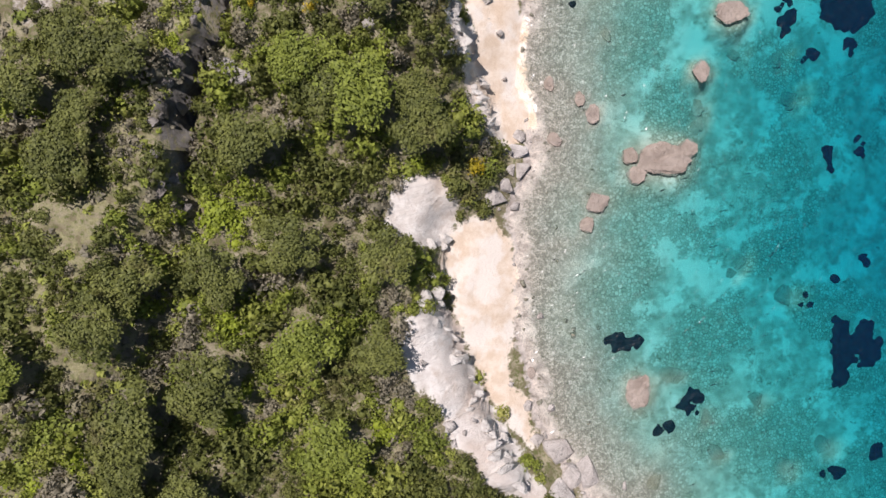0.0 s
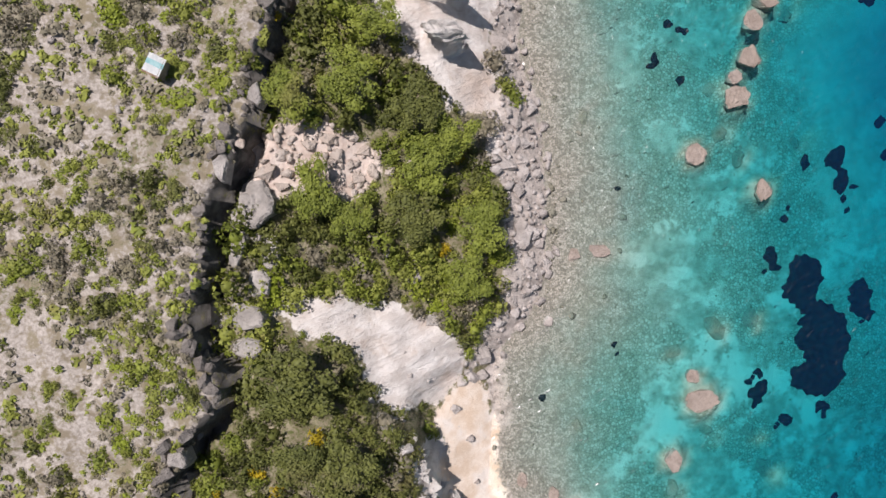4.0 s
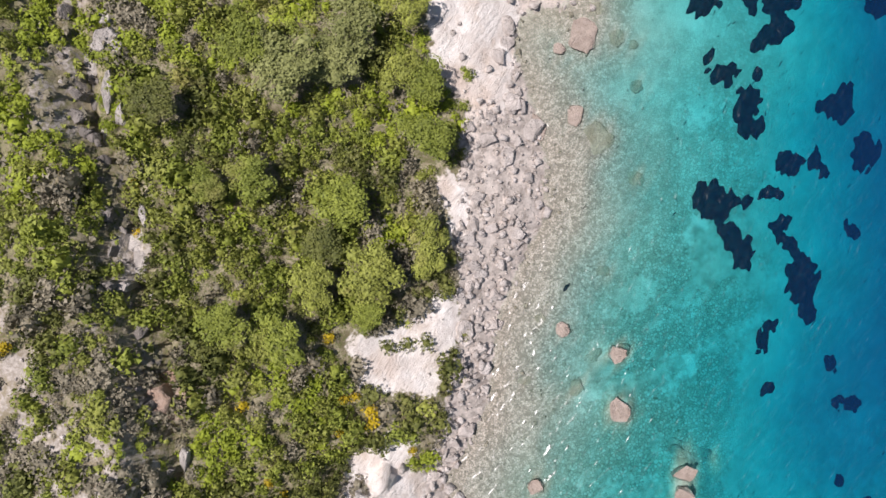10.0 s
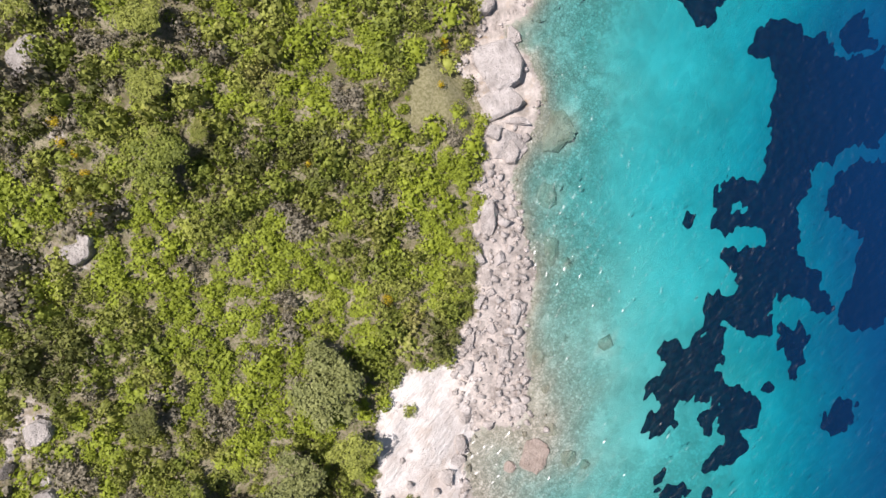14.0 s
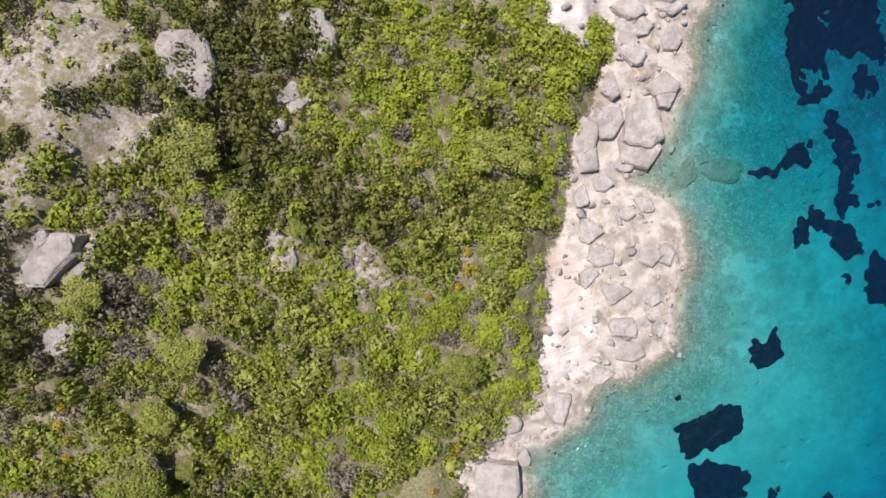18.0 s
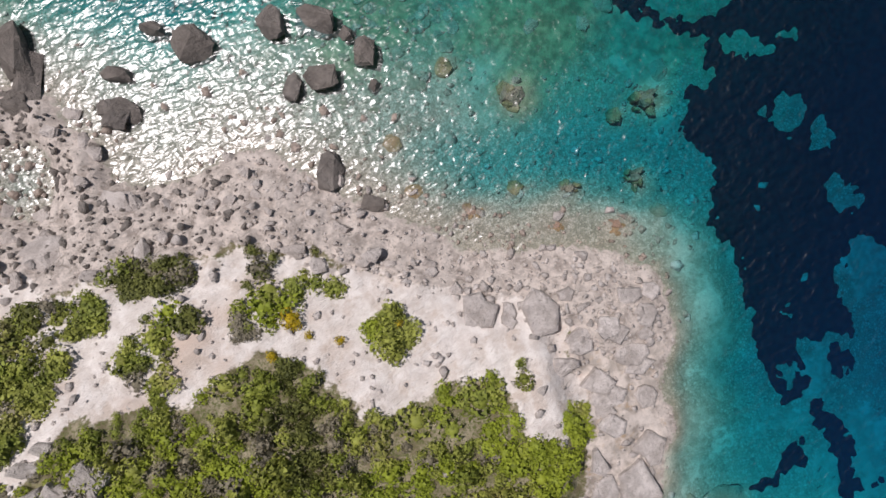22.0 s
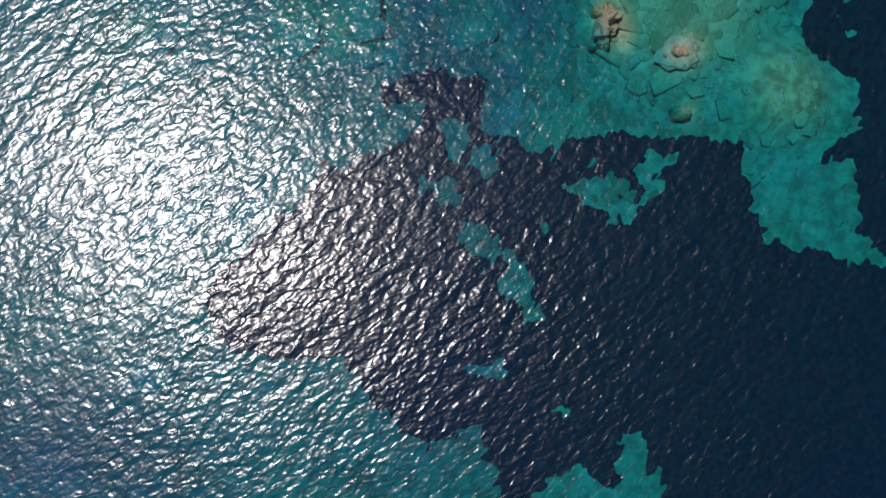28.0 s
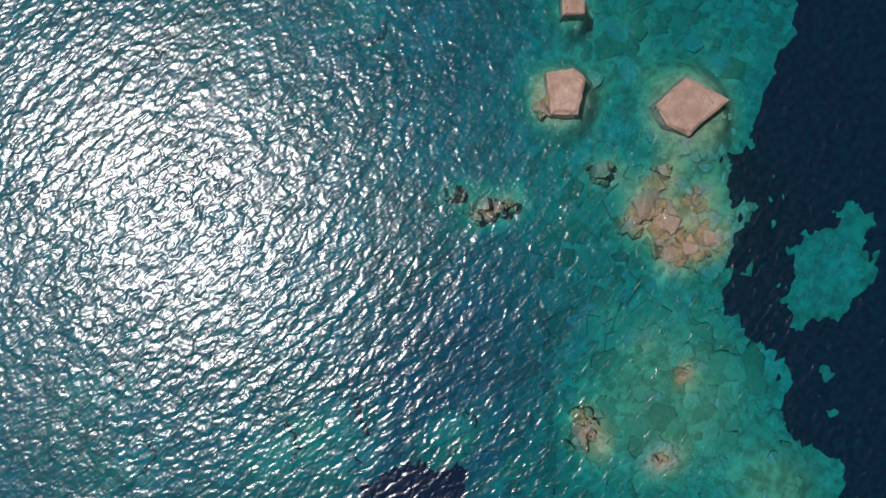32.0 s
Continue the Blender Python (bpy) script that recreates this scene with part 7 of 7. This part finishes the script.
def build_plants():
    xs = np.array([r[0] for _, _, rows in PLANTS for r in rows])
    ys = np.array([r[1] for _, _, rows in PLANTS for r in rows])
    zs, _, highs = survey(xs, ys)
    crown, low = {}, {}
    n = 0
    for kind, turn, rows in PLANTS:
        for x, y, rx, ry in rows:
            rnd = random.Random(5000 + n)
            z, k = float(zs[n]), n % 6
            n += 1
            if kind == "tree" and (highs[n - 1] and y > 26 or 48 < y < 125 and n % 2):
                continue
            if kind in ("tree", "pale_tree"):
                leaf = "silver" if kind == "pale_tree" else rnd.choice(("dark", "dark", "green") if y < 60 else ("dark", "green", "green", "olive"))
                if (k, leaf) not in crown:
                    crown[k, leaf] = quads_mesh("crown", *TREES[k], LEAF[leaf])
                tall = 2.0 + 0.55 * (rx + ry) / 2
                root = new("broadleaf_tree")
                bm = bmesh.new()
                limb(bm, (0, 0, -0.4), (0.1, 0.05, tall * 0.62), 0.24, 0.13)
                part("trunk", bm, BARK, root)
                for j in range(3):
                    a = j * 2.1 + rnd.random()
                    bm = bmesh.new()
                    limb(bm, (0.1, 0.05, tall * 0.45), (0.5 * rx * math.cos(a), 0.5 * ry * math.sin(a), tall * 0.85), 0.11, 0.04, 6)
                    part("limb", bm, BARK, root)
                top = new("crown", crown[k, leaf])
                top.parent = root
                top.matrix_basis = Matrix.Translation((0, 0, tall * 0.8)) @ pose(0, 0, 0, 0, 0, rnd.uniform(0, 360)) @ Matrix.Diagonal((rx * 1.08, ry * 1.08, 0.5 * (rx + ry) * 0.75, 1))
                root.location = (x, y, z)
                words = {"dark": "dark green", "green": "fresh green", "olive": "olive green", "bright": "yellow-green", "silver": "pale grey-green"}[leaf]
                tagged(root, words + " broadleaf tree with a lumpy crown on the scrub slope", "tree", "trees of the slope")
            else:
                leaf = {"lush": rnd.choice(("bright", "green", "olive")), "dark": rnd.choice(("dark", "olive", "grey")), "broom": "broom"}[kind]
                v = (n % 12, leaf)
                if v not in low:
                    low[v] = quads_mesh("foliage", *BUSHES[n % 12], LEAF[leaf])
                name = "broom_bush" if kind == "broom" else "shrub"
                count = max(1, round(max(rx, ry) / min(rx, ry)))
                least = min(rx, ry) * (1.12 if count == 1 else 1.3)
                for j in range(count):
                    ob = new(name, low[v])
                    slide = (2 * j + 1 - count) / count * max(rx, ry)
                    axis = radians(turn) + (0 if rx > ry else math.pi / 2)
                    px, py = x + slide * math.cos(axis), y + slide * math.sin(axis)
                    ob.matrix_world = pose(px, py, (elevation(px, py) if count > 1 else z) + (0.5 if kind == "broom" else -0.1), 0, 0, rnd.uniform(0, 360)) @ Matrix.Diagonal((least, least * rnd.uniform(0.85, 1.1), least * 0.8 + 0.2, 1))
                    tagged(ob, SHRUB_WORDS[kind], "bush" if kind == "broom" else "shrub", name.replace("_", " ") + "s")


build_plants()


def scrub():
    """The closed scrub as joined stuff; single shrubs of the open terrace as things."""
    step = 1.42
    us, vs = np.arange(-74, 40, step), np.arange(-42, 345, step)
    y, u = np.meshgrid(vs, us, indexing="ij")
    x = (u + path_x(y) + RS.uniform(-0.75, 0.75, y.shape)).ravel()
    y = (y + RS.uniform(-0.75, 0.75, y.shape)).ravel()
    mats = np.array([(RS.uniform(33, 115), RS.uniform(260, 303)) for _ in range(9000)])
    mats = mats[covered(mats[:, 0], mats[:, 1], "thicket", 0.8)]
    x, y = np.append(x, mats[:, 0]), np.append(y, mats[:, 1])
    z, shore, high = survey(x, y)
    bare = np.zeros(x.shape, bool)
    for kind in AREAS:
        if kind not in ("straw", "thicket"):
            bare |= covered(x, y, kind, 1.0)
    bare &= ~covered(x, y, "thicket", 1.0)
    gap = rough(x, y, 0.13, 3, 4)
    stony = covered(x, y, "gravel", 1.0)
    ok = (shore > 3.2) & ~bare
    ok &= np.where(high, gap < 0.66 - 0.09 * stony_stretch(x, y) * (1 - 0.85 * smooth(y, 78, 100)) + 0.09 * (1 - smooth(away(x, y, SCARP), 7, 16)) * smooth(y, 78, 95), gap < 0.82)
    ok &= ~(covered(x, y, "straw") & (RS.rand(len(x)) < 0.93))
    ok &= ~((y > 195) & covered(x + 3.2, y, "ledge", 1.6) & (RS.rand(len(x)) < 0.6))
    ok |= (y > 235) & (shore > 5) & covered(x, y, "marl", 1.0) & (RS.rand(len(x)) < 0.012)
    edge = brink(x, y)
    ok &= ~((sheer(y) > 0.5) & ~high & (edge < 1.1))
    ok &= ~((sheer(y) > 0.5) & high & (edge < 1.6) & (RS.rand(len(x)) < 0.7))
    for kind, turn, rows in PLANTS:
        for bx, by, rx, ry in rows:
            if kind == "tree":
                ok |= high & ~stony & (((x - bx) / rx) ** 2 + ((y - by) / ry) ** 2 < 1.0)
    n = 0
    for kind, turn, rows in PLANTS:
        for bx, by, rx, ry in rows:
            n += 1
            if kind in ("broom", "lush", "dark"):
                ok &= (x - bx) ** 2 + (y - by) ** 2 > (0.9 * min(rx, ry) + 0.35) ** 2
            if kind == "pale_tree" or kind == "tree" and not (48 < by < 125 and n % 2):
                ok &= (high & (y > 26)) | (((x - bx) / rx) ** 2 + ((y - by) / ry) ** 2 > 0.62)
    x, y, z, shore, high = x[ok], y[ok], z[ok], shore[ok], high[ok]
    n = len(x)
    tone = rough(x, y, 0.10, 6, 3) + RS.normal(0, 0.045, n)
    sunny = smooth(y, 132, 182) * (1 - smooth(y, 285, 300)) * (1 - 0.75 * smooth(shore, 30, 52)) * (1 + 0.5 * smooth(y, 205, 225) * (1 - smooth(shore, 8, 26)))
    tone = tone + 0.16 * sunny - 0.10 * smooth(y, 272, 288) - 0.10 * smooth(y, 266, 284) * (1 - smooth(x, 78, 98)) - 0.02 * smooth(shore, 26, 44) * smooth(y, 195, 215) + 0.02 * high - 0.05 * (1 - smooth(y, 70, 120))
    tone = tone + 0.12 * high * smooth(y, 60, 100) * (1 - smooth(y, 170, 190))
    tone = tone - 0.05 * high * (1 - smooth(y, 30, 60)) + 0.02 * high * stony_stretch(x, y)
    kinds = np.select([tone < 0.455, tone < 0.565, tone < 0.665], ["dark", "green", "olive"], "bright")
    dry = rough(x, y, 0.22, 2, 3) + RS.normal(0, 0.06, n) + 0.05 * high + 0.03 * high * stony_stretch(x, y) - 0.06 * sunny
    kinds = np.where(dry > 0.675, "grey", kinds)
    radius = np.clip(np.exp(RS.normal(0.20, 0.36, n)), 0.55, 2.5) * np.where(high, 0.95 - 0.30 * stony_stretch(x, y) * (1 - smooth(y, 78, 95)), 1.0)
    tall = radius * RS.uniform(0.7, 2.1, n) * np.where(kinds == "bright", 0.55, 1.0) * np.where(high, 1 - 0.35 * stony_stretch(x, y), 1.0)
    tall = tall * np.where(covered(x, y, "thicket", 1.0), 0.6, 1.0)
    turn, pick = RS.uniform(0, math.tau, n), RS.randint(0, 12, n)
    lone = high & (RS.rand(n) < 0.22) & (radius > 0.9)
    lone &= np.cumsum(lone) <= 290
    words = {"dark": "dark green", "green": "green", "olive": "olive green", "bright": "bright yellow-green", "grey": "dry grey-brown"}
    shared = {}
    for i in np.where(lone)[0]:
        key = (int(pick[i]), str(kinds[i]))
        if key not in shared:
            shared[key] = quads_mesh("foliage", *BUSHES[key[0]], LEAF[key[1]])
        ob = new("shrub", shared[key])
        ob.matrix_world = pose(x[i], y[i], z[i], 0, 0, math.degrees(turn[i])) @ Matrix.Diagonal((radius[i], radius[i], tall[i], 1))
        tagged(ob, words[key[1]] + " low shrub on the stony terrace", "shrub", "shrubs of the terrace")
    for kind in words:
        for lo, hi in ((-99, 100), (100, 200), (200, 400)):
            w = np.where((kinds == kind) & ~lone & (y >= lo) & (y < hi))[0]
            if len(w):
                me = quads_mesh("maquis_scrub", *placed(BUSHES, pick[w], np.stack([x[w], y[w], z[w]], 1), radius[w], tall[w], turn[w]), LEAF[kind])
                tagged(new("maquis_scrub", me), words[kind] + " closed maquis scrub covering the coastal slope", "scrub", kind="stuff")


scrub()


def tufts():
    """Small dry tufts strewn over the stony terrace and the bare slopes."""
    step = 0.95
    us, vs = np.arange(-74, 20, step), np.arange(-42, 300, step)
    y, u = np.meshgrid(vs, us, indexing="ij")
    x = (u + path_x(y) + RS.uniform(-0.6, 0.6, y.shape)).ravel()
    y = (y + RS.uniform(-0.6, 0.6, y.shape)).ravel()
    z, shore, high = survey(x, y)
    ok = (high & (shore > 5)) | (covered(x, y, "gravel") & (shore > 5))
    ok &= (RS.rand(len(x)) < 0.85 * smooth(rough(x, y, 0.2, 1, 4), 0.30, 0.58))
    x, y, z = x[ok], y[ok], z[ok]
    n = len(x)
    rs = np.random.RandomState(77)
    shapes = [dome(rs, [(0, 0, 0, 0.8), (rs.uniform(-0.4, 0.4), rs.uniform(-0.4, 0.4), 0, 0.5)], 13, 0.40, 0.7, 0.7) for _ in range(5)]
    radius = np.clip(np.exp(RS.normal(-0.66, 0.34, n)), 0.22, 1.0)
    pick, turn, pot = RS.randint(0, 5, n), RS.uniform(0, math.tau, n), RS.rand(n)
    for kind, lo, hi, words in (("grey", 0, 0.45, "grey-brown dry"), ("olive", 0.45, 0.82, "olive green"), ("green", 0.82, 1.01, "small green")):
        w = np.where((pot >= lo) & (pot < hi))[0]
        me = quads_mesh("low_tufts", *placed(shapes, pick[w], np.stack([x[w], y[w], z[w]], 1), radius[w], radius[w] * 0.8, turn[w]), LEAF[kind])
        tagged(new("low_tufts", me), words + " tufts strewn over the stony terrace", "tufts", kind="stuff")


tufts()


def rubble():
    """Loose stones: the larger ones as things, the small ones joined."""
    shapes = []
    for k in range(8):
        bm = hull(random.Random(900 + k), 11, 0.1, 0)
        bmesh.ops.triangulate(bm, faces=bm.faces[:])
        bm.verts.index_update()
        shapes.append((np.array([v.co[:] for v in bm.verts]), np.array([[v.index for v in f.verts] for f in bm.faces])))
        bm.free()
    step = 0.95
    us, vs = np.arange(-95, 60, step), np.arange(-46, 345, step)
    y, u = np.meshgrid(vs, us, indexing="ij")
    x = (u + path_x(y) + RS.uniform(-0.6, 0.6, y.shape)).ravel()
    y = (y + RS.uniform(-0.6, 0.6, y.shape)).ravel()
    z, shore, high = survey(x, y)
    r = RS.rand(len(x))
    chance = np.zeros(len(x))
    chance[(shore > -12) & (shore <= 0) & ((y < 125) | (y > 285))] = 0.05
    chance[(shore > -3) & (shore < 3)] = 0.16
    chance[(shore > -26) & (shore <= 0) & (y > 283) & (x > 68)] = 0.22
    chance[(shore > -12) & (shore <= 0) & (y > 283) & (x > 68)] = 0.38
    chance[covered(x, y, "marl")] = 0.05
    chance[(chance == 0.05) & (y > 235)] = 0.16
    chance[covered(x, y, "gravel")] = 0.10
    chance[covered(x, y, "rubble", 0.7)] = 0.85
    chance[(chance > 0.8) & (y > 275)] = 0.78
    chance[covered(x, y, "ledge", 0.7)] = 0.20
    chance[covered(x, y, "talus")] = 0.95
    chance[covered(x, y, "sand")] = 0.012
    ok = r < chance
    x, y, z, shore, high = x[ok], y[ok], z[ok], shore[ok], high[ok]
    n = len(x)
    size = np.clip(np.exp(RS.normal(-0.92, 0.5, n)), 0.14, 1.25) * (1 - 0.12 * smooth(y, 270, 295)) * np.where((shore < -1) & (y < 270), 0.6, 1.0) * np.where(high, 0.7, 1.0)
    turn, pick = RS.uniform(0, math.tau, n), RS.randint(0, 8, n)
    large = (size > 0.74) & ~high
    large &= np.cumsum(large) <= 290
    pinkish = covered(x, y, "talus")
    single = [quads_mesh("rock", v * 1.0, f, LIMESTONE) for v, f in shapes]
    blush = [quads_mesh("rock", v * 1.0, f, PINK_ROCK) for v, f in shapes]
    for i in np.where(large)[0]:
        ob = new("loose_rock", (blush if pinkish[i] else single)[pick[i]])
        ob.matrix_world = pose(x[i], y[i], z[i] + size[i] * 0.15, 0, 0, math.degrees(turn[i])) @ Matrix.Diagonal((size[i], size[i] * 0.8, size[i] * 0.8, 1))
        tagged(ob, "angular limestone rock lying among the shore rubble", "rock", "loose rocks")
    wet = shore < -0.6
    grim = (y > 296) & (x + 5 * rough(x, y, 0.1, 3, 3) < 78)
    for name, mask, mat, label in (("shore_rubble", ~wet & ~pinkish & ~grim, LIMESTONE, "grey-white limestone rubble along the shore"),
                                   ("shore_rubble", ~wet & grim, BROKEN_ROCK, "grey-brown broken rubble on the headland"),
                                   ("rockfall_rubble", ~wet & pinkish, PINK_ROCK, "pinkish broken stones of the rockfall"),
                                   ("sea_bed_stones", wet & (y < 270), SUNK_ROCK, "stones on the shallow sea bed"),
                                   ("shoal_stones", wet & (y >= 270), SEA_ROCK, "pinkish broken stones awash in the shallows")):
        w = np.where(mask & ~large)[0]
        v, f = placed(shapes, pick[w], np.stack([x[w], y[w], z[w]], 1), size[w], size[w] * 0.85, turn[w])
        tagged(new(name, quads_mesh(name, v, f, mat)), label, "rubble", kind="stuff")


rubble()


def reef_stones():
    """Blocks lying close together on the shoals, under water."""
    rnd = random.Random(5)
    shapes = []
    for k in range(6):
        bm = hull(random.Random(700 + k), 16, 0.5, 0.05)
        shapes.append(part("sunken_stone", bm, SUNK_ROCK))
    first = list(shapes)
    spots = [(rnd.choice(SHOALS[:2] + SHOALS[4:5] + SHOALS[1:2]), rnd.uniform(0, math.tau), math.sqrt(rnd.random())) for _ in range(290)]
    for i, ((sx, sy, r), a, d) in enumerate(spots):
        x, y = sx + 1.25 * r * d * math.cos(a), sy + 1.25 * r * d * math.sin(a)
        size = rnd.uniform(0.5, 1.5)
        ob = first[i] if i < 6 else new("sunken_stone", first[i % 6].data)
        z = elevation(x, y)
        ob.matrix_world = pose(x, y, z, 0, 0, rnd.uniform(0, 360)) @ Matrix.Diagonal((size, size * rnd.uniform(0.6, 1.0), min(0.5 * size, -z * 0.6 + 0.1), 1))
        tagged(ob, "pale brownish stone on the shoal under clear water", "stone", "stones of the shoal")


reef_stones()


def reef_paving():
    """Flat broken slabs that floor the shoal at the far end."""
    shapes = []
    for k in range(8):
        bm = plate(random.Random(1200 + k), 5, 0.2)
        bmesh.ops.triangulate(bm, faces=bm.faces[:])
        bm.verts.index_update()
        shapes.append((np.array([v.co[:] for v in bm.verts]), np.array([[v.index for v in f.verts] for f in bm.faces])))
        bm.free()
    rs = np.random.RandomState(61)
    y, u = np.meshgrid(np.arange(366, 476, 2.3), np.arange(15, 62, 2.3), indexing="ij")
    x = (u + path_x(y) + rs.uniform(-1.1, 1.1, y.shape)).ravel()
    y = (y + rs.uniform(-1.1, 1.1, y.shape)).ravel()
    ok = rough(x, y, 0.07, 3, 3) + 0.15 * rs.rand(len(x)) > 0.47
    for bx, by, r in FOOTED:
        ok &= np.hypot(x - bx, y - by) > 1.7 * r + 1
    x, y = x[ok], y[ok]
    n = len(x)
    z = survey(x, y)[0]
    size = np.clip(np.exp(rs.normal(0.25, 0.55, n)), 0.45, 4.0)
    v, f = placed(shapes, rs.randint(0, 8, n), np.stack([x, y, z - 0.15], 1), size, 0.16 + 0.07 * size, rs.uniform(0, math.tau, n))
    tagged(new("reef_slabs", quads_mesh("reef_slabs", v, f, PAVING)), "pale green slabs flooring the shoal under clear water", "rock", kind="stuff")


reef_paving()


def seagrass():
    """Dark meadows on the sea bed, one object for each patch that hangs together."""
    step = 0.42
    us, vs = np.arange(-75, 92, step), np.arange(-50, 478, step)
    y, u = np.meshgrid(vs, us, indexing="ij")
    x = u + path_x(y)
    fray = 2.6 + 2.6 * smooth(y, 288, 308)
    wx = x + (rough(x, y, 0.30, 1, 5) - 0.5) * fray + (lattice(x, y, 1.3, 2) - 0.5) * 1.8
    wy = y + (rough(x, y, 0.30, 4, 5) - 0.5) * fray + (lattice(x, y, 1.3, 6) - 0.5) * 1.8
    on = np.zeros(x.shape, bool)

    def spots(rows, grow=1.0):
        hit = np.zeros(x.shape, bool)
        for turn, items in rows:
            c, s = math.cos(radians(turn)), math.sin(radians(turn))
            for bx, by, rx, ry in items:
                near = (abs(x - bx) < rx + ry + 3) & (abs(y - by) < rx + ry + 3)
                dx, dy = wx[near] - bx, wy[near] - by
                hit[near] |= ((dx * c + dy * s) / rx) ** 2 + ((dy * c - dx * s) / ry) ** 2 < grow
        return hit

    for p in MEADOWS:
        on |= inside(wx, wy, p)
    on &= ~spots(CLEARINGS)
    on |= spots(PATCHES, 1.08)
    z, shore, high = survey(x, y)
    on &= shore < -4
    on &= (lattice(x, y, 0.9, 5) + 0.6 * lattice(x, y, 1.7, 3) > 0.66) | (y > 105) | (shore < -36)
    label = np.zeros(on.shape, int)
    count = 0
    for i, j in zip(*np.where(on)):
        if label[i, j]:
            continue
        count += 1
        label[i, j] = count
        todo = [(i, j)]
        while todo:
            a, b = todo.pop()
            for p, q in ((a + 1, b), (a - 1, b), (a, b + 1), (a, b - 1)):
                if 0 <= p < on.shape[0] and 0 <= q < on.shape[1] and on[p, q] and not label[p, q]:
                    label[p, q] = count
                    todo.append((p, q))
    rows, cols = on.shape
    index = np.arange((rows + 1) * (cols + 1)).reshape(rows + 1, cols + 1)
    gy, gu = np.meshgrid(np.append(vs, vs[-1] + step) - step / 2, np.append(us, us[-1] + step) - step / 2, indexing="ij")
    gx = gu + path_x(gy)
    pad = np.pad(on, 1)
    full = pad[:-1, :-1].astype(int) + pad[1:, :-1] + pad[:-1, 1:] + pad[1:, 1:]
    gz = survey(gx, gy)[0] + np.where(full == 4, 0.35 + 0.45 * rough(gx, gy, 1.1, 2, 2), -0.06)
    gx, gy = gx + (rough(gx, gy, 1.3, 3, 2) - 0.5) * 0.7, gy + (rough(gx, gy, 1.3, 5, 2) - 0.5) * 0.7
    points = np.stack([gx, gy, gz], -1).reshape(-1, 3)
    quads = np.stack([index[:-1, :-1], index[:-1, 1:], index[1:, 1:], index[1:, :-1]], -1)
    order = np.argsort(label[on], kind="stable")
    faces, owner = quads[on][order], label[on][order]
    cuts = np.searchsorted(owner, np.arange(1, count + 2))
    for k in range(count):
        f = faces[cuts[k]:cuts[k + 1]]
        if len(f) < 4:
            continue
        used, back = np.unique(f, return_inverse=True)
        f = back.reshape(f.shape)
        shape = points[used]
        e = np.sort(np.concatenate([f[:, [0, 1]], f[:, [1, 2]], f[:, [2, 3]], f[:, [3, 0]]]), axis=1)
        e, times = np.unique(e, axis=0, return_counts=True)
        e = e[times == 1]
        total, links = np.zeros((len(shape), 2)), np.zeros(len(shape))
        for p, q in ((0, 1), (1, 0)):
            np.add.at(total, e[:, p], shape[e[:, q], :2])
            np.add.at(links, e[:, p], 1)
        rim = links > 0
        shape[rim, :2] = 0.45 * shape[rim, :2] + 0.55 * total[rim] / links[rim, None]
        me = quads_mesh("seagrass_patch", shape, f, SEAGRASS)
        me.polygons.foreach_set("use_smooth", np.ones(len(f), bool))
        size = "wide" if len(f) > 1500 else "small"
        tagged(new("seagrass_patch", me), size + " dark seagrass patch on the pale sea bed", "seagrass", kind="stuff")


seagrass()


def hut(x, y, turn):
    """A small shed of boards with a patched sheet roof."""
    z = elevation(x, y)
    root = new("shed")
    root.matrix_world = pose(x, y, z, 0, 0, turn) @ Matrix.Diagonal((0.8, 0.85, 0.9, 1))

    def board(name, size, at, mat, parent=root, label="", tilt=0.0):
        bm = bmesh.new()
        bmesh.ops.create_cube(bm, size=1)
        bm.transform(pose(*at, 0, tilt, 0) @ Matrix.Diagonal((*size, 1)))
        bmesh.ops.bevel(bm, geom=bm.edges[:], offset=0.012, segments=1, affect="EDGES")
        return part(name, bm, mat, parent, label)

    board("wall", (2.0, 0.08, 2.2), (0, -1.12, 0.9), BOARD)
    board("wall", (2.0, 0.08, 2.2), (0, 1.12, 0.9), BOARD)
    board("wall", (0.08, 2.16, 2.2), (-0.96, 0, 0.9), BOARD)
    board("wall", (0.08, 2.16, 2.2), (0.96, 0, 0.9), BOARD)
    board("door", (0.05, 0.8, 1.8), (1.03, -0.3, 0.8), BOARD, label="board door")

    def roof_sheet(mat, y0, y1, label):
        bm = bmesh.new()
        n = 26
        top, bot = [], []
        for i in range(n + 1):
            yy = y0 + (y1 - y0) * i / n
            w = 0.035 * math.sin(yy * math.tau / 0.16)
            for sx in (-1.2, 1.2):
                top.append(bm.verts.new((sx, yy, 2.1 - 0.12 * sx + w)))
                bot.append(bm.verts.new((sx, yy, 2.085 - 0.12 * sx + w)))
        for i in range(n):
            a, b = 2 * i, 2 * i + 2
            bm.faces.new((top[a], top[a + 1], top[b + 1], top[b]))
            bm.faces.new((bot[a], bot[b], bot[b + 1], bot[a + 1]))
        part("roof_sheet", bm, mat, root, label)

    roof_sheet(SHEET_RUST, -1.35, -1.1, "rust-stained corrugated sheet")
    roof_sheet(SHEET_WHITE, -1.11, -0.1, "white corrugated sheet")
    roof_sheet(SHEET_BLUE, -0.11, 0.6, "faded turquoise corrugated sheet")
    roof_sheet(SHEET_WHITE, 0.59, 1.3, "white corrugated sheet")
    tagged(root, "small board shed with a patched white and turquoise sheet roof", "shed")


hut(-25.4, 78.7, -28)
